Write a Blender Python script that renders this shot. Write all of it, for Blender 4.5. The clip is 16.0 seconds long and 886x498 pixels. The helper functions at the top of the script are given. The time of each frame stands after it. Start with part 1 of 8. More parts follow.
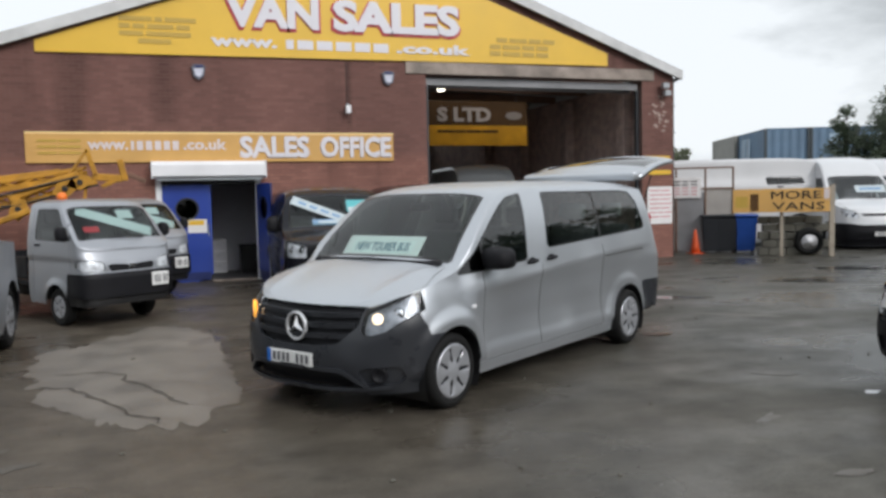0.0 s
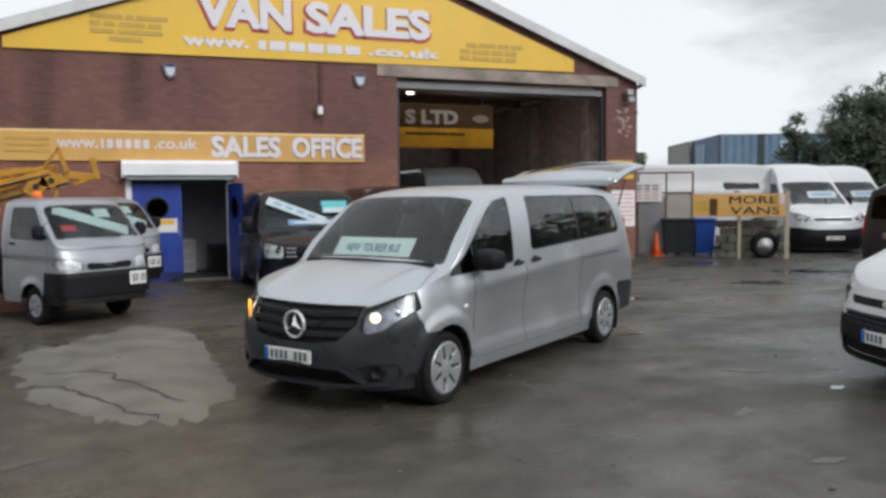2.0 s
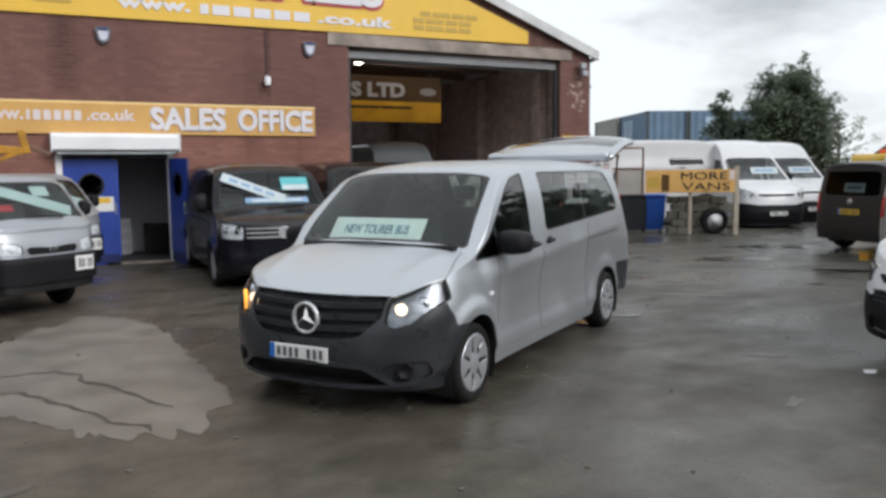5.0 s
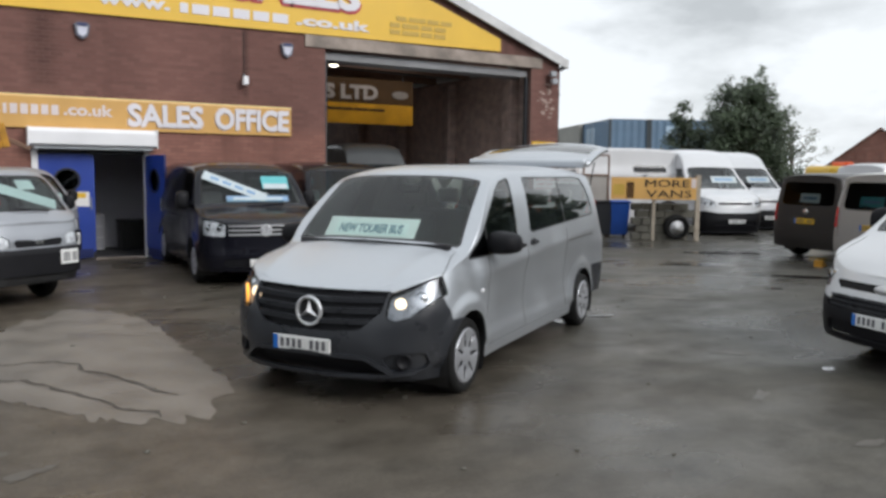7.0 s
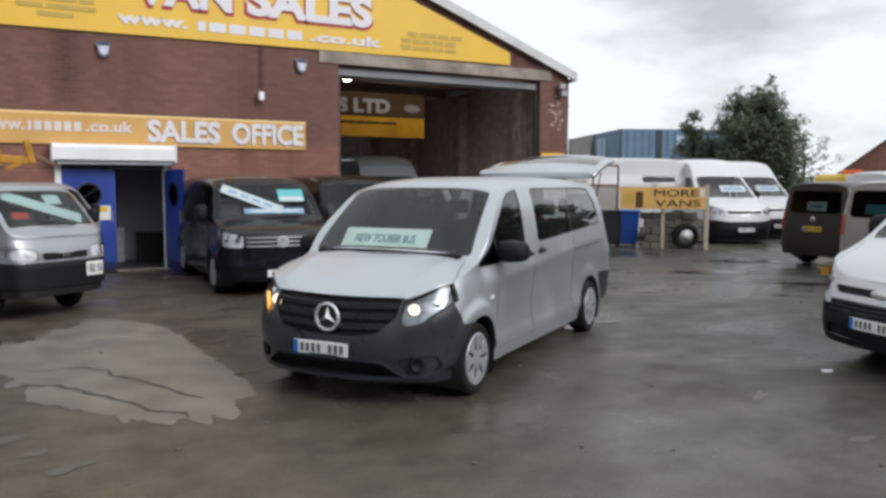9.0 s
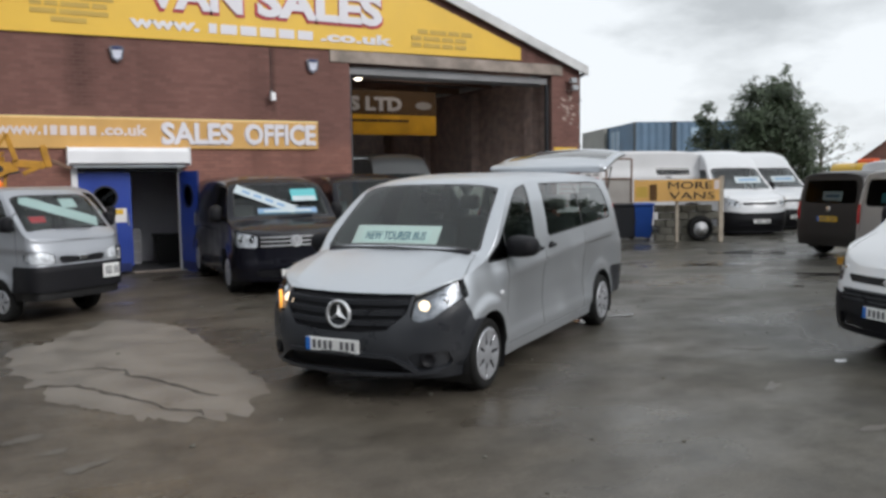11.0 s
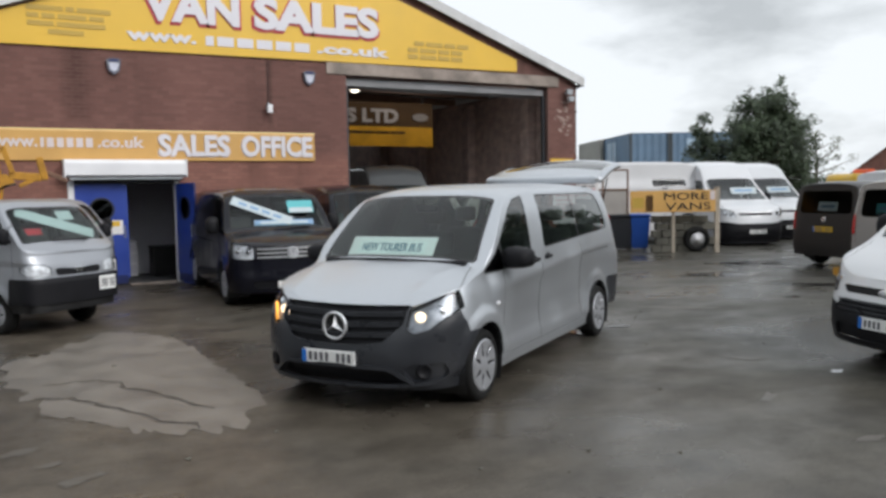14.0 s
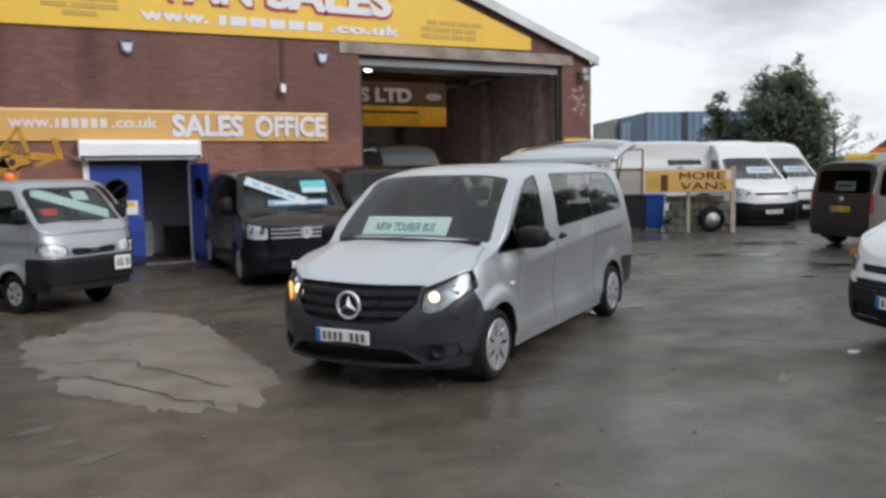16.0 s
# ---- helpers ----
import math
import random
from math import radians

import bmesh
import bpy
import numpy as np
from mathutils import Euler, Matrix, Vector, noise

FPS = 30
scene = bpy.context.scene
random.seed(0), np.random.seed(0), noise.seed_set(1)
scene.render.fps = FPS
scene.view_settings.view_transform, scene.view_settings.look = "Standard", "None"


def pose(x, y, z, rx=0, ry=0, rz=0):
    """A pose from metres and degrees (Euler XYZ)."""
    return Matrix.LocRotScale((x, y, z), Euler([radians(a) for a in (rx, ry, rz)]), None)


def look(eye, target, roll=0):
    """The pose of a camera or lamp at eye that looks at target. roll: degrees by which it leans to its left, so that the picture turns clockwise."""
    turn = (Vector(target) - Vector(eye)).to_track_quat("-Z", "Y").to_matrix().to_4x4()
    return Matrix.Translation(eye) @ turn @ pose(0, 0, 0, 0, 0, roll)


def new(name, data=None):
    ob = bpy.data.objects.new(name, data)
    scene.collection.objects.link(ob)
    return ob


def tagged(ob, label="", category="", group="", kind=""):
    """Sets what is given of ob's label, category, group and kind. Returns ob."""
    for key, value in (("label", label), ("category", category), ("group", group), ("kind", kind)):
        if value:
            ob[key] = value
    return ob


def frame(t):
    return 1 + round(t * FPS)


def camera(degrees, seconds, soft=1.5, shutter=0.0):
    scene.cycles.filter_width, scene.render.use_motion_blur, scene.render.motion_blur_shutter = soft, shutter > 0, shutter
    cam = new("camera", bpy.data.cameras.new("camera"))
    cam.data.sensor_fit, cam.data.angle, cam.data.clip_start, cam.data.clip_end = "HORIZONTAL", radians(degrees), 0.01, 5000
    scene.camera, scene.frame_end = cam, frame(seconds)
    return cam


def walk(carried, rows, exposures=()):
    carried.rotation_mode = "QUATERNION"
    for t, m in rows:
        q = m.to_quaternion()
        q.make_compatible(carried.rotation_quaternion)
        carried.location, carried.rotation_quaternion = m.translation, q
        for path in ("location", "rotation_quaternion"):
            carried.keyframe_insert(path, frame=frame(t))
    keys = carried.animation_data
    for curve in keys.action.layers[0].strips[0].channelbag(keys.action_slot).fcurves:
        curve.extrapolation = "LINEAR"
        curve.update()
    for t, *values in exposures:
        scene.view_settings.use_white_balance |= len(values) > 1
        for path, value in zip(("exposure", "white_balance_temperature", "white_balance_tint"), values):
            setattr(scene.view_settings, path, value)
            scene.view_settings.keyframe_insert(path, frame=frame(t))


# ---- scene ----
cam = camera(57.7, 16.0, soft=3.1)
PATH = [
    (0, (0.011, 0.97, 1.741), (0.669, 2.854, 1.603), -1.2),
    (0.5, (0.019, 0.96, 1.746), (0.64, 2.856, 1.606), -1.1),
    (1, (-0.053, 0.915, 1.744), (0.578, 2.809, 1.616), -0.7),
    (1.5, (-0.223, 0.877, 1.757), (0.483, 2.745, 1.632), -0.9),
    (2, (-0.368, 0.853, 1.771), (0.393, 2.698, 1.633), -0.6),
    (2.5, (-0.393, 0.98, 1.758), (0.374, 2.822, 1.607), -0.6),
    (3, (-0.403, 1.229, 1.762), (0.363, 3.068, 1.58), -0.8),
    (3.5, (-0.489, 1.396, 1.766), (0.284, 3.234, 1.602), -0.7),
    (4, (-0.71, 1.559, 1.778), (0.145, 3.361, 1.621), -0.8),
    (4.5, (-0.778, 1.699, 1.778), (0.125, 3.476, 1.605), -0.8),
    (5, (-0.842, 1.834, 1.777), (0.099, 3.587, 1.578), -0.6),
    (5.2, (-0.934, 1.891, 1.756), (0.039, 3.626, 1.547), -0.5),
    (7.5, (-1.347, 1.569, 1.793), (-0.311, 3.269, 1.601), 0.5),
    (8, (-1.469, 1.503, 1.799), (-0.425, 3.198, 1.607), 0.1),
    (8.5, (-1.515, 1.449, 1.806), (-0.472, 3.146, 1.625), -0.3),
    (9, (-1.428, 1.368, 1.797), (-0.424, 3.089, 1.631), 0.2),
    (11.5, (-1.395, 1.303, 1.793), (-0.43, 3.046, 1.621), -1.0),
    (12, (-1.389, 1.307, 1.794), (-0.427, 3.053, 1.629), -1.0),
    (12.5, (-1.391, 1.306, 1.794), (-0.424, 3.05, 1.636), -0.9),
    (13, (-1.395, 1.297, 1.796), (-0.426, 3.04, 1.646), -0.8),
    (13.5, (-1.394, 1.3, 1.793), (-0.424, 3.043, 1.647), -1.0),
    (14, (-1.397, 1.292, 1.795), (-0.42, 3.031, 1.649), -1.0),
    (14.5, (-1.396, 1.293, 1.8), (-0.423, 3.034, 1.65), -1.1),
    (15, (-1.396, 1.288, 1.793), (-0.425, 3.03, 1.646), -0.9),
    (15.5, (-1.393, 1.31, 1.789), (-0.424, 3.053, 1.629), -0.9),
    (16, (-1.389, 1.309, 1.788), (-0.444, 3.061, 1.594), -1.1),
]
walk(cam, [(t, look(eye, target, roll)) for t, eye, target, roll in PATH], exposures=[(0.0, -0.06), (1.5, -0.12), (3.5, -0.12), (4.7, 0.0), (9.0, 0.0), (11.6, -0.08), (13.0, -0.05), (16.0, -0.03)])

# ---- light: bright broken overcast, soft sun behind the clouds at the camera's back ----
SUN_AZ, SUN_EL = radians(158), radians(33)
world = bpy.data.worlds.new("overcast")
scene.world = world
world.use_nodes = True
wn, wl = world.node_tree.nodes, world.node_tree.links
wn.clear()
w_out = wn.new("ShaderNodeOutputWorld")
w_bg = wn.new("ShaderNodeBackground")
w_sky = wn.new("ShaderNodeTexSky")
w_sky.sky_type = "NISHITA"
w_sky.sun_disc = False
w_sky.sun_elevation, w_sky.sun_rotation = SUN_EL, SUN_AZ
w_sky.dust_density = 3.0
w_coord = wn.new("ShaderNodeTexCoord")
w_map = wn.new("ShaderNodeMapping")
w_map.inputs["Scale"].default_value = (1.0, 1.0, 2.6)
w_noise = wn.new("ShaderNodeTexNoise")
w_noise.inputs["Scale"].default_value = 1.9
w_noise.inputs["Detail"].default_value = 7.0
w_noise.inputs["Roughness"].default_value = 0.55
w_ramp = wn.new("ShaderNodeValToRGB")
w_ramp.color_ramp.elements[0].position, w_ramp.color_ramp.elements[0].color = 0.33, (8.4, 8.9, 9.3, 1)
w_ramp.color_ramp.elements[1].position, w_ramp.color_ramp.elements[1].color = 0.455, (14.3, 15.0, 15.6, 1)
w_mix = wn.new("ShaderNodeMixRGB")
w_mix.inputs[0].default_value = 0.88
w_bg.inputs["Strength"].default_value = 0.0745
wl.new(w_coord.outputs["Generated"], w_map.inputs["Vector"])
wl.new(w_map.outputs["Vector"], w_noise.inputs["Vector"])
wl.new(w_noise.outputs["Fac"], w_ramp.inputs["Fac"])
wl.new(w_sky.outputs["Color"], w_mix.inputs[1])
wl.new(w_ramp.outputs["Color"], w_mix.inputs[2])
wl.new(w_mix.outputs["Color"], w_bg.inputs["Color"])
wl.new(w_bg.outputs["Background"], w_out.inputs["Surface"])
sun_data = bpy.data.lights.new("sun", "SUN")
sun_data.energy, sun_data.angle, sun_data.color = 2.1, radians(30), (1.0, 0.99, 0.985)
sun = new("sun", sun_data)
sun.matrix_world = look((math.sin(SUN_AZ) * 60, math.cos(SUN_AZ) * 60, math.tan(SUN_EL) * 60), (0, 0, 0))


# ---- materials ----
def material(name, color, rough=0.6, metal=0.0, vary=0.12, scale=3.0, bump=0.0, bump_scale=60.0, coat=0.0, spec=0.5, random=0.0):
    """A surface with colour variation at two scales and fine relief."""
    m = bpy.data.materials.new(name)
    m.use_nodes = True
    n, l = m.node_tree.nodes, m.node_tree.links
    p = n["Principled BSDF"]
    p.inputs["Roughness"].default_value, p.inputs["Metallic"].default_value = rough, metal
    p.inputs["Coat Weight"].default_value, p.inputs["Specular IOR Level"].default_value = coat, spec
    p.inputs["Coat Roughness"].default_value = 0.05
    co = n.new("ShaderNodeTexCoord")
    big, fine = n.new("ShaderNodeTexNoise"), n.new("ShaderNodeTexNoise")
    big.inputs["Scale"].default_value, big.inputs["Detail"].default_value = scale, 5
    fine.inputs["Scale"].default_value, fine.inputs["Detail"].default_value = bump_scale, 3
    l.new(co.outputs["Object"], big.inputs["Vector"])
    l.new(co.outputs["Object"], fine.inputs["Vector"])
    add = n.new("ShaderNodeMath")
    add.operation = "MULTIPLY_ADD"
    add.inputs[1].default_value = 0.35
    l.new(fine.outputs["Fac"], add.inputs[0])
    l.new(big.outputs["Fac"], add.inputs[2])
    ramp = n.new("ShaderNodeMapRange")
    ramp.inputs["From Min"].default_value, ramp.inputs["From Max"].default_value = 0.4, 0.95
    ramp.inputs["To Min"].default_value, ramp.inputs["To Max"].default_value = 1 - vary, 1 + vary
    l.new(add.outputs[0], ramp.inputs["Value"])
    mul = n.new("ShaderNodeVectorMath")
    mul.operation = "SCALE"
    mul.inputs[0].default_value = color
    l.new(ramp.outputs["Result"], mul.inputs["Scale"])
    l.new(mul.outputs["Vector"], p.inputs["Base Color"])
    rr = n.new("ShaderNodeMapRange")
    rr.inputs["From Min"].default_value, rr.inputs["From Max"].default_value = 0.3, 0.7
    rr.inputs["To Min"].default_value, rr.inputs["To Max"].default_value = max(rough - 0.08, 0.02), min(rough + 0.1, 1)
    l.new(big.outputs["Fac"], rr.inputs["Value"])
    l.new(rr.outputs["Result"], p.inputs["Roughness"])
    if bump:
        b = n.new("ShaderNodeBump")
        b.inputs["Strength"].default_value, b.inputs["Distance"].default_value = bump, 0.01
        l.new(fine.outputs["Fac"], b.inputs["Height"])
        l.new(b.outputs["Normal"], p.inputs["Normal"])
    return m


def glass_material(name, tint, gloss=1.0, ior=1.5):
    """Thin glazing: tinted see-through with a mirror sheen that grows at grazing angles."""
    m = bpy.data.materials.new(name)
    m.use_nodes = True
    n, l = m.node_tree.nodes, m.node_tree.links
    n.clear()
    out, mix = n.new("ShaderNodeOutputMaterial"), n.new("ShaderNodeMixShader")
    tr, gl, fr = n.new("ShaderNodeBsdfTransparent"), n.new("ShaderNodeBsdfGlossy"), n.new("ShaderNodeFresnel")
    tr.inputs["Color"].default_value = (*tint, 1)
    gl.inputs["Roughness"].default_value = 0.02
    gl.inputs["Color"].default_value = (gloss, gloss, gloss, 1)
    fr.inputs["IOR"].default_value = ior
    l.new(fr.outputs["Fac"], mix.inputs["Fac"])
    l.new(tr.outputs["BSDF"], mix.inputs[1])
    l.new(gl.outputs["BSDF"], mix.inputs[2])
    l.new(mix.outputs["Shader"], out.inputs["Surface"])
    return m


def glow_material(name, color, strength):
    m = material(name, color, 0.3)
    p = m.node_tree.nodes["Principled BSDF"]
    p.inputs["Emission Color"].default_value, p.inputs["Emission Strength"].default_value = (*color, 1), strength
    return m


def brick_material(name, one, two, mortar, plane="xz", lower=None):
    m = bpy.data.materials.new(name)
    m.use_nodes = True
    n, l = m.node_tree.nodes, m.node_tree.links
    p = n["Principled BSDF"]
    p.inputs["Roughness"].default_value = 0.85
    co, sep, com = n.new("ShaderNodeTexCoord"), n.new("ShaderNodeSeparateXYZ"), n.new("ShaderNodeCombineXYZ")
    l.new(co.outputs["Object"], sep.inputs[0])
    l.new(sep.outputs[plane[0].upper()], com.inputs["X"])
    l.new(sep.outputs[plane[1].upper()], com.inputs["Y"])
    br = n.new("ShaderNodeTexBrick")
    br.inputs["Scale"].default_value = 1.0
    br.inputs["Brick Width"].default_value, br.inputs["Row Height"].default_value = 0.225, 0.075
    br.inputs["Mortar Size"].default_value, br.inputs["Mortar Smooth"].default_value = 0.006, 0.3
    br.inputs["Color1"].default_value, br.inputs["Color2"].default_value = (*one, 1), (*two, 1)
    br.inputs["Mortar"].default_value = (*mortar, 1)
    l.new(com.outputs[0], br.inputs["Vector"])
    big, mid = n.new("ShaderNodeTexNoise"), n.new("ShaderNodeTexNoise")
    big.inputs["Scale"].default_value, big.inputs["Detail"].default_value = 0.55, 6
    mid.inputs["Scale"].default_value, mid.inputs["Detail"].default_value = 4.0, 6
    mp = n.new("ShaderNodeMapping")
    mp.inputs["Scale"].default_value = (1.0, 1.0, 0.35)
    l.new(co.outputs["Object"], mp.inputs["Vector"])
    l.new(mp.outputs["Vector"], big.inputs["Vector"])
    l.new(co.outputs["Object"], mid.inputs["Vector"])
    add = n.new("ShaderNodeMath")
    add.operation = "ADD"
    l.new(big.outputs["Fac"], add.inputs[0])
    l.new(mid.outputs["Fac"], add.inputs[1])
    mr = n.new("ShaderNodeMapRange")
    mr.inputs["From Min"].default_value, mr.inputs["From Max"].default_value = 0.6, 1.4
    mr.inputs["To Min"].default_value, mr.inputs["To Max"].default_value = 0.5, 1.45
    l.new(add.outputs[0], mr.inputs["Value"])
    mul = n.new("ShaderNodeVectorMath")
    mul.operation = "SCALE"
    l.new(br.outputs["Color"], mul.inputs[0])
    l.new(mr.outputs["Result"], mul.inputs["Scale"])
    l.new(mul.outputs["Vector"], p.inputs["Base Color"])
    if lower:
        warm = n.new("ShaderNodeMixRGB")
        warm.blend_type = "MULTIPLY"
        warm.inputs[2].default_value = (*lower, 1)
        step = n.new("ShaderNodeMapRange")
        step.inputs["From Min"].default_value, step.inputs["From Max"].default_value = 2.75, 2.45
        l.new(sep.outputs["Z"], step.inputs["Value"])
        l.new(step.outputs["Result"], warm.inputs[0])
        l.new(mul.outputs["Vector"], warm.inputs[1])
        l.new(warm.outputs["Color"], p.inputs["Base Color"])
    b = n.new("ShaderNodeBump")
    b.inputs["Strength"].default_value, b.inputs["Distance"].default_value = 0.5, 0.01
    b.invert = True
    l.new(br.outputs["Fac"], b.inputs["Height"])
    l.new(b.outputs["Normal"], p.inputs["Normal"])
    return m


def brick_piece_material(name, by_object):
    """Single bricks: each of its own shade, weathered together in large soft patches, paler and oranger below the sign.
    """
    m = bpy.data.materials.new(name)
    m.use_nodes = True
    n, l = m.node_tree.nodes, m.node_tree.links
    p = n["Principled BSDF"]
    p.inputs["Roughness"].default_value, p.inputs["Specular IOR Level"].default_value = 0.85, 0.3
    geo = n.new("ShaderNodeNewGeometry")
    ramp = n.new("ShaderNodeValToRGB")
    e = ramp.color_ramp.elements
    e[0].position, e[0].color = 0.0, (0.135, 0.068, 0.058, 1)
    e[1].position, e[1].color = 1.0, (0.168, 0.086, 0.072, 1)
    for at, col in ((0.25, (0.145, 0.072, 0.061, 1)), (0.6, (0.155, 0.077, 0.065, 1))):
        k = e.new(at)
        k.color = col
    if by_object:
        info = n.new("ShaderNodeObjectInfo")
        l.new(info.outputs["Random"], ramp.inputs["Fac"])
    else:
        l.new(geo.outputs["Random Per Island"], ramp.inputs["Fac"])
    big, fine = n.new("ShaderNodeTexNoise"), n.new("ShaderNodeTexNoise")
    mp = n.new("ShaderNodeMapping")
    mp.inputs["Scale"].default_value = (1.0, 1.0, 0.35)
    big.inputs["Scale"].default_value, big.inputs["Detail"].default_value = 0.6, 6
    fine.inputs["Scale"].default_value, fine.inputs["Detail"].default_value = 40, 4
    l.new(geo.outputs["Position"], mp.inputs["Vector"])
    l.new(mp.outputs["Vector"], big.inputs["Vector"])
    l.new(geo.outputs["Position"], fine.inputs["Vector"])
    add = n.new("ShaderNodeMath")
    add.operation = "MULTIPLY_ADD"
    add.inputs[1].default_value = 0.3
    l.new(fine.outputs["Fac"], add.inputs[0])
    l.new(big.outputs["Fac"], add.inputs[2])
    mr = n.new("ShaderNodeMapRange")
    mr.inputs["From Min"].default_value, mr.inputs["From Max"].default_value = 0.4, 0.9
    mr.inputs["To Min"].default_value, mr.inputs["To Max"].default_value = 0.82, 1.30
    l.new(add.outputs[0], mr.inputs["Value"])
    mul = n.new("ShaderNodeVectorMath")
    mul.operation = "SCALE"
    l.new(ramp.outputs["Color"], mul.inputs[0])
    streak, smap, srange, both = n.new("ShaderNodeTexNoise"), n.new("ShaderNodeMapping"), n.new("ShaderNodeMapRange"), n.new("ShaderNodeMath")
    smap.inputs["Scale"].default_value = (1.0, 1.0, 0.14)
    streak.inputs["Scale"].default_value, streak.inputs["Detail"].default_value = 1.1, 4
    srange.inputs["From Min"].default_value, srange.inputs["From Max"].default_value = 0.32, 0.46
    srange.inputs["To Min"].default_value, srange.inputs["To Max"].default_value = 0.72, 1.05
    both.operation = "MULTIPLY"
    l.new(geo.outputs["Position"], smap.inputs["Vector"])
    l.new(smap.outputs["Vector"], streak.inputs["Vector"])
    l.new(streak.outputs["Fac"], srange.inputs["Value"])
    l.new(srange.outputs["Result"], both.inputs[0])
    l.new(mr.outputs["Result"], both.inputs[1])
    l.new(both.outputs[0], mul.inputs["Scale"])
    # two water stains that run down from the gable sign: a broad one and a thin one
    xyz, scale_ = n.new("ShaderNodeSeparateXYZ"), both
    l.new(geo.outputs["Position"], xyz.inputs[0])
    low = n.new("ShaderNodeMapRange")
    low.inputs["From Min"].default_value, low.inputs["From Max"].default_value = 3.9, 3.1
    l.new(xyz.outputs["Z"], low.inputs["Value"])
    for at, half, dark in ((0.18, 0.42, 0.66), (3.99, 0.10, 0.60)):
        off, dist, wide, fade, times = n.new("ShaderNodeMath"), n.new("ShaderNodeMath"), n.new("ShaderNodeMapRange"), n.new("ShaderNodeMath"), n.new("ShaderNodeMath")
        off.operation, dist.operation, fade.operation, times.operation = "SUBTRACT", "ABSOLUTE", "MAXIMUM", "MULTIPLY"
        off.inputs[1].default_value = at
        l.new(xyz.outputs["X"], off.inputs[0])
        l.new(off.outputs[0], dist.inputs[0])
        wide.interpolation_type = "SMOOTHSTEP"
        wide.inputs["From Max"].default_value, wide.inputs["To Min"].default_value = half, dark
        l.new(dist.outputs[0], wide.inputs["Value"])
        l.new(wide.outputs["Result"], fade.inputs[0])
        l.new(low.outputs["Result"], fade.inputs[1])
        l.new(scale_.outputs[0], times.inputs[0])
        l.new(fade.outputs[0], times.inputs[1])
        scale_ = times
    l.new(scale_.outputs[0], mul.inputs["Scale"])
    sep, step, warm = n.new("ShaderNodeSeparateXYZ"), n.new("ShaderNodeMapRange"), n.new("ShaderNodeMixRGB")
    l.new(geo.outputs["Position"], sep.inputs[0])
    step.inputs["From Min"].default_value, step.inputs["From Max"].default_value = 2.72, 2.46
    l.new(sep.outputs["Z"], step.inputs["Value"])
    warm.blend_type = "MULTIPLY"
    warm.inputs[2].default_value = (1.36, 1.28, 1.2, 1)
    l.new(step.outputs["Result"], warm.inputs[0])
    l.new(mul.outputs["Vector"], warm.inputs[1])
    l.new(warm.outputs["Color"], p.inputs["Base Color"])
    b = n.new("ShaderNodeBump")
    b.inputs["Strength"].default_value, b.inputs["Distance"].default_value = 0.3, 0.004
    l.new(fine.outputs["Fac"], b.inputs["Height"])
    l.new(b.outputs["Normal"], p.inputs["Normal"])
    return m


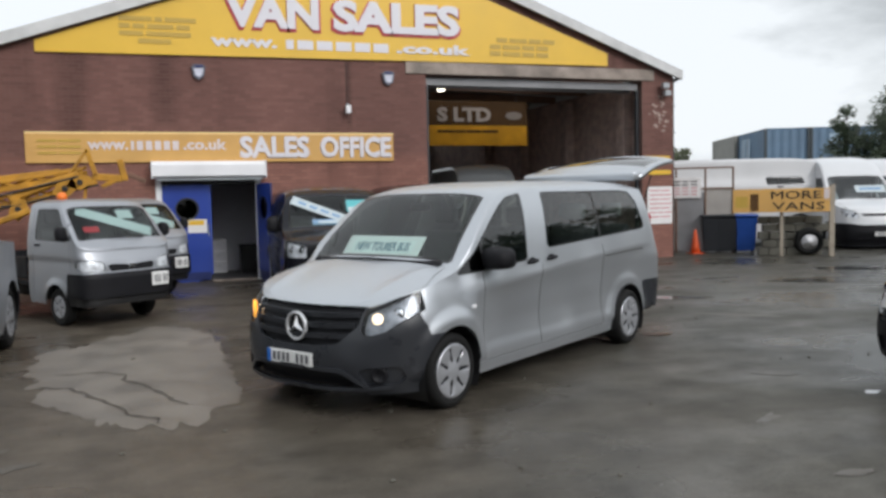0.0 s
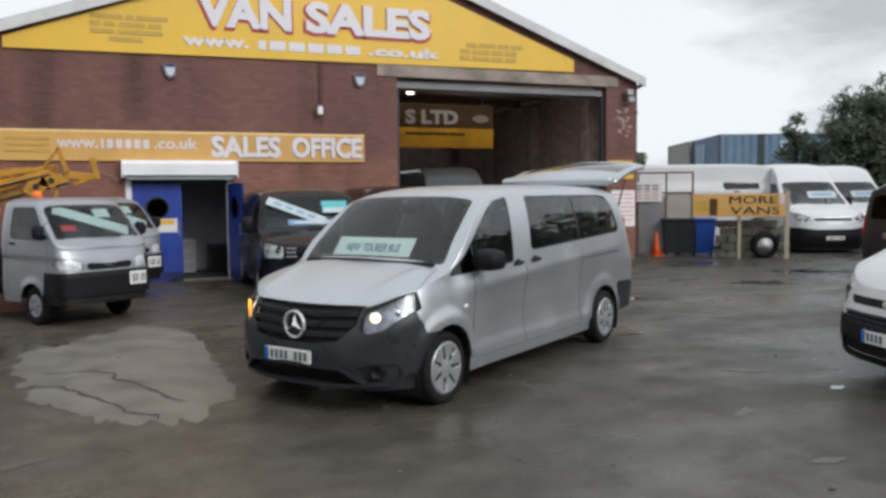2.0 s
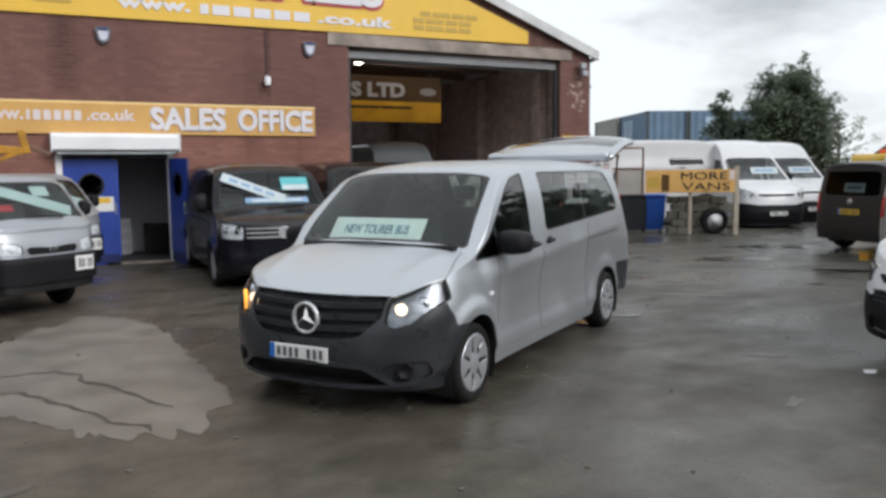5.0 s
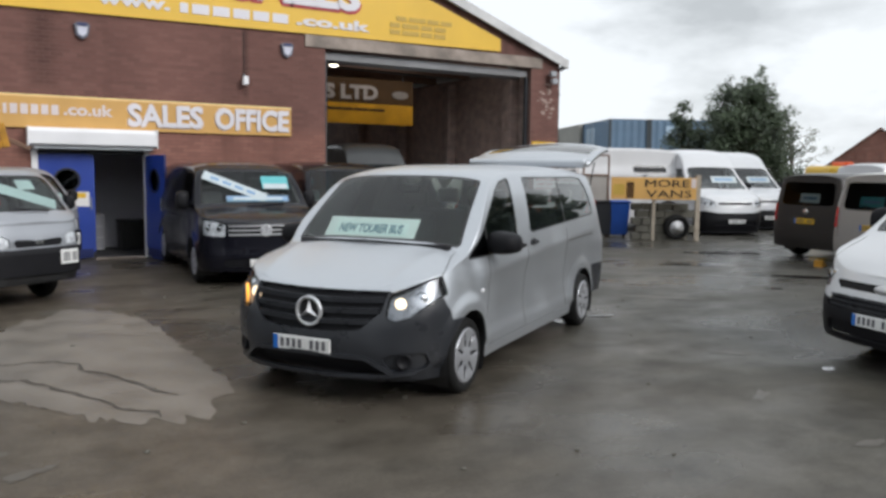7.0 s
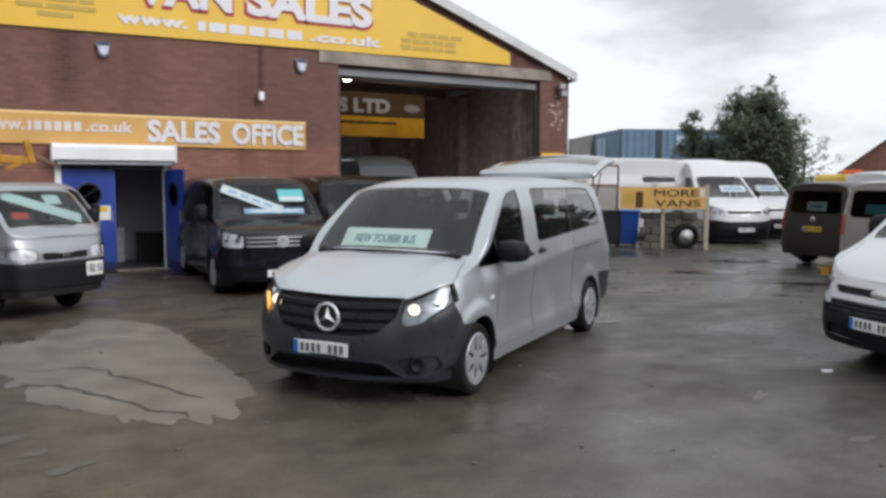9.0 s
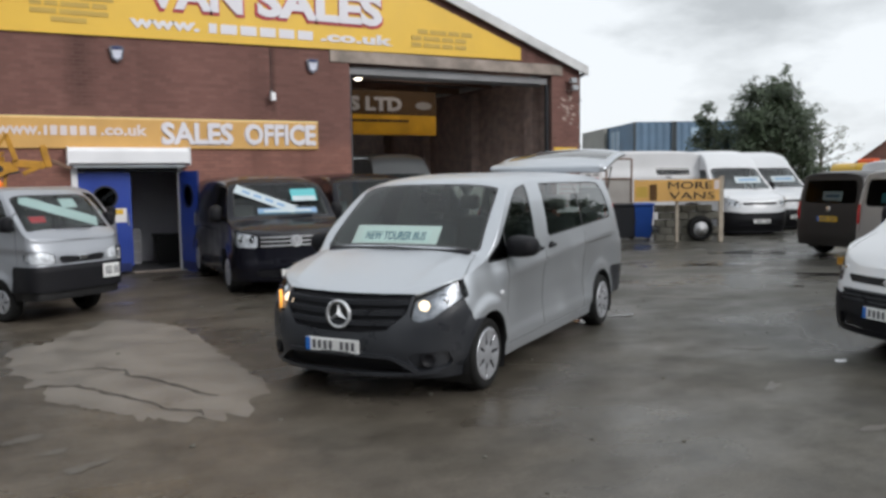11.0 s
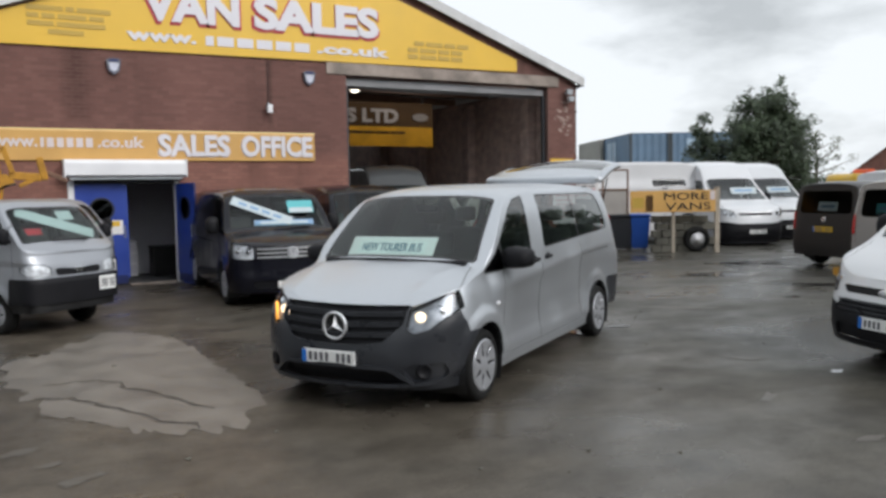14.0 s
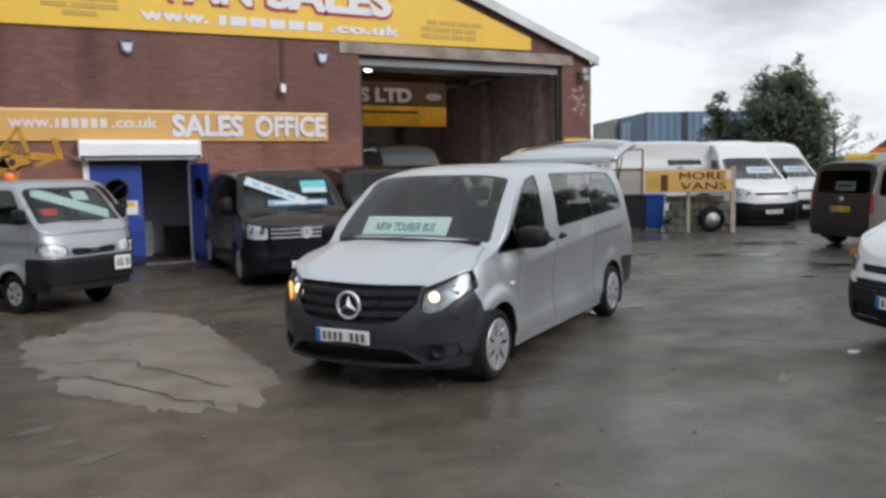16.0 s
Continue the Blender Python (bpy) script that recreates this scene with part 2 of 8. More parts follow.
def ground_material(name):
    """Worn yard concrete, wet: darker and shinier in patches, with stains and grit."""
    m = bpy.data.materials.new(name)
    m.use_nodes = True
    n, l = m.node_tree.nodes, m.node_tree.links
    p = n["Principled BSDF"]
    co = n.new("ShaderNodeTexCoord")

    def noise_at(scale, detail, rough=0.55, stretch=None):
        t = n.new("ShaderNodeTexNoise")
        t.inputs["Scale"].default_value, t.inputs["Detail"].default_value, t.inputs["Roughness"].default_value = scale, detail, rough
        if stretch:
            mp = n.new("ShaderNodeMapping")
            mp.inputs["Scale"].default_value = stretch
            l.new(co.outputs["Object"], mp.inputs["Vector"])
            l.new(mp.outputs["Vector"], t.inputs["Vector"])
        else:
            l.new(co.outputs["Object"], t.inputs["Vector"])
        return t

    wet = noise_at(0.32, 6, 0.6, (1.0, 1.6, 1.0))
    stain = noise_at(1.7, 8, 0.65)
    grit = noise_at(45.0, 4)
    ramp = n.new("ShaderNodeValToRGB")
    e = ramp.color_ramp.elements
    e[0].position, e[0].color = 0.32, (0.052, 0.0425, 0.0325, 1)
    e[1].position, e[1].color = 0.68, (0.119, 0.100, 0.0785, 1)
    l.new(stain.outputs["Fac"], ramp.inputs["Fac"])
    # the concrete runs from brown, oily stretches to greyer ones with pale scuffs
    area, scuff = noise_at(0.22, 4), noise_at(0.62, 9, 0.68, (1.0, 0.55, 1.0))
    ar, sr, across, sep = n.new("ShaderNodeMapRange"), n.new("ShaderNodeMapRange"), n.new("ShaderNodeMath"), n.new("ShaderNodeSeparateXYZ")
    l.new(co.outputs["Object"], sep.inputs[0])
    across.operation = "MULTIPLY_ADD"
    across.inputs[1].default_value = 8.0
    l.new(area.outputs["Fac"], across.inputs[0])
    l.new(sep.outputs["X"], across.inputs[2])
    ar.inputs["From Min"].default_value, ar.inputs["From Max"].default_value = 4.2, 9.0
    l.new(across.outputs[0], ar.inputs["Value"])
    grey, pale = n.new("ShaderNodeMixRGB"), n.new("ShaderNodeMixRGB")
    grey.blend_type = "MULTIPLY"
    grey.inputs[2].default_value = (0.70, 0.80, 0.865, 1)
    l.new(ar.outputs["Result"], grey.inputs[0])
    l.new(ramp.outputs["Color"], grey.inputs[1])
    sr.inputs["From Min"].default_value, sr.inputs["From Max"].default_value = 0.54, 0.72
    sr.inputs["To Max"].default_value = 0.55
    l.new(scuff.outputs["Fac"], sr.inputs["Value"])
    l.new(sr.outputs["Result"], pale.inputs[0])
    l.new(grey.outputs["Color"], pale.inputs[1])
    pale.inputs[2].default_value = (0.150, 0.137, 0.117, 1)
    g = n.new("ShaderNodeMapRange")
    g.inputs["From Min"].default_value, g.inputs["From Max"].default_value = 0.3, 0.7
    g.inputs["To Min"].default_value, g.inputs["To Max"].default_value = 0.8, 1.2
    l.new(grit.outputs["Fac"], g.inputs["Value"])
    mul = n.new("ShaderNodeVectorMath")
    mul.operation = "SCALE"
    l.new(pale.outputs["Color"], mul.inputs[0])
    l.new(g.outputs["Result"], mul.inputs["Scale"])
    l.new(mul.outputs["Vector"], p.inputs["Base Color"])
    rr = n.new("ShaderNodeMapRange")
    rr.inputs["From Min"].default_value, rr.inputs["From Max"].default_value = 0.40, 0.62
    rr.inputs["To Min"].default_value, rr.inputs["To Max"].default_value = 0.18, 0.58
    l.new(wet.outputs["Fac"], rr.inputs["Value"])
    l.new(rr.outputs["Result"], p.inputs["Roughness"])
    p.inputs["Specular IOR Level"].default_value = 0.23
    b = n.new("ShaderNodeBump")
    b.inputs["Strength"].default_value, b.inputs["Distance"].default_value = 0.25, 0.01
    l.new(grit.outputs["Fac"], b.inputs["Height"])
    l.new(b.outputs["Normal"], p.inputs["Normal"])
    return m


M_GROUND = ground_material("wet_yard_concrete")
M_PATCH = material("pale_wet_concrete", (0.170, 0.150, 0.129), 0.42, vary=0.3, scale=2.2, bump=0.15, bump_scale=50)
M_SMEAR = material("faint_concrete_smear", (0.090, 0.080, 0.067), 0.45, vary=0.3, scale=4)
M_PUDDLE = material("standing_water", (0.02, 0.019, 0.018), 0.06, vary=0.1, spec=0.6)
M_CRACK = material("crack_dirt", (0.072, 0.061, 0.05), 0.7, vary=0.2, scale=8)
M_MORTAR = material("grey_brown_mortar", (0.145, 0.085, 0.072), 0.95, vary=0.25, scale=1.2, bump=0.2, bump_scale=80)
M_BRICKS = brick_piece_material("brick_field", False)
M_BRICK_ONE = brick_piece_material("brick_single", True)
M_BRICK_SIDE = brick_material("red_brown_brick_side", (0.20, 0.086, 0.062), (0.145, 0.062, 0.048), (0.17, 0.13, 0.11), "yz")
M_CONC = material("stained_concrete", (0.27, 0.225, 0.195), 0.85, vary=0.55, scale=1.9, bump=0.3)
M_ROOF = material("grey_sheet_roof", (0.30, 0.30, 0.30), 0.6, vary=0.2, scale=2)
M_TRIM = material("pale_barge_board", (0.52, 0.52, 0.52), 0.5, vary=0.2, scale=2)
M_YELLOW = material("yellow_sign_board", (0.70, 0.43, 0.04), 0.42, vary=0.07, scale=1.2)
M_AMBER = material("faded_amber_board", (0.57, 0.325, 0.095), 0.5, vary=0.12, scale=1.5)
M_OLDSIGN = material("weathered_amber_board", (0.66, 0.32, 0.02), 0.7, spec=0.2, vary=0.3, scale=1.5)
M_BROWN = material("brown_fascia", (0.085, 0.046, 0.02), 0.75, spec=0.15, vary=0.2, scale=2)
M_WHITE = material("white_letter", (0.64, 0.62, 0.66), 0.4, vary=0.03)
M_OFFWHITE = material("pale_letter", (0.62, 0.55, 0.55), 0.5, vary=0.05)
M_RED = material("red_letter", (0.45, 0.035, 0.05), 0.45, vary=0.05)
M_OLIVE = material("faded_print", (0.46, 0.30, 0.05), 0.5, vary=0.1)
M_BLACK = material("black_paint", (0.012, 0.012, 0.013), 0.45, vary=0.1)
M_BLUE = material("blue_gloss_door", (0.018, 0.05, 0.30), 0.38, vary=0.12, scale=2.5, coat=0.3)
M_NAVY = material("dark_blue_door_edge", (0.012, 0.022, 0.11), 0.4, vary=0.12)
M_WPVC = material("white_pvc", (0.74, 0.74, 0.76), 0.4, vary=0.06, scale=2)
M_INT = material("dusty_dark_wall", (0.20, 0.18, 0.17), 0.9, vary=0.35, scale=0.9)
# paler than the brick outside: the workshop's hazy light is put into the colour
M_INT_BRICK = brick_material("brightened_inner_brick", (0.46, 0.33, 0.29), (0.38, 0.29, 0.26), (0.42, 0.37, 0.34), "yz")
M_OFFICE = material("grey_office_wall", (0.52, 0.52, 0.56), 0.8, vary=0.06)
M_STEEL = material("galvanised_steel", (0.33, 0.35, 0.37), 0.45, metal=0.6, vary=0.15, scale=3)
M_GREYMET = material("dull_grey_panel", (0.22, 0.22, 0.23), 0.6, vary=0.25, scale=1.5)
M_RUST = material("rusty_post", (0.16, 0.09, 0.06), 0.8, vary=0.3, scale=6)
M_WOOD = material("weathered_timber", (0.36, 0.31, 0.25), 0.8, vary=0.2, scale=5, bump=0.2)
M_SILVER = material("silver_metallic_paint", (0.518, 0.541, 0.572), 0.36, metal=0.76, vary=0.025, scale=2, bump_scale=40, coat=0.1)
M_SILVER2 = material("older_silver_paint", (0.36, 0.375, 0.405), 0.38, metal=0.6, vary=0.06, scale=3, bump_scale=40, coat=0.3)
M_WHITEP = material("white_van_paint", (0.60, 0.61, 0.63), 0.38, vary=0.03, scale=3, coat=0.6)
# the camper's white, darkened: the shade it stands in is put into the colour
M_CAMPER = material("shaded_white_panel", (0.52, 0.52, 0.53), 0.5, vary=0.08, scale=1.5)
M_WHITEN = material("bright_white_paint", (0.62, 0.63, 0.65), 0.38, vary=0.03, scale=3, coat=0.5)
M_BLACKP = material("black_van_paint", (0.006, 0.006, 0.010), 0.16, vary=0.1, coat=0.15, spec=0.25)
M_BROWNP = material("dark_brown_metallic", (0.032, 0.029, 0.028), 0.46, metal=0.3, vary=0.06, bump_scale=40, coat=0.25)
M_BEIGEP = material("grey_beige_metallic", (0.37, 0.355, 0.34), 0.385, metal=0.4, vary=0.05, bump_scale=40, coat=0.6)
M_GREYP = material("grey_van_paint", (0.12, 0.125, 0.13), 0.38, metal=0.2, vary=0.06, coat=0.6)
M_PLASTIC = material("dark_grey_bumper_plastic", (0.022, 0.024, 0.029), 0.33, spec=0.5, vary=0.12, scale=5, bump=0.1, bump_scale=400)
M_BLKPL = material("black_plastic", (0.010, 0.010, 0.012), 0.55, vary=0.15, scale=6, spec=0.18)
M_TYRE = material("tyre_rubber", (0.009, 0.009, 0.009), 0.75, vary=0.2, scale=8, bump=0.2, bump_scale=150, spec=0.25)
M_CAP = material("silver_wheel_trim", (0.46, 0.47, 0.50), 0.36, metal=0.6, vary=0.08, scale=8)
M_CHROME = material("chrome", (0.75, 0.76, 0.78), 0.12, metal=1.0, vary=0.05)
M_LINING = material("dark_cabin_lining", (0.055, 0.06, 0.062), 0.85, vary=0.15, scale=5)
M_SEAT = material("grey_seat_fabric", (0.11, 0.115, 0.12), 0.9, vary=0.2, scale=8, bump=0.2, bump_scale=200)
M_HEADREST = material("pale_head_restraint", (0.42, 0.42, 0.40), 0.85, vary=0.1, scale=8)
M_GLASS = glass_material("clear_car_glass", (0.74, 0.87, 0.82), ior=1.5)
M_TINT = glass_material("tinted_car_glass", (0.26, 0.31, 0.305), ior=1.62)
# the bright sky sheen on the minibus windscreens is put in by a raised IOR
M_SKYGLASS = glass_material("sky_lit_windscreen_glass", (0.62, 0.76, 0.78), ior=1.95)
M_DIMGLASS = glass_material("dull_side_glass", (0.40, 0.45, 0.45), ior=1.35)
M_LENS = glass_material("lamp_lens", (0.92, 0.94, 0.96), ior=1.36)
M_BULB = glow_material("lit_headlamp", (1.0, 0.80, 0.54), 2.0)
M_AMBERLENS = glow_material("lit_amber_lens", (1.0, 0.45, 0.06), 1.1)
M_REDLENS = material("red_lamp_lens", (0.42, 0.012, 0.014), 0.15, vary=0.15, scale=20, coat=0.5)
M_PLATE_W = material("white_plate", (0.74, 0.74, 0.73), 0.4, vary=0.03)
M_PLATE_Y = material("yellow_plate", (0.62, 0.38, 0.02), 0.4, vary=0.05)
M_PLATE_B = material("blue_plate_band", (0.015, 0.14, 0.50), 0.4, vary=0.03)
M_PRINT = material("dark_print", (0.05, 0.05, 0.055), 0.5, vary=0.05)
M_PRINT_SOFT = material("grey_plate_print", (0.09, 0.09, 0.10), 0.5, vary=0.05)
M_GAP = material("panel_gap_shadow", (0.10, 0.105, 0.11), 0.6, vary=0.05)
M_SATIN = material("satin_chrome", (0.66, 0.67, 0.69), 0.385, metal=0.7, vary=0.05)
M_LAMPSILVER = material("bright_lamp_reflector", (0.27, 0.285, 0.31), 0.36, metal=0.6, vary=0.5, scale=16)
M_LAMPBRIGHT = material("mottled_lamp_reflector", (0.72, 0.73, 0.75), 0.385, metal=0.3, vary=0.5, scale=18)
M_PRIVACY = glass_material("dark_privacy_glass", (0.03, 0.035, 0.035), ior=1.6)
M_CARD = material("pale_window_card", (0.86, 0.88, 0.90), 0.5, vary=0.04)
# card white greyed down: the dimness behind the windscreens is put into the colour
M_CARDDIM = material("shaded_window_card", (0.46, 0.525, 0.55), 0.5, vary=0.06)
M_TEAL = material("teal_card", (0.10, 0.42, 0.45), 0.5, vary=0.05)
M_BLUECARD = material("blue_card", (0.20, 0.32, 0.48), 0.5, vary=0.05)
M_PAPER = material("white_notice", (0.72, 0.70, 0.70), 0.7, vary=0.06)
M_PINK = material("pink_print", (0.60, 0.30, 0.32), 0.7, vary=0.1)
M_ORANGE = material("orange_cone_plastic", (0.75, 0.10, 0.02), 0.5, vary=0.1, scale=8)
M_LIFT = material("orange_yellow_machine_paint", (0.42, 0.20, 0.012), 0.5, vary=0.4, scale=5, coat=0.2)
M_BIN = material("black_bin_plastic", (0.018, 0.02, 0.025), 0.5, vary=0.15, scale=4)
M_BINBLUE = material("blue_bin_plastic", (0.012, 0.07, 0.34), 0.42, vary=0.12, scale=4)
M_CONT_B = material("blue_container_steel", (0.115, 0.185, 0.27), 0.6, vary=0.22, scale=0.8)
M_CONT_G = material("grey_container_steel", (0.27, 0.27, 0.25), 0.6, vary=0.2, scale=0.8)
M_PALECONT = material("pale_container_paint", (0.34, 0.45, 0.56), 0.6, vary=0.2, scale=2)
M_STONE = material("grey_block", (0.115, 0.110, 0.092), 0.9, vary=0.3, scale=3, bump=0.4, bump_scale=30)
M_BARK = material("bark", (0.10, 0.075, 0.055), 0.9, vary=0.3, scale=6, bump=0.3)
M_LEAF = material("dark_leaves", (0.042, 0.062, 0.030), 0.55, vary=0.5, scale=0.7)
M_LEAF2 = material("dull_leaves", (0.075, 0.088, 0.042), 0.6, vary=0.4, scale=0.7)
M_TILE = material("red_roof_tile", (0.15, 0.07, 0.05), 0.8, vary=0.2, scale=2)


# ---- mesh helpers ----
def part(name, bm, mat, parent=None, label="", smooth=False, loc=None):
    """Links a bmesh as one mesh object, under a thing or a part."""
    me = bpy.data.meshes.new(name)
    if smooth:
        for f in bm.faces:
            f.smooth = True
    bm.to_mesh(me)
    bm.free()
    for m in mat if isinstance(mat, (list, tuple)) else [mat]:
        me.materials.append(m)
    ob = new(name, me)
    if parent is not None:
        ob.parent = parent
    if loc is not None:
        ob.matrix_basis = loc
    if label:
        tagged(ob, label)
    return ob


def thing(name, m, label, category, group="", kind=""):
    """An Empty at the base of a thing, which parents its parts."""
    ob = new(name)
    ob.empty_display_size = 0.2
    ob.matrix_basis = m
    return tagged(ob, label, category, group, kind)


def box(lo, hi, bevel=0.0, bm=None, seg=1):
    bm = bm or bmesh.new()
    lo, hi = Vector(lo), Vector(hi)
    g = bmesh.ops.create_cube(bm, size=1.0)["verts"]
    for v in g:
        v.co = Vector([(lo[i] + hi[i]) / 2 + v.co[i] * (hi[i] - lo[i]) for i in range(3)])
    if bevel:
        edges = list({e for v in g for e in v.link_edges})
        bmesh.ops.bevel(bm, geom=edges, offset=bevel, segments=seg, affect="EDGES", profile=0.5)
    return bm


def beam(a, b, w, h, bm=None, bevel=0.0):
    """A bar of section w x h from a to b."""
    bm = bm or bmesh.new()
    a, b = Vector(a), Vector(b)
    d = b - a
    q = d.to_track_quat("X", "Z").to_matrix().to_4x4()
    t = bmesh.new()
    box((0, -w / 2, -h / 2), (d.length, w / 2, h / 2), bevel, t)
    t.transform(Matrix.Translation(a) @ q)
    me = bpy.data.meshes.new("t")
    t.to_mesh(me)
    t.free()
    bm.from_mesh(me)
    bpy.data.meshes.remove(me)
    return bm


def tube(a, b, r, r2=None, seg=12, bm=None):
    bm = bm or bmesh.new()
    a, b = Vector(a), Vector(b)
    d = b - a
    m = Matrix.Translation((a + b) / 2) @ d.to_track_quat("Z", "Y").to_matrix().to_4x4()
    bmesh.ops.create_cone(bm, cap_ends=True, segments=seg, radius1=r, radius2=r if r2 is None else r2, depth=d.length, matrix=m)
    return bm


def sweep(points, w, h, bm=None):
    """A bar of section w x h carried along a line of points, in one piece."""
    bm = bm or bmesh.new()
    pts = [Vector(p) for p in points]
    rings = []
    for i, p in enumerate(pts):
        d = (pts[min(i + 1, len(pts) - 1)] - pts[max(i - 1, 0)]).normalized()
        side = d.cross(Vector((0, 0, 1))).normalized()
        up = side.cross(d)
        rings.append([bm.verts.new(p + side * (a * w / 2) + up * (b * h / 2)) for a, b in ((-1, -1), (1, -1), (1, 1), (-1, 1))])
    for a, b in zip(rings, rings[1:]):
        for k in range(4):
            bm.faces.new((a[k], a[(k + 1) % 4], b[(k + 1) % 4], b[k]))
    bm.faces.new(rings[0])
    bm.faces.new(rings[-1][::-1])
    bmesh.ops.recalc_face_normals(bm, faces=bm.faces)
    return bm


def lathe(profile, seg=28, bm=None, m=None, axis="Y"):
    """Turns (radius, height) pairs round the Y or Z axis."""
    bm = bm or bmesh.new()
    rings = []
    for r, h in profile:
        ring = []
        for k in range(seg):
            a = 2 * math.pi * k / seg
            p = Vector((r * math.cos(a), h, r * math.sin(a))) if axis == "Y" else Vector((r * math.cos(a), r * math.sin(a), h))
            ring.append(bm.verts.new(m @ p if m else p))
        rings.append(ring)
    for a, b in zip(rings, rings[1:]):
        for k in range(seg):
            bm.faces.new((a[k], a[(k + 1) % seg], b[(k + 1) % seg], b[k]))
    for ring, (r, h) in ((rings[0], profile[0]), (rings[-1], profile[-1])):
        if r > 1e-4 and not (len(profile) > 3 and abs(profile[0][0] - profile[-1][0]) < 0.05 * r):
            bm.faces.new(ring)
    bmesh.ops.remove_doubles(bm, verts=bm.verts, dist=1e-5)
    bmesh.ops.recalc_face_normals(bm, faces=bm.faces)
    return bm


def prism(points, depth, bm=None):
    """A flat outline in (x, z), given a thickness along +y."""
    bm = bm or bmesh.new()
    a = [bm.verts.new((x, 0, z)) for x, z in points]
    b = [bm.verts.new((x, depth, z)) for x, z in points]
    n = len(points)
    bm.faces.new(a)
    bm.faces.new(b[::-1])
    for i in range(n):
        bm.faces.new((a[i], b[i], b[(i + 1) % n], a[(i + 1) % n]))
    bmesh.ops.recalc_face_normals(bm, faces=bm.faces)
    return bm


def letters(name, text, width, height, mat, parent, m, depth=0.02, fatten=0.0, slant=0.0, label=""):
    """Words in the built-in font, stretched to a width and a height, standing in the xz plane from the lower left."""
    cu = bpy.data.curves.new(name, "FONT")
    cu.body, cu.size, cu.extrude, cu.offset, cu.shear, cu.resolution_u = text, 1.0, 0.01, fatten, slant, 3
    ob = new(name, cu)
    bpy.context.view_layer.update()
    me = bpy.data.meshes.new_from_object(ob.evaluated_get(bpy.context.evaluated_depsgraph_get()))
    bpy.data.objects.remove(ob)
    xs, ys = [v.co.x for v in me.vertices], [v.co.y for v in me.vertices]
    sx, sy = width / (max(xs) - min(xs)), height / (max(ys) - min(ys))
    x0, y0 = min(xs), min(ys)
    for v in me.vertices:
        v.co = ((v.co.x - x0) * sx, -depth if v.co.z > 0 else 0.0, (v.co.y - y0) * sy)
    # one part for each letter: islands that overlap in x belong together
    bm = bmesh.new()
    bm.from_mesh(me)
    bpy.data.meshes.remove(me)
    left, groups = set(bm.verts), []
    while left:
        todo, isle = [left.pop()], set()
        while todo:
            v = todo.pop()
            isle.add(v)
            for e in v.link_edges:
                o = e.other_vert(v)
                if o in left:
                    left.discard(o)
                    todo.append(o)
        groups.append(isle)
    made = []
    for isle in groups:
        one, at = bmesh.new(), {}
        for v in isle:
            at[v] = one.verts.new(v.co)
        for f in {f for v in isle for f in v.link_faces}:
            one.faces.new([at[v] for v in f.verts])
        made.append(part(name, one, mat, parent, label, loc=m))
    bm.free()
    return made


def bars(name, widths, height, mat, parent, m, gap=0.35, depth=0.01):
    """A row of plain bars in place of writing, a part each."""
    x = 0.0
    for w in widths:
        if w > 0:
            part(name, box((x, -depth, 0), (x + w, 0, height)), mat, parent, loc=m)
        x += abs(w) + gap * height


# ---- ground ----
def sheet(name, x0, x1, y0, y1, nx, ny, z, mat, label, category, kind="structure"):
    bm = bmesh.new()
    bmesh.ops.create_grid(bm, x_segments=nx, y_segments=ny, size=0.5)
    for v in bm.verts:
        v.co = (x0 + (v.co.x + 0.5) * (x1 - x0), y0 + (v.co.y + 0.5) * (y1 - y0), z)
    return tagged(part(name, bm, mat), label, category, kind=kind)


def ground_z(x, y):
    """The yard swells a little where the silver van stands."""
    return 0.010 * math.exp(-(((x - 3.0) / 3.4) ** 2) - ((y - 8.0) / 2.8) ** 2)


gx_ = [-400, -200, -100, -60, -40, -28] + [-20 + 0.8 * k for k in range(76)] + [46, 55, 70, 100, 160, 300, 500, 900]
gy_ = [-400, -200, -100, -60, -40, -28] + [-20 + 0.8 * k for k in range(76)] + [46, 55, 70, 100, 160, 300, 500, 900]
bm = bmesh.new()
rows = [[bm.verts.new((x, y, ground_z(x, y))) for x in gx_] for y in gy_]
for r0, r1 in zip(rows, rows[1:]):
    for k in range(len(gx_) - 1):
        bm.faces.new((r0[k], r0[k + 1], r1[k + 1], r1[k]))
tagged(part("ground", bm, M_GROUND, smooth=True), "wet stained concrete yard reaching to the horizon", "ground", kind="structure")


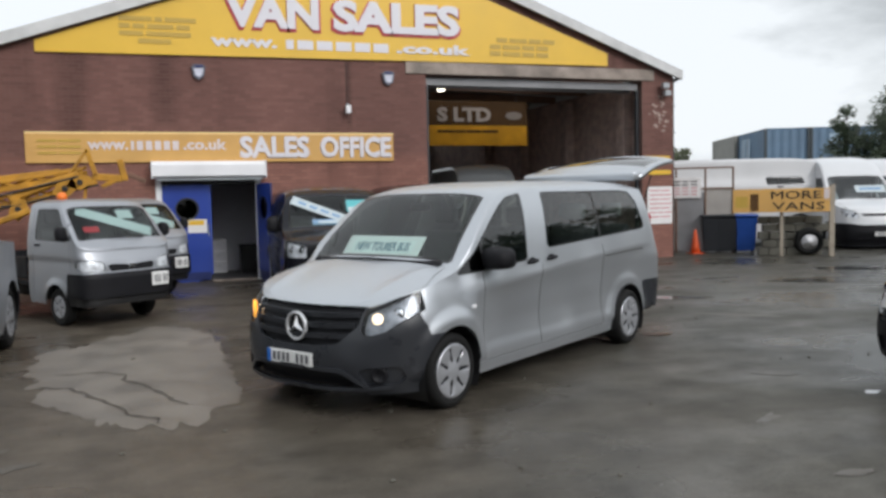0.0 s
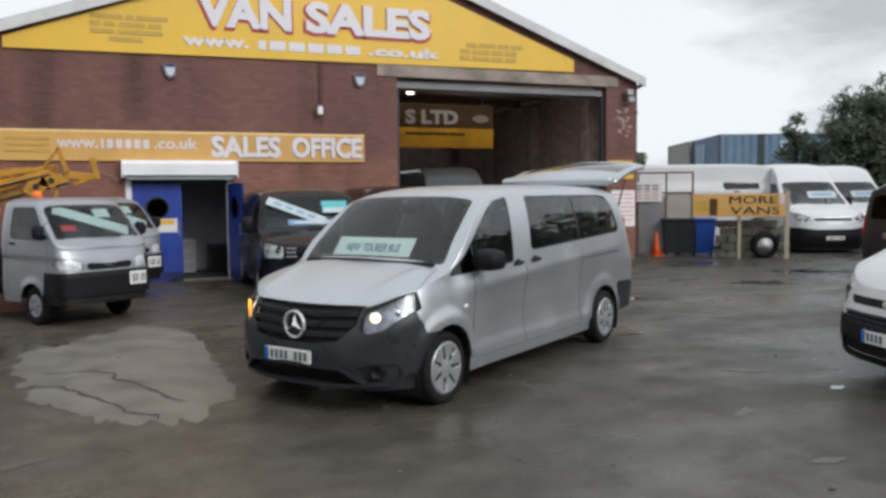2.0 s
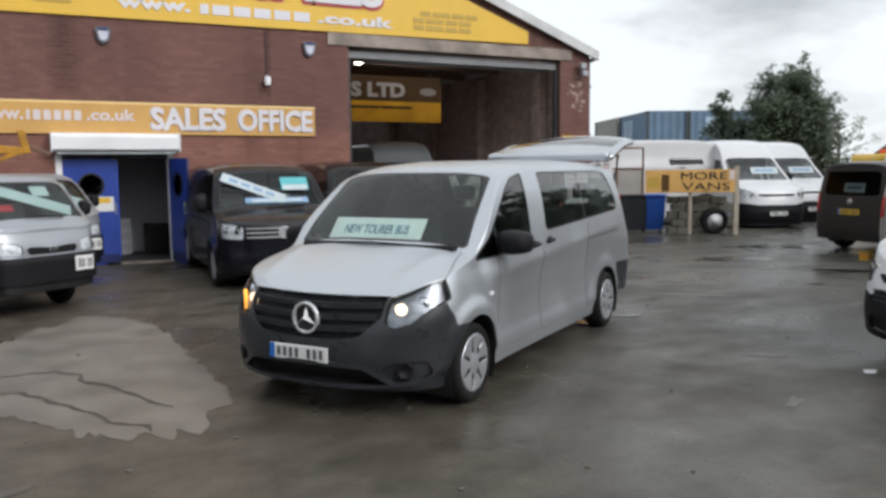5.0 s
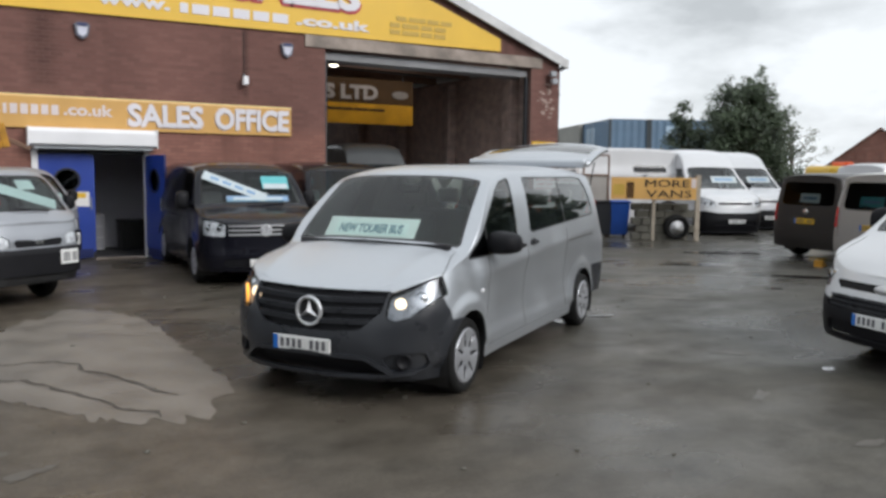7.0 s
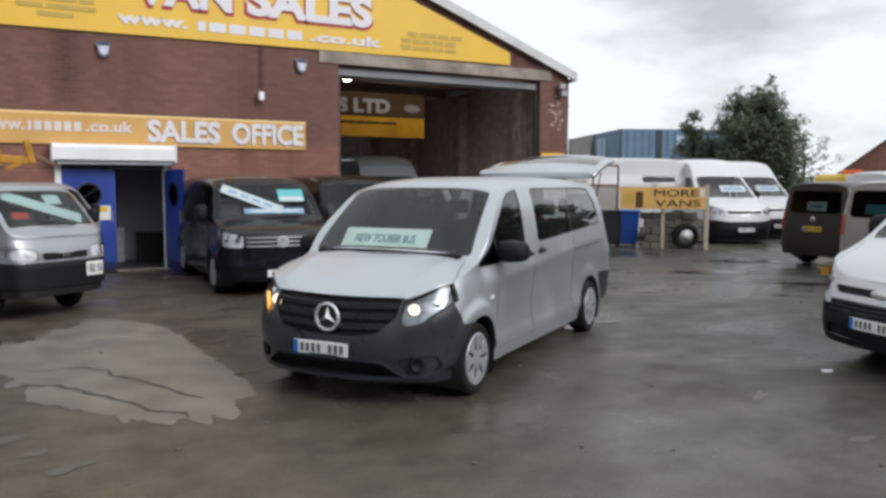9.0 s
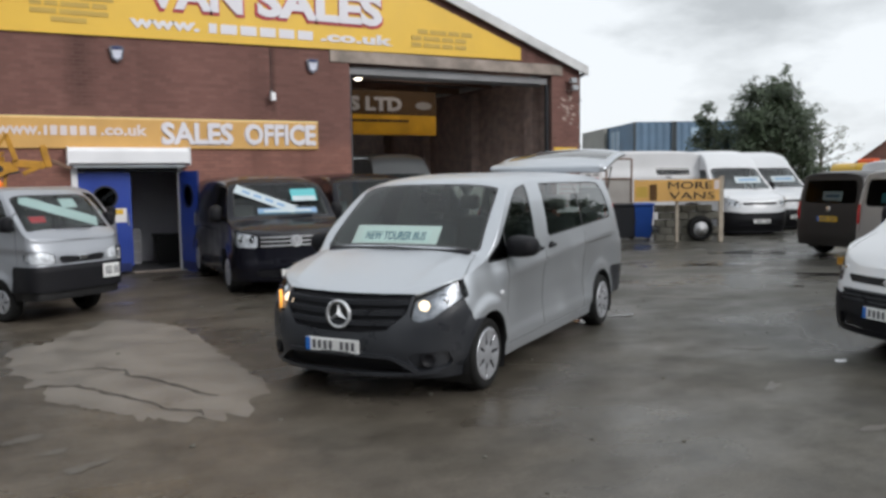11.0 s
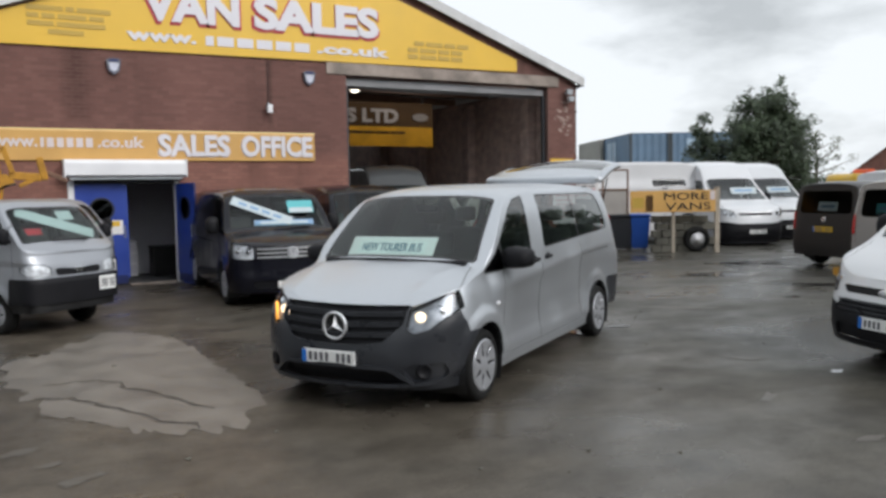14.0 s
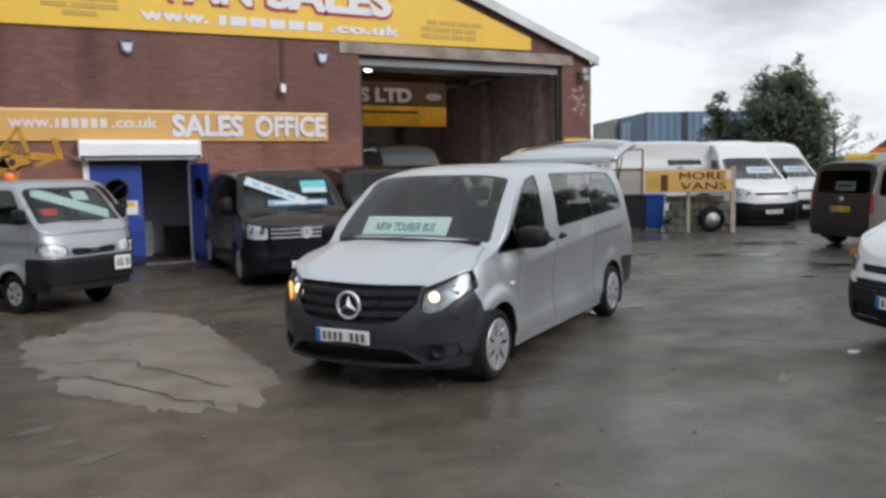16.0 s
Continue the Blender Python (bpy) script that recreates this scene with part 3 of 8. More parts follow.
def blob(name, cx, cy, rx, ry, z, mat, label, category, seed, rough=0.22, turn=0.0, n=180, kind="structure"):
    """A flat patch with an uneven outline."""
    bm = bmesh.new()
    rings, layers = [], 7
    for j in range(layers, 0, -1):
        ring = []
        for k in range(n):
            a = 2 * math.pi * k / n
            r = 1 + rough * noise.noise((math.cos(a) * 1.3 + seed, math.sin(a) * 1.3, seed)) * 1.6 + rough * 0.6 * noise.noise((math.cos(a) * 5 + seed, math.sin(a) * 5, 3.1)) + rough * 0.42 * noise.noise((math.cos(a) * 12 + seed, math.sin(a) * 12, 7.1)) + rough * 0.26 * noise.noise((math.cos(a) * 30 + seed, math.sin(a) * 30, 9.1))
            p = Vector((rx * r * math.cos(a), ry * r * math.sin(a), 0)) * (j / layers)
            p.rotate(Euler((0, 0, turn)))
            ring.append(bm.verts.new((cx + p.x, cy + p.y, ground_z(cx + p.x, cy + p.y) + z)))
        rings.append(ring)
    for r0, r1 in zip(rings, rings[1:]):
        for k in range(n):
            bm.faces.new((r0[k], r0[(k + 1) % n], r1[(k + 1) % n], r1[k]))
    bm.faces.new(rings[-1])
    return tagged(part(name, bm, mat), label, category, kind=kind)


blob("concrete_patch", -0.24, 9.9, 1.04, 2.25, 0.004, M_PATCH, "pale wet concrete repair patch in the yard", "patch", 4.2, 0.2)
blob("pale_smear", -0.13, 12.45, 0.30, 0.16, 0.004, M_SMEAR, "small pale smear of concrete", "patch", 9.2, 0.35)
blob("pale_smear", -1.15, 11.2, 0.16, 0.2, 0.004, M_SMEAR, "small pale smear of concrete", "patch", 1.2, 0.35)
blob("pale_smear", 3.9, 4.65, 0.13, 0.05, 0.004, M_SMEAR, "thin pale smear of concrete", "patch", 2.2, 0.35)
blob("pale_smear", 4.25, 5.78, 0.16, 0.05, 0.004, M_SMEAR, "thin pale smear of concrete", "patch", 3.3, 0.4, 0.5)
blob("pale_smear", 5.58, 6.06, 0.07, 0.05, 0.004, M_WPVC, "scrap of white plastic trodden into the yard", "scrap", 5.3, 0.4)
blob("pale_smear", 5.34, 6.92, 0.22, 0.07, 0.004, M_SMEAR, "thin pale smear of concrete", "patch", 6.3, 0.4, -0.5)
blob("pale_smear", 7.4, 9.9, 0.75, 0.09, 0.004, M_SMEAR, "long pale scuff across the yard", "patch", 7.3, 0.4, -0.75)
blob("pale_smear", 8.0, 11.3, 0.5, 0.12, 0.004, M_SMEAR, "long pale scuff across the yard", "patch", 8.3, 0.4, -0.75)
blob("pale_smear", -1.31, 7.59, 0.16, 0.07, 0.004, M_SMEAR, "thin pale smear of concrete", "patch", 11.3, 0.4, 0.4)
blob("pale_smear", -0.98, 6.77, 0.14, 0.06, 0.004, M_SMEAR, "thin pale smear of concrete", "patch", 12.3, 0.4, 0.4)
blob("pale_smear", -1.14, 7.18, 0.10, 0.04, 0.004, M_SMEAR, "thin pale smear of concrete", "patch", 13.3, 0.4, 0.4)
blob("puddle", 9.7, 9.7, 0.16, 0.09, 0.005, M_PUDDLE, "small dark puddle on the yard", "puddle", 7.7, 0.3, -0.5)
blob("puddle", 4.86, 9.02, 0.10, 0.12, 0.012, M_PUDDLE, "small puddle under the silver van", "puddle", 2.6, 0.3)
blob("puddle", 5.55, 9.12, 0.22, 0.06, 0.010, M_PUDDLE, "small puddle by the silver van's wheel", "puddle", 3.6, 0.3, -0.2)
blob("puddle", 11.3, 12.55, 0.75, 0.22, 0.005, M_PUDDLE, "small dark puddle on the yard", "puddle", 1.0, 0.3, -0.5)
blob("puddle", 11.3, 10.62, 0.55, 0.12, 0.005, M_PUDDLE, "long shallow puddle on the yard", "puddle", 2.0, 0.35, -0.7)
blob("puddle", 7.6, 11.9, 0.8, 0.18, 0.005, M_PUDDLE, "small dark puddle behind the silver van", "puddle", 3.0, 0.35, -0.6)
blob("puddle", 13.6, 13.9, 1.0, 0.2, 0.005, M_PUDDLE, "thin puddle near the fence", "puddle", 5.0, 0.35, -0.6)
blob("puddle", 12.2, 9.9, 1.1, 0.16, 0.005, M_PUDDLE, "thin dark puddle near the parked vans", "puddle", 6.0, 0.35, -0.4)


def crack(name, points, width, seed):
    bm = bmesh.new()
    left, right = [], []
    total = 26
    for k in range(total + 1):
        s = k / total * (len(points) - 1)
        i = min(int(s), len(points) - 2)
        a, b = Vector((*points[i], 0)), Vector((*points[i + 1], 0))
        p = a.lerp(b, s - i)
        d = (b - a).normalized()
        side = Vector((-d.y, d.x, 0))
        p += side * 0.09 * noise.noise((k * 0.37, seed, 0.5))
        w = width * (0.35 + abs(noise.noise((k * 0.6, seed, 2.0))) * 1.6)
        left.append(bm.verts.new((*(p + side * w).xy, ground_z(p.x, p.y) + 0.010)))
        right.append(bm.verts.new((*(p - side * w).xy, ground_z(p.x, p.y) + 0.010)))
    for k in range(total):
        bm.faces.new((left[k], right[k], right[k + 1], left[k + 1]))
    return tagged(part(name, bm, M_CRACK), "dirty crack in the wet concrete", "crack", "cracks in the yard", kind="structure")


crack("ground_crack", [(-1.15, 9.2), (-0.75, 8.9), (-0.35, 8.0), (-0.05, 7.5)], 0.022, 1.0)
crack("ground_crack", [(-1.05, 9.7), (-0.55, 9.7), (-0.25, 9.0), (0.15, 8.0)], 0.022, 5.0)
crack("ground_crack", [(6.2, 11.6), (9.5, 9.6), (12.5, 8.2)], 0.02, 9.0)

# loose grit and pale chips scattered over the yard
grit = bmesh.new()
for k in range(130):
    gx, gy = random.uniform(-2.5, 12), random.uniform(3.2, 14)
    r = random.uniform(0.006, 0.02)
    bmesh.ops.create_icosphere(grit, subdivisions=1, radius=r, matrix=Matrix.Translation((gx, gy, ground_z(gx, gy) + r * 0.4)) @ Matrix.Diagonal((1.4, 1.0, 0.6, 1)))
tagged(part("loose_chips", grit, M_STONE), "scattered pale stone chips on the wet yard", "gravel", kind="stuff")

# ---- the brick hall ----
WY, WT = 18.4, 0.3
APEX, EAVE_R, EAVE_L = (4.7, 7.42), (12.5, 4.60), (-4.4, 4.27)
DOOR, BAY = (0.03, 1.95, 2.10), (5.77, 11.42, 4.42)


def roof_z(x):
    a = EAVE_L if x < APEX[0] else EAVE_R
    return APEX[1] + (a[1] - APEX[1]) * (x - APEX[0]) / (a[0] - APEX[0])


bm = bmesh.new()
for x0, x1, z0 in ((-4.3, DOOR[0], 0), (DOOR[0], DOOR[1], DOOR[2]), (DOOR[1], APEX[0], 0), (APEX[0], BAY[0], 0), (BAY[0], BAY[1], BAY[2]), (BAY[1], 12.33, 0)):
    t = prism([(x0, z0), (x1, z0), (x1, roof_z(x1) - 0.04), (x0, roof_z(x0) - 0.04)], WT)
    me = bpy.data.meshes.new("t")
    t.to_mesh(me)
    bm.from_mesh(me)
bmesh.ops.translate(bm, verts=bm.verts, vec=(0, WY, 0))
wall_front = tagged(part("wall_front", bm, M_MORTAR), "red-brown brick gable wall, weathered and streaked", "wall", kind="structure")
tagged(part("wall_right", box((12.03, WY + WT, 0), (12.33, 37, 4.55)), M_BRICK_SIDE), "red-brown brick side wall of the hall", "wall", kind="structure")
tagged(part("wall_left", box((-4.3, WY + WT, 0), (-4.0, 37, 4.3)), M_BRICK_SIDE), "red-brown brick side wall of the hall", "wall", kind="structure")
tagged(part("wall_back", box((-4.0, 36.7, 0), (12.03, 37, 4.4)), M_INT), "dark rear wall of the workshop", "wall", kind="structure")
ROOF = [(EAVE_L[0], EAVE_L[1]), (APEX[0], APEX[1]), (EAVE_R[0], EAVE_R[1]), (EAVE_R[0], EAVE_R[1] + 0.07), (APEX[0], APEX[1] + 0.07), (EAVE_L[0], EAVE_L[1] + 0.07)]
for y0, y1 in ((WY - 0.12, WY + 0.7), (WY + 2.2, WY + 18.78)):
    bm = prism(ROOF, y1 - y0)
    bmesh.ops.translate(bm, verts=bm.verts, vec=(0, y0, 0))
    tagged(part("roof", bm, M_ROOF), "grey sheet roof of the brick hall", "roof", kind="structure")
# clear sheets over a roof gap, added out of view to brighten the workshop
for a, b in ((EAVE_L, APEX), (APEX, EAVE_R)):
    bm = prism([(a[0], a[1] + 0.02), (b[0], b[1] + 0.02), (b[0], b[1] + 0.03), (a[0], a[1] + 0.03)], 1.49)
    bmesh.ops.translate(bm, verts=bm.verts, vec=(0, WY + 0.705, 0))
    light_sheet = tagged(part("roof_light", bm, glass_material("clear_roof_sheet", (0.8, 0.82, 0.82))), "clear roof light, added out of view to let daylight into the workshop", "roof light", kind="structure")
    light_sheet.visible_shadow = False
for nm, a, b in (("trim_left", EAVE_L, APEX), ("trim_right", APEX, EAVE_R)):
    bm = prism([(a[0], a[1] - 0.14), (b[0], b[1] - 0.14), (b[0], b[1] + 0.09), (a[0], a[1] + 0.09)], 0.05)
    bmesh.ops.translate(bm, verts=bm.verts, vec=(0, WY - 0.18, 0))
    tagged(part(nm, bm, M_TRIM), "pale grey barge board along the gable", "trim", kind="structure")
tagged(part("lintel", box((5.3, WY - 0.04, 4.43), (11.75, WY - 0.010, 4.70), 0.006), M_CONC), "stained concrete lintel over the workshop opening", "lintel", kind="structure")
# jambs and inside of the workshop
tagged(part("floor_workshop", box((4.9, WY + WT, -0.1), (12.03, 36.7, 0.008)), M_CONC), "dusty concrete workshop floor", "floor", kind="structure")
tagged(part("wall_workshop_left", box((4.7, WY + WT, 0), (4.9, 36.7, 7.3)), M_INT_BRICK), "inner brick wall of the workshop, brightened in its colour", "wall", kind="structure")
tagged(part("wall_workshop_right", box((11.93, WY + WT + 0.01, 0), (12.02, 36.7, 4.5)), M_INT_BRICK), "inner brick wall of the workshop, brightened in its colour", "wall", kind="structure")
for k in range(4):
    tagged(part("inner_pier", box((11.65, 19.6 + 3.2 * k, 0), (11.925, 20.0 + 3.2 * k, 4.4), 0.01), M_INT_BRICK), "brick pier on the workshop wall", "pier", "workshop piers", "structure")
for k in range(6):
    bm = beam((4.9, 20.2 + 1.95 * k, 4.75), (11.95, 20.2 + 1.95 * k, 4.6), 0.12, 0.2)
    tagged(part("roof_beam", bm, M_RUST), "rusty steel roof beam in the workshop", "beam", "roof beams", "structure")
shutter = thing("roller_shutter", pose(0, 0, 0), "rolled-up grey steel shutter box over the opening", "shutter")
part("barrel", lathe([(0.13, 5.85), (0.13, 11.35)], 16, m=Matrix.Translation((0, WY + WT + 0.2, 4.30)) @ Matrix.Rotation(-math.pi / 2, 4, "Z")), M_STEEL, shutter, smooth=True)
part("bottom_rail", box((5.80, WY + 0.12, 4.20), (11.38, WY + 0.18, 4.36), 0.01), M_GREYMET, shutter)
for x in (5.79, 11.33):
    part("guide_rail", box((x, WY + 0.10, 0.02), (x + 0.07, WY + 0.2, 4.2), 0.005), M_BIN, shutter)
lamp = thing("bay_lamp", pose(6.76, 20.2, 4.36), "round white bulkhead lamp hung under the beam", "lamp")
part("bowl", lathe([(0.02, -0.07), (0.08, -0.05), (0.12, 0.0), (0.11, 0.05)], 18, axis="Z"), glow_material("lit_lamp_bowl", (1.0, 0.92, 0.75), 5.0), lamp, smooth=True)
part("stem", tube((0, 0, 0.05), (0, 0, 0.45), 0.015), M_GREYMET, lamp)
old = thing("hanging_sign", pose(0, 22.1, 0), "old brown and amber fascia board hanging in the workshop", "sign")
part("lower_board", box((6.3, 0, 3.06), (10.02, 0.06, 3.62), 0.005), M_OLDSIGN, old)
part("upper_board", box((6.3, 0.004, 3.622), (10.02, 0.06, 4.30), 0.005), M_BROWN, old, "dark brown upper half")
letters("lettering", "S LTD", 1.60, 0.40, material("dim_pale_letter", (0.42, 0.36, 0.32), 0.6), old, pose(7.30, -0.002, 3.72), 0.02, 0.05)
part("emblem", lathe([(0.001, 0), (0.2, 0.0), (0.2, 0.02), (0.001, 0.03)], 20, m=pose(9.6, -0.024, 3.9) @ Matrix.Diagonal((1.3, 1, 0.55, 1))), material("dim_emblem", (0.26, 0.22, 0.19), 0.6), old)
bars("small_print", [0.5, 0.32, 0.42, 0.5], 0.07, M_BROWN, old, pose(7.3, -0.001, 3.42))
for x in (6.6, 9.7):
    part("hanger", tube((x, 0.03, 4.3), (x, 0.03, 4.66), 0.012), M_GREYMET, old)

# ---- the gable signs ----
gs = thing("gable_sign", pose(0, WY - 0.055, 0), "large yellow gable sign with white and red lettering", "sign")
part("board", prism([(-2.15, 4.63), (10.42, 4.75), (10.42, 5.05), (4.35, 7.18), (-2.15, 4.85)], 0.04), M_YELLOW, gs)
for txt, x0, x1 in (("VAN", 1.42, 3.37), ("SALES", 3.68, 6.58)):
    letters("red_shadow", txt, x1 - x0 + 0.10, 0.74, M_RED, gs, pose(x0 - 0.06, -0.002, 5.21), 0.015, 0.056, label="red outline behind the white letters")
    letters("lettering", txt, x1 - x0, 0.68, M_WHITE, gs, pose(x0, -0.022, 5.27), 0.02, 0.046, label="bold white capital letters")
bars("company_name", [0.42, 0.5, -0.2, 0.36, 0.4], 0.5, M_RED, gs, pose(3.0, -0.002, 6.13), 0.12)
letters("web_prefix", "www.", 1.35, 0.17, M_WHITE, gs, pose(1.12, -0.002, 4.86), 0.015, 0.04)
bars("web_name", [0.16, 0.34, 0.34, 0.34, 0.34, 0.34], 0.19, M_WHITE, gs, pose(2.66, -0.002, 4.86), 0.40)
letters("web_ending", ".co.uk", 1.75, 0.22, M_WHITE, gs, pose(5.08, -0.002, 4.86), 0.015, 0.04)
for k, ws in enumerate(([0.62, 0.14, 0.6], [0.2, 0.22, 0.5, 0.26], [0.45, 0.86], [0.62])):
    bars("small_print", ws, 0.09, M_OLIVE, gs, pose(-0.62 + (0.35 if k == 3 else 0.0), -0.002, 5.30 - 0.145 * k), 0.6)
for k in range(3):
    bars("small_print", [0.26, 0.44, 0.3, 0.3], 0.10, M_OLIVE, gs, pose(7.45 - (0.12 if k else -0.05), -0.002, 5.20 - 0.155 * k), 0.6)
os_ = thing("office_sign", pose(0, WY - 0.055, 0), "long amber fascia sign above the office door", "sign")
part("board", box((-2.41, 0, 2.49), (4.96, 0.04, 3.10), 0.004), M_AMBER, os_)
part("edge_strip", box((-2.41, -0.004, 3.06), (4.96, -0.001, 3.10)), material("pale_board_edge", (0.8, 0.58, 0.25), 0.5), os_)
letters("lettering_shadow", "SALES", 1.47, 0.47, M_OFFWHITE, os_, pose(1.62, -0.001, 2.56), 0.012, 0.02)
letters("lettering_shadow", "OFFICE", 1.60, 0.47, M_OFFWHITE, os_, pose(3.31, -0.001, 2.56), 0.012, 0.02)
letters("lettering", "SALES", 1.42, 0.43, M_WHITE, os_, pose(1.64, -0.016, 2.58), 0.015, 0.036)
letters("lettering", "OFFICE", 1.55, 0.43, M_WHITE, os_, pose(3.33, -0.016, 2.58), 0.015, 0.036)
letters("web_prefix", "www.", 0.75, 0.16, M_OFFWHITE, os_, pose(-1.3, -0.001, 2.74), 0.012, 0.03)
bars("web_name", [0.06, 0.12, 0.12, 0.12, 0.12, 0.12], 0.18, M_OFFWHITE, os_, pose(-0.50, -0.001, 2.74), 0.28)
letters("web_ending", ".co.uk", 0.86, 0.22, M_OFFWHITE, os_, pose(0.50, -0.001, 2.74), 0.012, 0.03)
for k in range(3):
    bars("small_print", [0.35, 0.4], 0.05, M_OLIVE, os_, pose(-2.2, -0.001, 2.90 - 0.12 * k), 0.6)


def alarm_box(x, z):
    a = thing("alarm_box", pose(x, WY - 0.01, z) @ Matrix.Scale(0.82, 4), "six-sided white and dark alarm box on brick", "alarm", "alarm boxes")
    part("case", prism([(-0.17, 0.13), (-0.10, 0.18), (0.10, 0.18), (0.17, 0.13), (0.12, -0.12), (0, -0.2), (-0.12, -0.12)], 0.09, None), material("dark_alarm_case", (0.11, 0.115, 0.15), 0.45), a, loc=pose(0, -0.09, 0))
    part("cover", prism([(-0.12, 0.08), (0.12, 0.08), (0.08, -0.09), (0, -0.14), (-0.08, -0.09)], 0.012), material("pale_alarm_cover", (0.52, 0.53, 0.62), 0.5), a, loc=pose(0, -0.104, 0))
    part("strobe", box((-0.1, -0.11, 0.1), (0.1, -0.09, 0.16), 0.008), M_NAVY, a, "dark blue strobe window")


alarm_box(0.86, 4.33)
alarm_box(4.88, 4.31)


def flood(x, y, z, name="floodlight", label="small white floodlight on a bracket"):
    f = thing(name, pose(x, y, z), label, "floodlight", "wall lights")
    part("head", box((-0.09, -0.22, -0.07), (0.09, -0.10, 0.07), 0.015), M_STEEL, f)
    part("bracket", box((-0.02, -0.10, -0.02), (0.02, 0.0, 0.02), 0.004), M_STEEL, f)


eye_ = thing("security_camera", pose(3.94, WY, 3.62), "small white camera on a short bracket", "camera")
part("head", box((-0.055, -0.20, -0.11), (0.055, -0.08, 0.07), 0.02, seg=2), M_WPVC, eye_)
part("bracket", beam((0, 0, 0.12), (0, -0.14, 0.06), 0.03, 0.03), M_STEEL, eye_)
part("cable", tube((0.01, -0.012, 0.12), (0.01, -0.012, 0.98), 0.008), M_BLACK, eye_)
flood(-3.75, WY, 4.02)
flood(12.0, WY, 4.30)
flood(12.05, WY, 4.12)
pipe = thing("downpipe", pose(12.36, WY + 0.06, 0), "thin black downpipe at the wall's corner", "pipe")
part("shaft", tube((0, 0, 0.02), (0, 0, 4.45), 0.035), M_BLACK, pipe, smooth=True)
part("gutter_end", beam((0.0, 0, 4.45), (0.18, -0.1, 4.55), 0.12, 0.1, bevel=0.02), M_GREYMET, pipe)
for z in (1.2, 2.6, 3.8):
    part("clip", box((-0.05, -0.05, z), (0.05, 0.05, z + 0.04), 0.005), M_BLACK, pipe)
for z0, w0, w1 in ((2.46, 11.48, 12.22), (2.10, 11.6, 12.25)):
    s = thing("height_warning_strip", pose(0, WY - 0.03, 0), "narrow yellow strip fixed on the brick pier", "sign", "pier signs")
    part("plate", box((w0, 0, z0), (w1, 0.018, z0 + 0.11), 0.003), M_YELLOW, s)
nb = thing("pier_notice", pose(0, WY - 0.03, 0), "faded white notice with pink print on the brick pier", "notice")
part("sheet", box((11.56, 0, 0.86), (12.29, 0.018, 1.80), 0.003), M_PAPER, nb)
for k in range(7):
    bars("print_line", [0.22, 0.16, 0.2] if k % 2 else [0.3, 0.26], 0.035, M_PINK, nb, pose(11.62, -0.001, 1.68 - 0.11 * k), 0.8, 0.003)
# pale efflorescence on the pier
M_LIME = material("lime_bloom", (0.34, 0.25, 0.22), 0.9, vary=0.4, scale=9)
for cx_, cz_, n_ in ((11.9, 3.95, 8), (12.08, 3.55, 7), (11.78, 3.6, 5), (11.95, 3.2, 4)):
    for _ in range(n_):
        bx, bz, br = cx_ + random.uniform(-0.16, 0.16), cz_ + random.uniform(-0.16, 0.16), random.uniform(0.02, 0.06)
        bm = bmesh.new()
        bm.faces.new([bm.verts.new((bx + 1.3 * br * (1 + 0.7 * noise.noise((k * 0.7, bx * 9, bz * 9))) * math.cos(k * 0.45), WY - 0.012, bz + 0.6 * br * (1 + 0.7 * noise.noise((k * 0.9, bz * 9, bx * 9))) * math.sin(k * 0.45))) for k in range(14)])
        tagged(part("lime_stain", bm, M_LIME), "pale lime bloom on the brick", "stain", "lime stains", "structure")

# ---- office entrance ----
tagged(part("floor_office", box((-0.6, WY + WT, -0.1), (3.4, 22.4, 0.012)), material("office_carpet", (0.06, 0.06, 0.065), 0.95, vary=0.2)), "dark office floor", "floor", kind="structure")
tagged(part("wall_office_back", box((-0.6, 20.75, 0), (3.4, 20.85, 2.6)), M_OFFICE), "grey office wall", "wall", kind="structure")
tagged(part("wall_office_left", box((-0.7, WY + WT, 0), (-0.6, 22.4, 2.6)), M_OFFICE), "grey office wall", "wall", kind="structure")
tagged(part("wall_office_right", box((3.4, WY + WT, 0), (3.5, 22.4, 2.6)), M_OFFICE), "grey office wall", "wall", kind="structure")
tagged(part("ceiling_office", box((-0.7, WY + WT, 2.6), (3.5, 22.5, 2.7)), M_OFFICE), "office ceiling", "ceiling", kind="structure")
dw = thing("door_1", pose(0, WY, 0), "blue double door, one leaf shut and one standing open", "door", kind="structure")
part("door_frame", box((-0.07, -0.05, 0), (0.04, 0.1, 2.12), 0.006), M_WPVC, dw, "white door frame")
part("door_frame", box((1.92, -0.05, 0), (2.02, 0.1, 2.12), 0.006), M_WPVC, dw)
part("door_head", box((0.04, -0.04, 2.03), (1.92, 0.1, 2.10), 0.004), M_BLACK, dw)


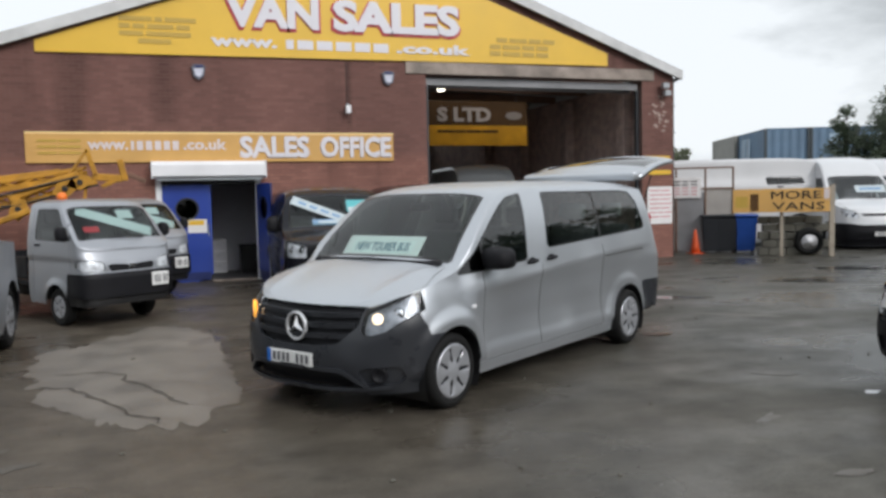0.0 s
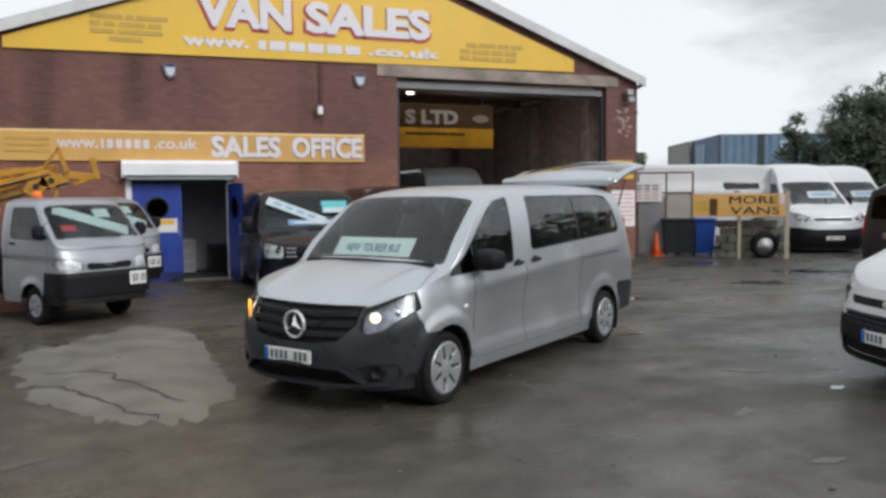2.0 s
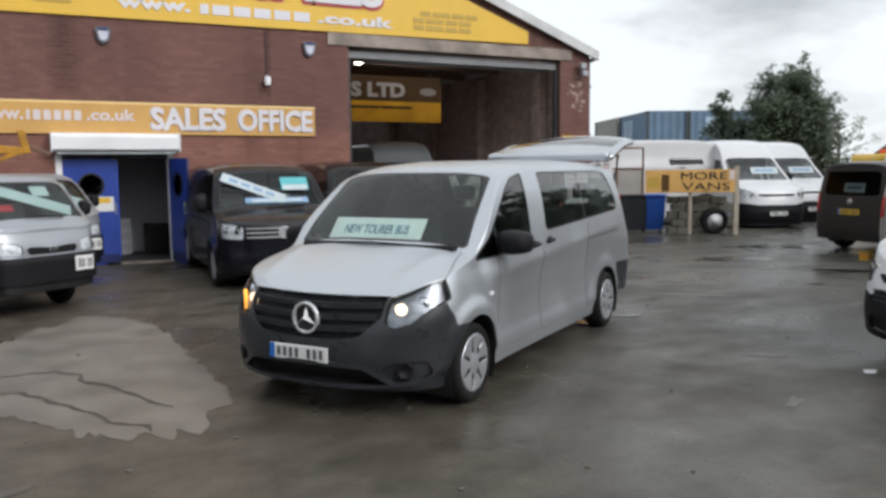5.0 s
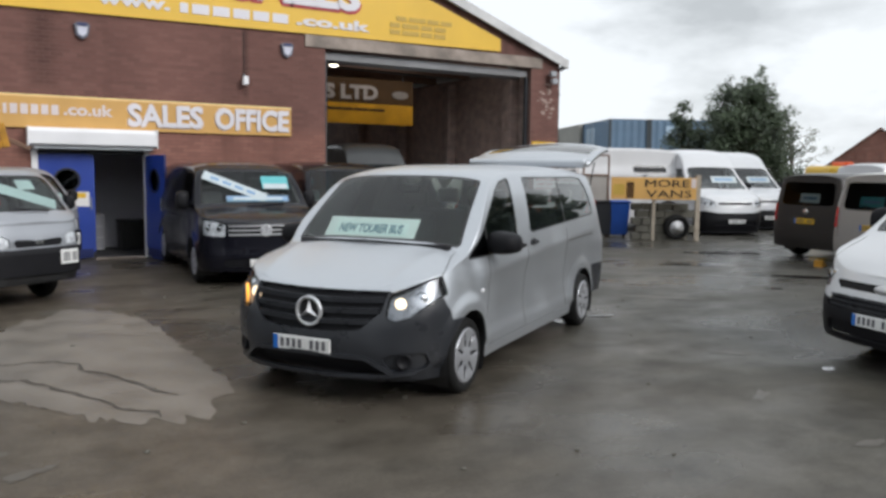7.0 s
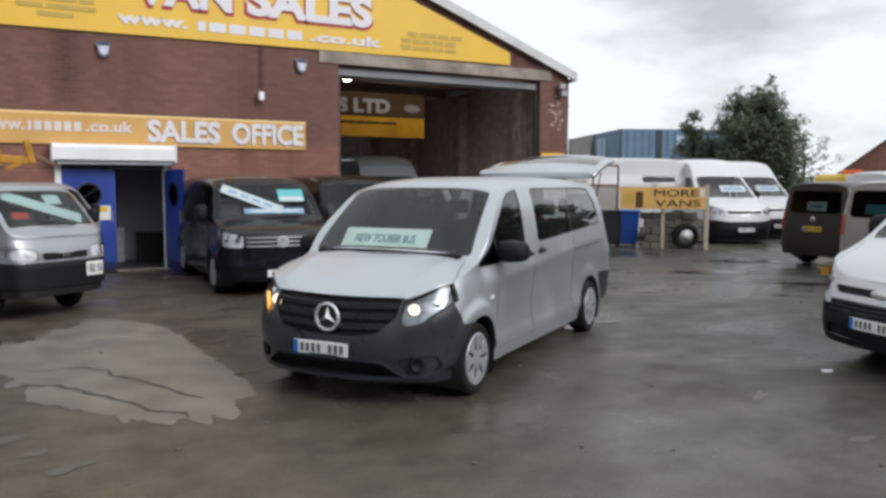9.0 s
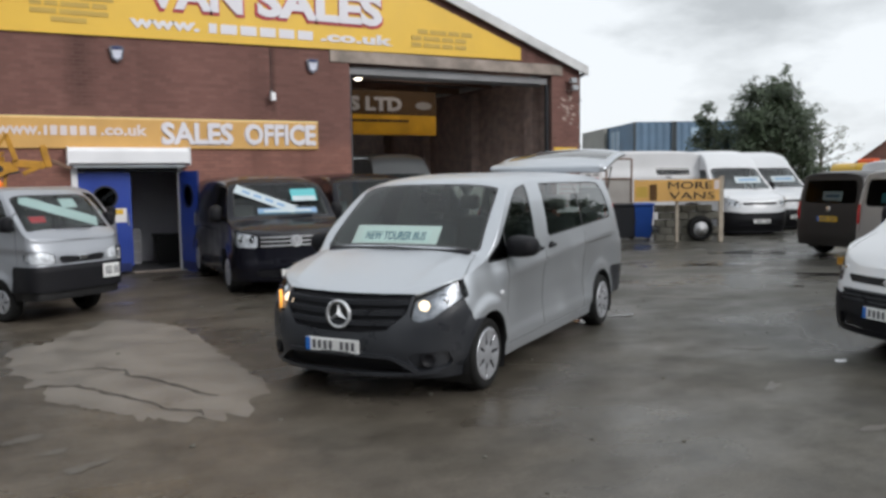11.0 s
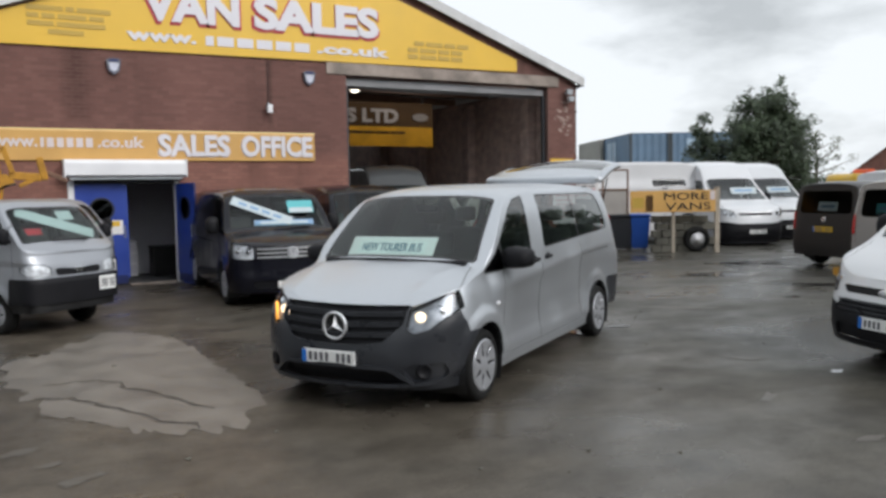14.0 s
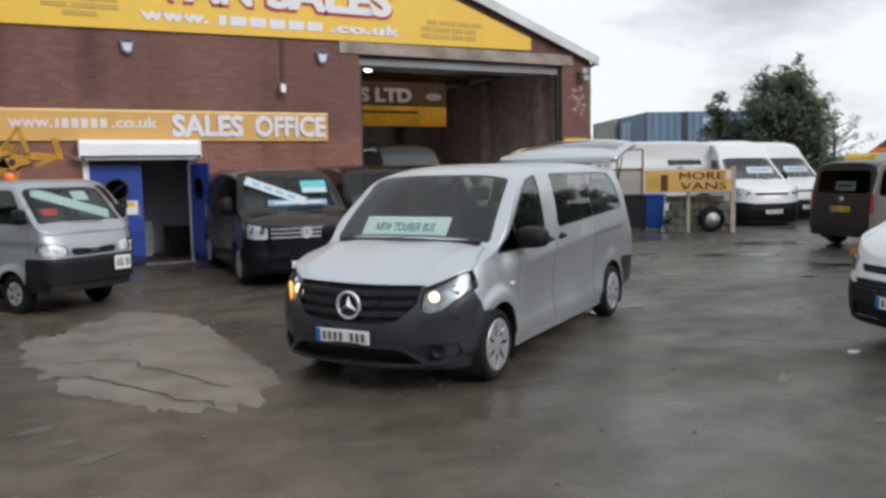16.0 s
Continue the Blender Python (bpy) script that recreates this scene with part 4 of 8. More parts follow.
def door_leaf(m, w, round_window):
    bm = bmesh.new()
    n = 28
    cx, cz, r = w * 0.5, 1.52, 0.20
    outer = []
    for k in range(n):
        a = 2 * math.pi * k / n + math.pi / n
        dx, dz = math.cos(a), math.sin(a)
        s = min((w / 2) / abs(dx) if abs(dx) > 1e-6 else 9, ((2.02 - cz) if dz > 0 else cz) / abs(dz) if abs(dz) > 1e-6 else 9)
        outer.append((cx + dx * s, cz + dz * s))
    for y in (0.0, 0.045):
        ring_o = [bm.verts.new((x, y, z)) for x, z in outer]
        ring_i = [bm.verts.new((cx + r * math.cos(2 * math.pi * k / n + math.pi / n), y, cz + r * math.sin(2 * math.pi * k / n + math.pi / n))) for k in range(n)]
        for k in range(n):
            bm.faces.new((ring_o[k], ring_o[(k + 1) % n], ring_i[(k + 1) % n], ring_i[k]))
    bmesh.ops.recalc_face_normals(bm, faces=bm.faces)
    leaf = part("door_leaf", bm, M_BLUE, dw, loc=m)
    e = box((0, 0.004, 0), (w, 0.041, 2.018))
    bmesh.ops.delete(e, geom=[f for f in e.faces if abs(f.normal.y) > 0.5], context="FACES")
    part("leaf_edge", e, M_NAVY, leaf)
    part("porthole_ring", lathe([(0.20, -0.012), (0.235, -0.012), (0.235, 0.0), (0.20, 0.0)], 28, m=Matrix.Translation((cx, 0, cz))), M_BLACK, leaf, smooth=False)
    part("porthole_glass", lathe([(0.001, 0.02), (0.2, 0.02), (0.2, 0.026), (0.001, 0.026)], 28, m=Matrix.Translation((cx, 0, cz))), glass_material("porthole_glass", (0.12, 0.13, 0.13)), leaf)
    part("kick_plate", box((0.05, -0.004, 0.03), (w - 0.05, 0.0, 0.2), 0.002), M_NAVY, leaf)
    part("handle", tube((w - 0.07, -0.04, 0.95), (w - 0.07, -0.04, 1.2), 0.012), M_STEEL, leaf)
    return leaf


l1 = door_leaf(pose(0.045, -0.01, 0.01), 0.96, True)
nt = part("door_notice", box((0.48, -0.006, 1.02), (0.86, -0.002, 1.30), 0.001), M_PAPER, l1, "white and yellow notice")
part("notice_band", box((0.50, -0.009, 1.18), (0.80, -0.0065, 1.28)), M_YELLOW, nt)
door_leaf(pose(1.93, -0.05, 0.01) @ pose(0, 0, 0, 0, 0, -79), 0.90, True)
part("door_step", box((0.98, -0.16, 0), (1.90, 0.1, 0.035), 0.008), M_CONC, dw, "pale concrete threshold")
cn = thing("shutter_canopy", pose(0, WY, 0), "white shutter housing over the office door", "canopy")
bm = prism([(-0.36, 2.20), (-0.36, 2.42), (-0.28, 2.50), (0.0, 2.50), (0.0, 2.16), (-0.30, 2.16)], 2.22)
part("housing", bm, M_WPVC, cn, loc=Matrix.Translation((2.10, -0.002, 0)) @ Matrix.Rotation(math.pi / 2, 4, "Z"))
part("end_plate", box((-0.14, -0.37, 2.15), (-0.119, 0, 2.51), 0.004), M_WPVC, cn)
part("end_plate", box((2.10, -0.37, 2.15), (2.125, 0, 2.51), 0.004), M_WPVC, cn)
part("slat_end", box((-0.05, -0.30, 2.105), (2.04, -0.05, 2.158), 0.01), M_STEEL, cn, "grey rolled shutter edge")
desk = thing("office_desk", pose(1.98, 20.2, 0.012), "black office desk just inside the office door", "desk")
part("desktop", box((-0.28, -0.32, 0.60), (0.60, 0.32, 0.64), 0.008), M_BLACK, desk)
part("front_panel", box((-0.24, -0.30, 0.0), (0.56, -0.27, 0.60), 0.005), M_BLACK, desk)
part("side_panel", box((-0.26, -0.268, 0.0), (-0.235, 0.30, 0.60), 0.005), M_BLACK, desk)
part("side_panel", box((0.555, -0.268, 0.0), (0.58, 0.30, 0.60), 0.005), M_BLACK, desk)
cb = thing("filing_cabinet", pose(1.24, 20.40, 0.012) @ Matrix.Scale(0.8, 4), "pale grey drawer cabinet in the office", "cabinet")
part("body", box((-0.25, -0.25, 0), (0.22, 0.25, 0.95), 0.01), M_WPVC, cb)
for k in range(3):
    dr = part("drawer", box((-0.23, -0.262, 0.05 + 0.3 * k), (0.20, -0.25, 0.32 + 0.3 * k), 0.004), M_OFFICE, cb)
    part("handle", box((-0.08, -0.275, 0.2 + 0.3 * k), (0.06, -0.262, 0.22 + 0.3 * k), 0.003), M_STEEL, dr)


# ---- vehicles ----
def table(pairs):
    """A smooth curve through (x, value) pairs that never overshoots them."""
    ps = sorted(pairs)
    xs, ys = [p[0] for p in ps], [p[1] for p in ps]
    n = len(xs)
    d = [(ys[i + 1] - ys[i]) / (xs[i + 1] - xs[i]) for i in range(n - 1)]
    m = [d[0]] + [0.0 if d[i - 1] * d[i] <= 0 else 2 * d[i - 1] * d[i] / (d[i - 1] + d[i]) for i in range(1, n - 1)] + [d[-1]]

    def at(x):
        if x <= xs[0]:
            return ys[0]
        if x >= xs[-1]:
            return ys[-1]
        i = 0
        while xs[i + 1] < x:
            i += 1
        h = xs[i + 1] - xs[i]
        t = (x - xs[i]) / h
        return ys[i] * (1 + 2 * t) * (1 - t) ** 2 + m[i] * h * t * (1 - t) ** 2 + ys[i + 1] * t * t * (3 - 2 * t) + m[i + 1] * h * t * t * (t - 1)

    return at


def step(t):
    t = max(0.0, min(1.0, t))
    return t * t * (3 - 2 * t)


class Shell:
    """The left half of a vehicle's skin: x ahead, y to its left, z up, origin on the ground midway between the axles.
    Panels, panes and lamps are carved out of it along smooth outlines."""

    def __init__(self, s, dx=0.07, rows=44, low=0.6, crown_rows=12, front=26):
        self.s, self.names = s, ["body"]
        self.tabs = {k: table(s[k]) for k in ("top", "drop", "side", "nose", "tail")}
        top, drop = self.tabs["top"], self.tabs["drop"]
        w, xf, xr, rf, rr, nf, nr = s["w"], s["xf"], s["xr"], s["rf"], s["rr"], s["nf"], s["nr"]
        cols = [("f", math.sin(math.pi / 2 * k / front) ** (2 / nf)) for k in range(front)]
        n = int((xf - rf - xr - rr) / dx) + 1
        cols += [("s", xf - rf + (xr + rr - xf + rf) * k / n) for k in range(n + 1)]
        cols += [("r", math.cos(math.pi / 2 * k / 12) ** (2 / nr)) for k in range(1, 12)] + [("r", 0.0)]
        ks = [1 - (j / crown_rows) ** 1.5 for j in range(1, crown_rows + 1)]
        grid = []
        for c in cols:
            zb = s["bottom"](self.plan(c, 0.5)[0])
            zs = 1.0
            for _ in range(14):
                zs = 0.5 * zs + 0.5 * (top(self.plan(c, zs)[0]) - drop(self.plan(c, zs)[0]))
            mid = self.plan(c, 0.9)[0]
            zg = min(s["guide"](mid), zb + 0.8 * (zs - zb)) if "guide" in s else zb + low * (zs - zb)
            na = int(rows * low)
            zz = [zb + (zg - zb) * j / na for j in range(na)] + [zg + (zs - zg) * j / (rows - na) for j in range(rows - na + 1)]
            col = [(*self.plan(c, z), z) for z in zz]
            px, py, pz = col[-1]
            for k in ks:
                rise = s["ridge"](px, py * k) if "ridge" in s else 0.0
                col.append((px, py * k, pz + (top(px) - pz) * (1 - k ** s.get("crown", 4)) + rise))
            grid.append(col)
        self.bm = bm = bmesh.new()
        self.lay = bm.faces.layers.int.new("panel")
        vs = [[bm.verts.new(p) for p in col] for col in grid]
        for a, b in zip(vs, vs[1:]):
            for j in range(len(a) - 1):
                q = [a[j], b[j], b[j + 1], a[j + 1]]
                if (q[2].co - q[0].co).cross(q[3].co - q[1].co).length > 1e-8:
                    bm.faces.new(q)
        bmesh.ops.remove_doubles(bm, verts=bm.verts, dist=0.0006)
        bmesh.ops.dissolve_degenerate(bm, edges=bm.edges, dist=0.0006)
        bm.normal_update()
        self.nrm = {}
        for v in bm.verts:
            n_ = v.normal.copy()
            if abs(v.co.y) < 1e-4:
                n_.y = 0.0
            self.nrm[v] = n_.normalized()

    def plan(self, c, z):
        s, (kind, u) = self.s, c
        ws = s["w"] * self.tabs["side"](z)
        if kind == "f":
            x = s["xf"] - s["rf"] + (s["rf"] - self.tabs["nose"](z)) * max(1 - u ** s["nf"], 0) ** (1 / s["nf"])
            return x, (ws - s["dent"](x, z) * step((u - 0.75) / 0.25)) * u
        if kind == "r":
            x0 = s["xr"] + s["rr"]
            return x0 - (s["rr"] - self.tabs["tail"](z)) * max(1 - u ** s["nr"], 0) ** (1 / s["nr"]), (ws - s["dent"](x0, z)) * u
        return u, ws - s["dent"](u, z)

    def y_at(self, x, z):
        return self.plan(("s", x), z)[1]

    def x_front(self, y, z):
        """The nose's x at a height, for a y within its width."""
        s = self.s
        u = min(abs(y) / (s["w"] * self.tabs["side"](z)), 1.0)
        return s["xf"] - s["rf"] + (s["rf"] - self.tabs["nose"](z)) * max(1 - u ** s["nf"], 0) ** (1 / s["nf"])

    def code(self, name):
        if name not in self.names:
            self.names.append(name)
        return self.names.index(name)

    def carve(self, name, phi, among=("body",)):
        """Cuts the faces of some panels along phi = 0 and gives those with phi > 0 to the panel called name."""
        bm, lay, n = self.bm, self.lay, self.code(name)
        from_ = {self.code(a) for a in among}
        faces = [f for f in bm.faces if f[lay] in from_]
        val = {}
        for f in faces:
            for v in f.verts:
                if v not in val:
                    d = phi(v.co.x, v.co.y, v.co.z)
                    val[v] = 0.0 if abs(d) < 6e-4 else d
        faces = [f for f in faces if any(val[v] > 0 for v in f.verts)]
        for e in {e for f in faces for e in f.edges}:
            a, b = e.verts
            if val[a] * val[b] < 0:
                t = val[a] / (val[a] - val[b])
                _, nv = bmesh.utils.edge_split(e, a, t)
                val[nv], self.nrm[nv] = 0.0, self.nrm[a].lerp(self.nrm[b], t).normalized()
        made = []
        for f in faces:
            vs = list(f.verts)
            k = len(vs)
            if any(val[v] > 0 for v in vs) and any(val[v] < 0 for v in vs):
                zero = [i for i in range(k) if val[vs[i]] == 0]
                for i in zero:
                    hit = next((j for j in zero if j > i + 1 and (j - i) < k - 1 and all(val[vs[m]] >= 0 for m in range(i, j + 1)) != all(val[vs[m % k]] >= 0 for m in range(j, i + k + 1))), None)
                    if hit is not None:
                        made.append(bmesh.utils.face_split(f, vs[i], vs[hit])[0])
                        break
        for f in faces + made:
            t = sum(val[v] for v in f.verts)
            if t > 0:
                f[lay] = n

    def strip(self, name, phi, half=0.004, within=None, among=("body",)):
        """A thin line round phi = 0, such as the gap round a panel."""
        keep = within or (lambda x, y, z: 1.0)
        for a in among:
            self.carve("spare", lambda x, y, z: min(phi(x, y, z) + half, keep(x, y, z)), (a,))
            self.carve(name, lambda x, y, z: half - phi(x, y, z), ("spare",))
            for f in self.bm.faces:
                if f[self.lay] == self.code("spare"):
                    f[self.lay] = self.code(a)

    def panel(self, name, keys, mats, parent, label="", mirrored=True, only=0, thick=0.0, shift=0.0, rim=True, split=False):
        """Links the faces of some panels as one mesh, both halves of it or (only) the left or right one."""
        codes = {self.code(k) for k in keys}
        left, isles = {f for f in self.bm.faces if f[self.lay] in codes}, []
        while left:
            todo, isle = [left.pop()], []
            while todo:
                f = todo.pop()
                isle.append(f)
                for e in f.edges:
                    for g in e.link_faces:
                        if g in left:
                            left.discard(g)
                            todo.append(g)
            if sum(f.calc_area() for f in isle) > 0.0012 or split:
                isles.append(isle)
        if split:
            for isle in isles:
                if sum(f.calc_area() for f in isle) > 0.0004:
                    for side in (1, -1) if mirrored else ((only or 1),):
                        self.mesh(name, isle, mats, parent, label, False, side, thick, shift, rim)
            return None
        faces = [f for isle in isles for f in isle]
        return self.mesh(name, faces, mats, parent, label, mirrored, only, thick, shift, rim) if faces else None

    def mesh(self, name, faces, mats, parent, label, mirrored, only, thick, shift, rim):
        co, nr, fs, mi = [], [], [], []

        def vert(p, n_):
            co.append(p)
            nr.append(n_)
            return len(co) - 1

        two = 1 if isinstance(mats, (list, tuple)) and len(mats) > 1 else 0
        edge = {}
        for f in faces:
            for e in f.edges:
                edge[e] = edge.get(e, 0) + 1
        mid_at, mid_under = {}, {}
        for sgn in (1, -1) if mirrored else ((only or 1),):
            at, under = dict(mid_at), dict(mid_under)

            def place(v, d):
                p, n_ = v.co, self.nrm[v]
                return (p.x + n_.x * d, sgn * (0.0 if abs(p.y) < 1e-5 else p.y + n_.y * d), p.z + n_.z * d)

            for f in faces:
                for v in f.verts:
                    if v not in at:
                        n_ = self.nrm[v]
                        at[v] = vert(place(v, shift), (n_.x, n_.y * sgn, n_.z))
                        if thick:
                            under[v] = vert(place(v, shift - thick), (-n_.x, -n_.y * sgn, -n_.z))
                        if abs(v.co.y) < 1e-5:
                            mid_at[v] = at[v]
                            if thick:
                                mid_under[v] = under[v]
                vs = list(f.verts)[::sgn]
                fs.append([at[v] for v in vs])
                mi.append(0)
                if thick:
                    fs.append([under[v] for v in vs[::-1]])
                    mi.append(two)
            if thick and rim:
                for f in faces:
                    for lp in f.loops:
                        a, b = lp.vert, lp.link_loop_next.vert
                        if edge[lp.edge] == 1 and max(abs(a.co.y), abs(b.co.y)) > 1e-4:
                            n_ = (b.co - a.co).cross(self.nrm[a])
                            n_ = Vector((n_.x, n_.y * sgn, n_.z)).normalized()
                            q = [vert(place(v, d), n_) for v, d in ((a, shift), (a, shift - thick), (b, shift - thick), (b, shift))]
                            fs.append(q if sgn > 0 else q[::-1])
                            mi.append(two)
        me = bpy.data.meshes.new(name)
        me.from_pydata(co, [], fs)
        me.polygons.foreach_set("use_smooth", [True] * len(fs))
        me.polygons.foreach_set("material_index", mi)
        for m in mats if isinstance(mats, (list, tuple)) else [mats]:
            me.materials.append(m)
        me.normals_split_custom_set_from_vertices(nr)
        ob = new(name, me)
        ob.parent = parent
        if label:
            tagged(ob, label)
        if mats in GLAZING:
            ob.visible_shadow = False
        return ob


GLAZING = (M_GLASS, M_SKYGLASS, M_TINT, M_PRIVACY, M_LENS, M_DIMGLASS)


def outline(points, r=0.03, grow=0.0):
    """Signed distance to a polygon with rounded corners: positive inside. The points run round it either way."""
    ps = [Vector(p) for p in points]
    n = len(ps)
    area = sum(ps[i].x * ps[(i + 1) % n].y - ps[(i + 1) % n].x * ps[i].y for i in range(n))
    if area < 0:
        ps = ps[::-1]
    inner = []
    for i in range(n):
        a, b, c = ps[i - 1], ps[i], ps[(i + 1) % n]
        d1, d2 = (b - a).normalized(), (c - b).normalized()
        n1, n2 = Vector((-d1.y, d1.x)), Vector((-d2.y, d2.x))
        k = n1 + n2
        inner.append(b + k * (r / max(k.dot(n1), 0.25)))
    edges = [(inner[i].x, inner[i].y, inner[(i + 1) % n].x - inner[i].x, inner[(i + 1) % n].y - inner[i].y) for i in range(n)]

    def phi(x, y):
        best, inside = 1e9, False
        for ax, ay, ex, ey in edges:
            t = ((x - ax) * ex + (y - ay) * ey) / (ex * ex + ey * ey)
            t = 0.0 if t < 0 else 1.0 if t > 1 else t
            dx, dy = x - ax - t * ex, y - ay - t * ey
            d = dx * dx + dy * dy
            if d < best:
                best = d
            if (ay > y) != (ay + ey > y) and x < ax + (y - ay) / ey * ex:
                inside = not inside
        return (math.sqrt(best) if inside else -math.sqrt(best)) + r + grow

    return phi


def wheel(parent, x, y, r, width, spokes=6, cap=M_CAP, rim=0.66, z=None):
    """A tyre with a wheel trim, its outer face towards the sign of y."""
    sgn = 1 if y > 0 else -1
    m = pose(x, y, z or r) @ (Matrix() if sgn > 0 else Matrix.Rotation(math.pi, 4, "Z"))
    h = width / 2
    wh = new("wheel")
    wh.parent, wh.matrix_basis = parent, m
    part("tyre", lathe([(r * rim, -h), (r * 0.86, -h), (r * 0.93, -h * 0.92), (r * 0.97, -h * 0.75), (r * 0.992, -h * 0.5), (r, -h * 0.2), (r, h * 0.2), (r * 0.992, h * 0.5), (r * 0.97, h * 0.75), (r * 0.93, h * 0.92), (r * 0.86, h), (r * rim, h * 0.95), (r * rim, -h)], 48), M_TYRE, wh, smooth=True)
    part("rim", lathe([(r * rim, h * 0.95), (r * rim * 0.94, h * 0.6), (r * rim * 0.9, h * 0.3), (0.001, h * 0.25)], 30), M_BLKPL, wh, smooth=True)
    # the trim is a dished disc with a slot between each pair of spokes
    bm = bmesh.new()
    rad = [0.0, 0.10, 0.17, 0.24, 0.34, 0.44, 0.52, 0.60, 0.66, 0.70]
    dish = [1.05, 1.045, 1.01, 0.97, 0.96, 0.985, 1.01, 1.04, 1.04, 0.96]
    seg = spokes * 12
    rings = []
    for k, h_ in zip(rad, dish):
        ring = []
        for j in range(seg):
            a = 2 * math.pi * j / seg
            spoke = 0.5 + 0.5 * math.cos(a * spokes)
            q = h_ + (0.06 * spoke - 0.03) * (1 if 0.2 < k < 0.6 else 0)
            ring.append(bm.verts.new((k / 0.70 * rim * r * math.cos(a), h * q, k / 0.70 * rim * r * math.sin(a))))
        rings.append(ring)
    for i in range(len(rings) - 1):
        for j in range(seg):
            slot = 4 <= i <= 6 and 5 <= j % 12 <= 6
            if not slot:
                bm.faces.new((rings[i][j], rings[i + 1][j], rings[i + 1][(j + 1) % seg], rings[i][(j + 1) % seg]))
    bmesh.ops.remove_doubles(bm, verts=bm.verts, dist=1e-5)
    bmesh.ops.recalc_face_normals(bm, faces=bm.faces)
    if sum(f.normal.y for f in bm.faces) < 0:
        bmesh.ops.reverse_faces(bm, faces=bm.faces)
    trim = part("wheel_trim", bm, cap, wh, "silver slotted wheel trim", smooth=True)
    mod = trim.modifiers.new("shell", "SOLIDIFY")
    mod.thickness, mod.offset = 0.008, -1
    return wh


def arch_liner(parent, x, y, z, r, depth):
    """The dark inside of a wheel arch, a half drum."""
    bm = bmesh.new()
    prev = None
    for k in range(17):
        a = math.pi * (k - 2) / 12
        pair = [bm.verts.new((x + r * math.cos(a), y + d, z + r * math.sin(a))) for d in (-depth / 2, depth / 2)]
        if prev:
            bm.faces.new((prev[0], prev[1], pair[1], pair[0]))
        prev = pair
    return part("arch_liner", bm, M_BLACK, parent)


def number_plate(parent, m, white=True, band=True):
    """A plate with plain bars, its face towards local -y, centred on x."""
    p = part("number_plate", box((-0.26, 0, -0.055), (0.26, 0.012, 0.055), 0.004), M_PLATE_W if white else M_PLATE_Y, parent, "white number plate with plain bars" if white else "yellow number plate with plain bars", loc=m)
    if band:
        part("blue_band", box((-0.258, -0.003, -0.053), (-0.215, -0.0005, 0.053)), M_PLATE_B, p)
    for k in range(8):
        if k != 4:
            x = -0.19 + 0.054 * k
            part("plate_bar", box((x, -0.003, -0.034), (x + 0.03, -0.0005, 0.034)), M_PRINT_SOFT, p)
    return p


def seat(parent, x, y, z, w=0.48, pale=False):
    st = new("seat")
    st.parent, st.matrix_basis = parent, pose(x, y, z)
    part("cushion", box((-0.25, -w / 2, 0), (0.25, w / 2, 0.16), 0.05, seg=2), M_SEAT, st, smooth=True)
    bm = box((-0.08, -w / 2, 0), (0.06, w / 2, 0.62), 0.05, seg=2)
    bm.transform(pose(-0.24, 0, 0.12, 0, -12, 0))
    part("backrest", bm, M_SEAT, st, smooth=True)
    bm = box((-0.05, -0.13, 0), (0.05, 0.13, 0.17), 0.035, seg=2)
    bm.transform(pose(-0.39, 0, 0.80, 0, -8, 0))
    part("head_restraint", bm, M_HEADREST if pale else M_SEAT, st, smooth=True)


def mirror(parent, x, y, z, mat, size=(0.12, 0.20, 0.26)):
    """A door mirror: a shell rounded towards the front, the glass facing back."""
    sgn = 1 if y > 0 else -1
    bm = bmesh.new()
    bmesh.ops.create_uvsphere(bm, u_segments=20, v_segments=12, radius=1.0)
    for v in bm.verts:
        p = v.co
        p = Vector([math.copysign(abs(c) ** 0.62, c) for c in p])
        v.co = Vector((max(p.x, -0.35) * size[0] * 0.72, p.y * size[1] / 2, p.z * size[2] / 2 * (1 - 0.12 * p.y * sgn)))
    mr = part("door_mirror", bm, mat, parent, smooth=True, loc=pose(x, y, z, 0, 0, -12 * sgn))
    gx = -0.35 * size[0] * 0.72
    part("mirror_glass", box((gx - 0.006, -size[1] / 2 + 0.035, -size[2] / 2 + 0.035), (gx - 0.002, size[1] / 2 - 0.035, size[2] / 2 - 0.035), 0.001), M_CHROME, mr)
    part("mirror_foot", beam((0.0, -sgn * size[1] * 0.40, -size[2] * 0.25), (0.03, -sgn * (size[1] * 0.5 + 0.10), -size[2] * 0.45), 0.07, 0.06, bevel=0.015), M_BLKPL, mr)


def wiper(parent, a, b):
    part("wiper", beam(a, b, 0.018, 0.014), M_BLKPL, parent)


def heading(x, y, hx, hy):
    return pose(x, y, 0, 0, 0, math.degrees(math.atan2(hy, hx)))


M_AMBERDIM = glow_material("dim_warm_bulb", (0.9, 0.7, 0.5), 0.9)


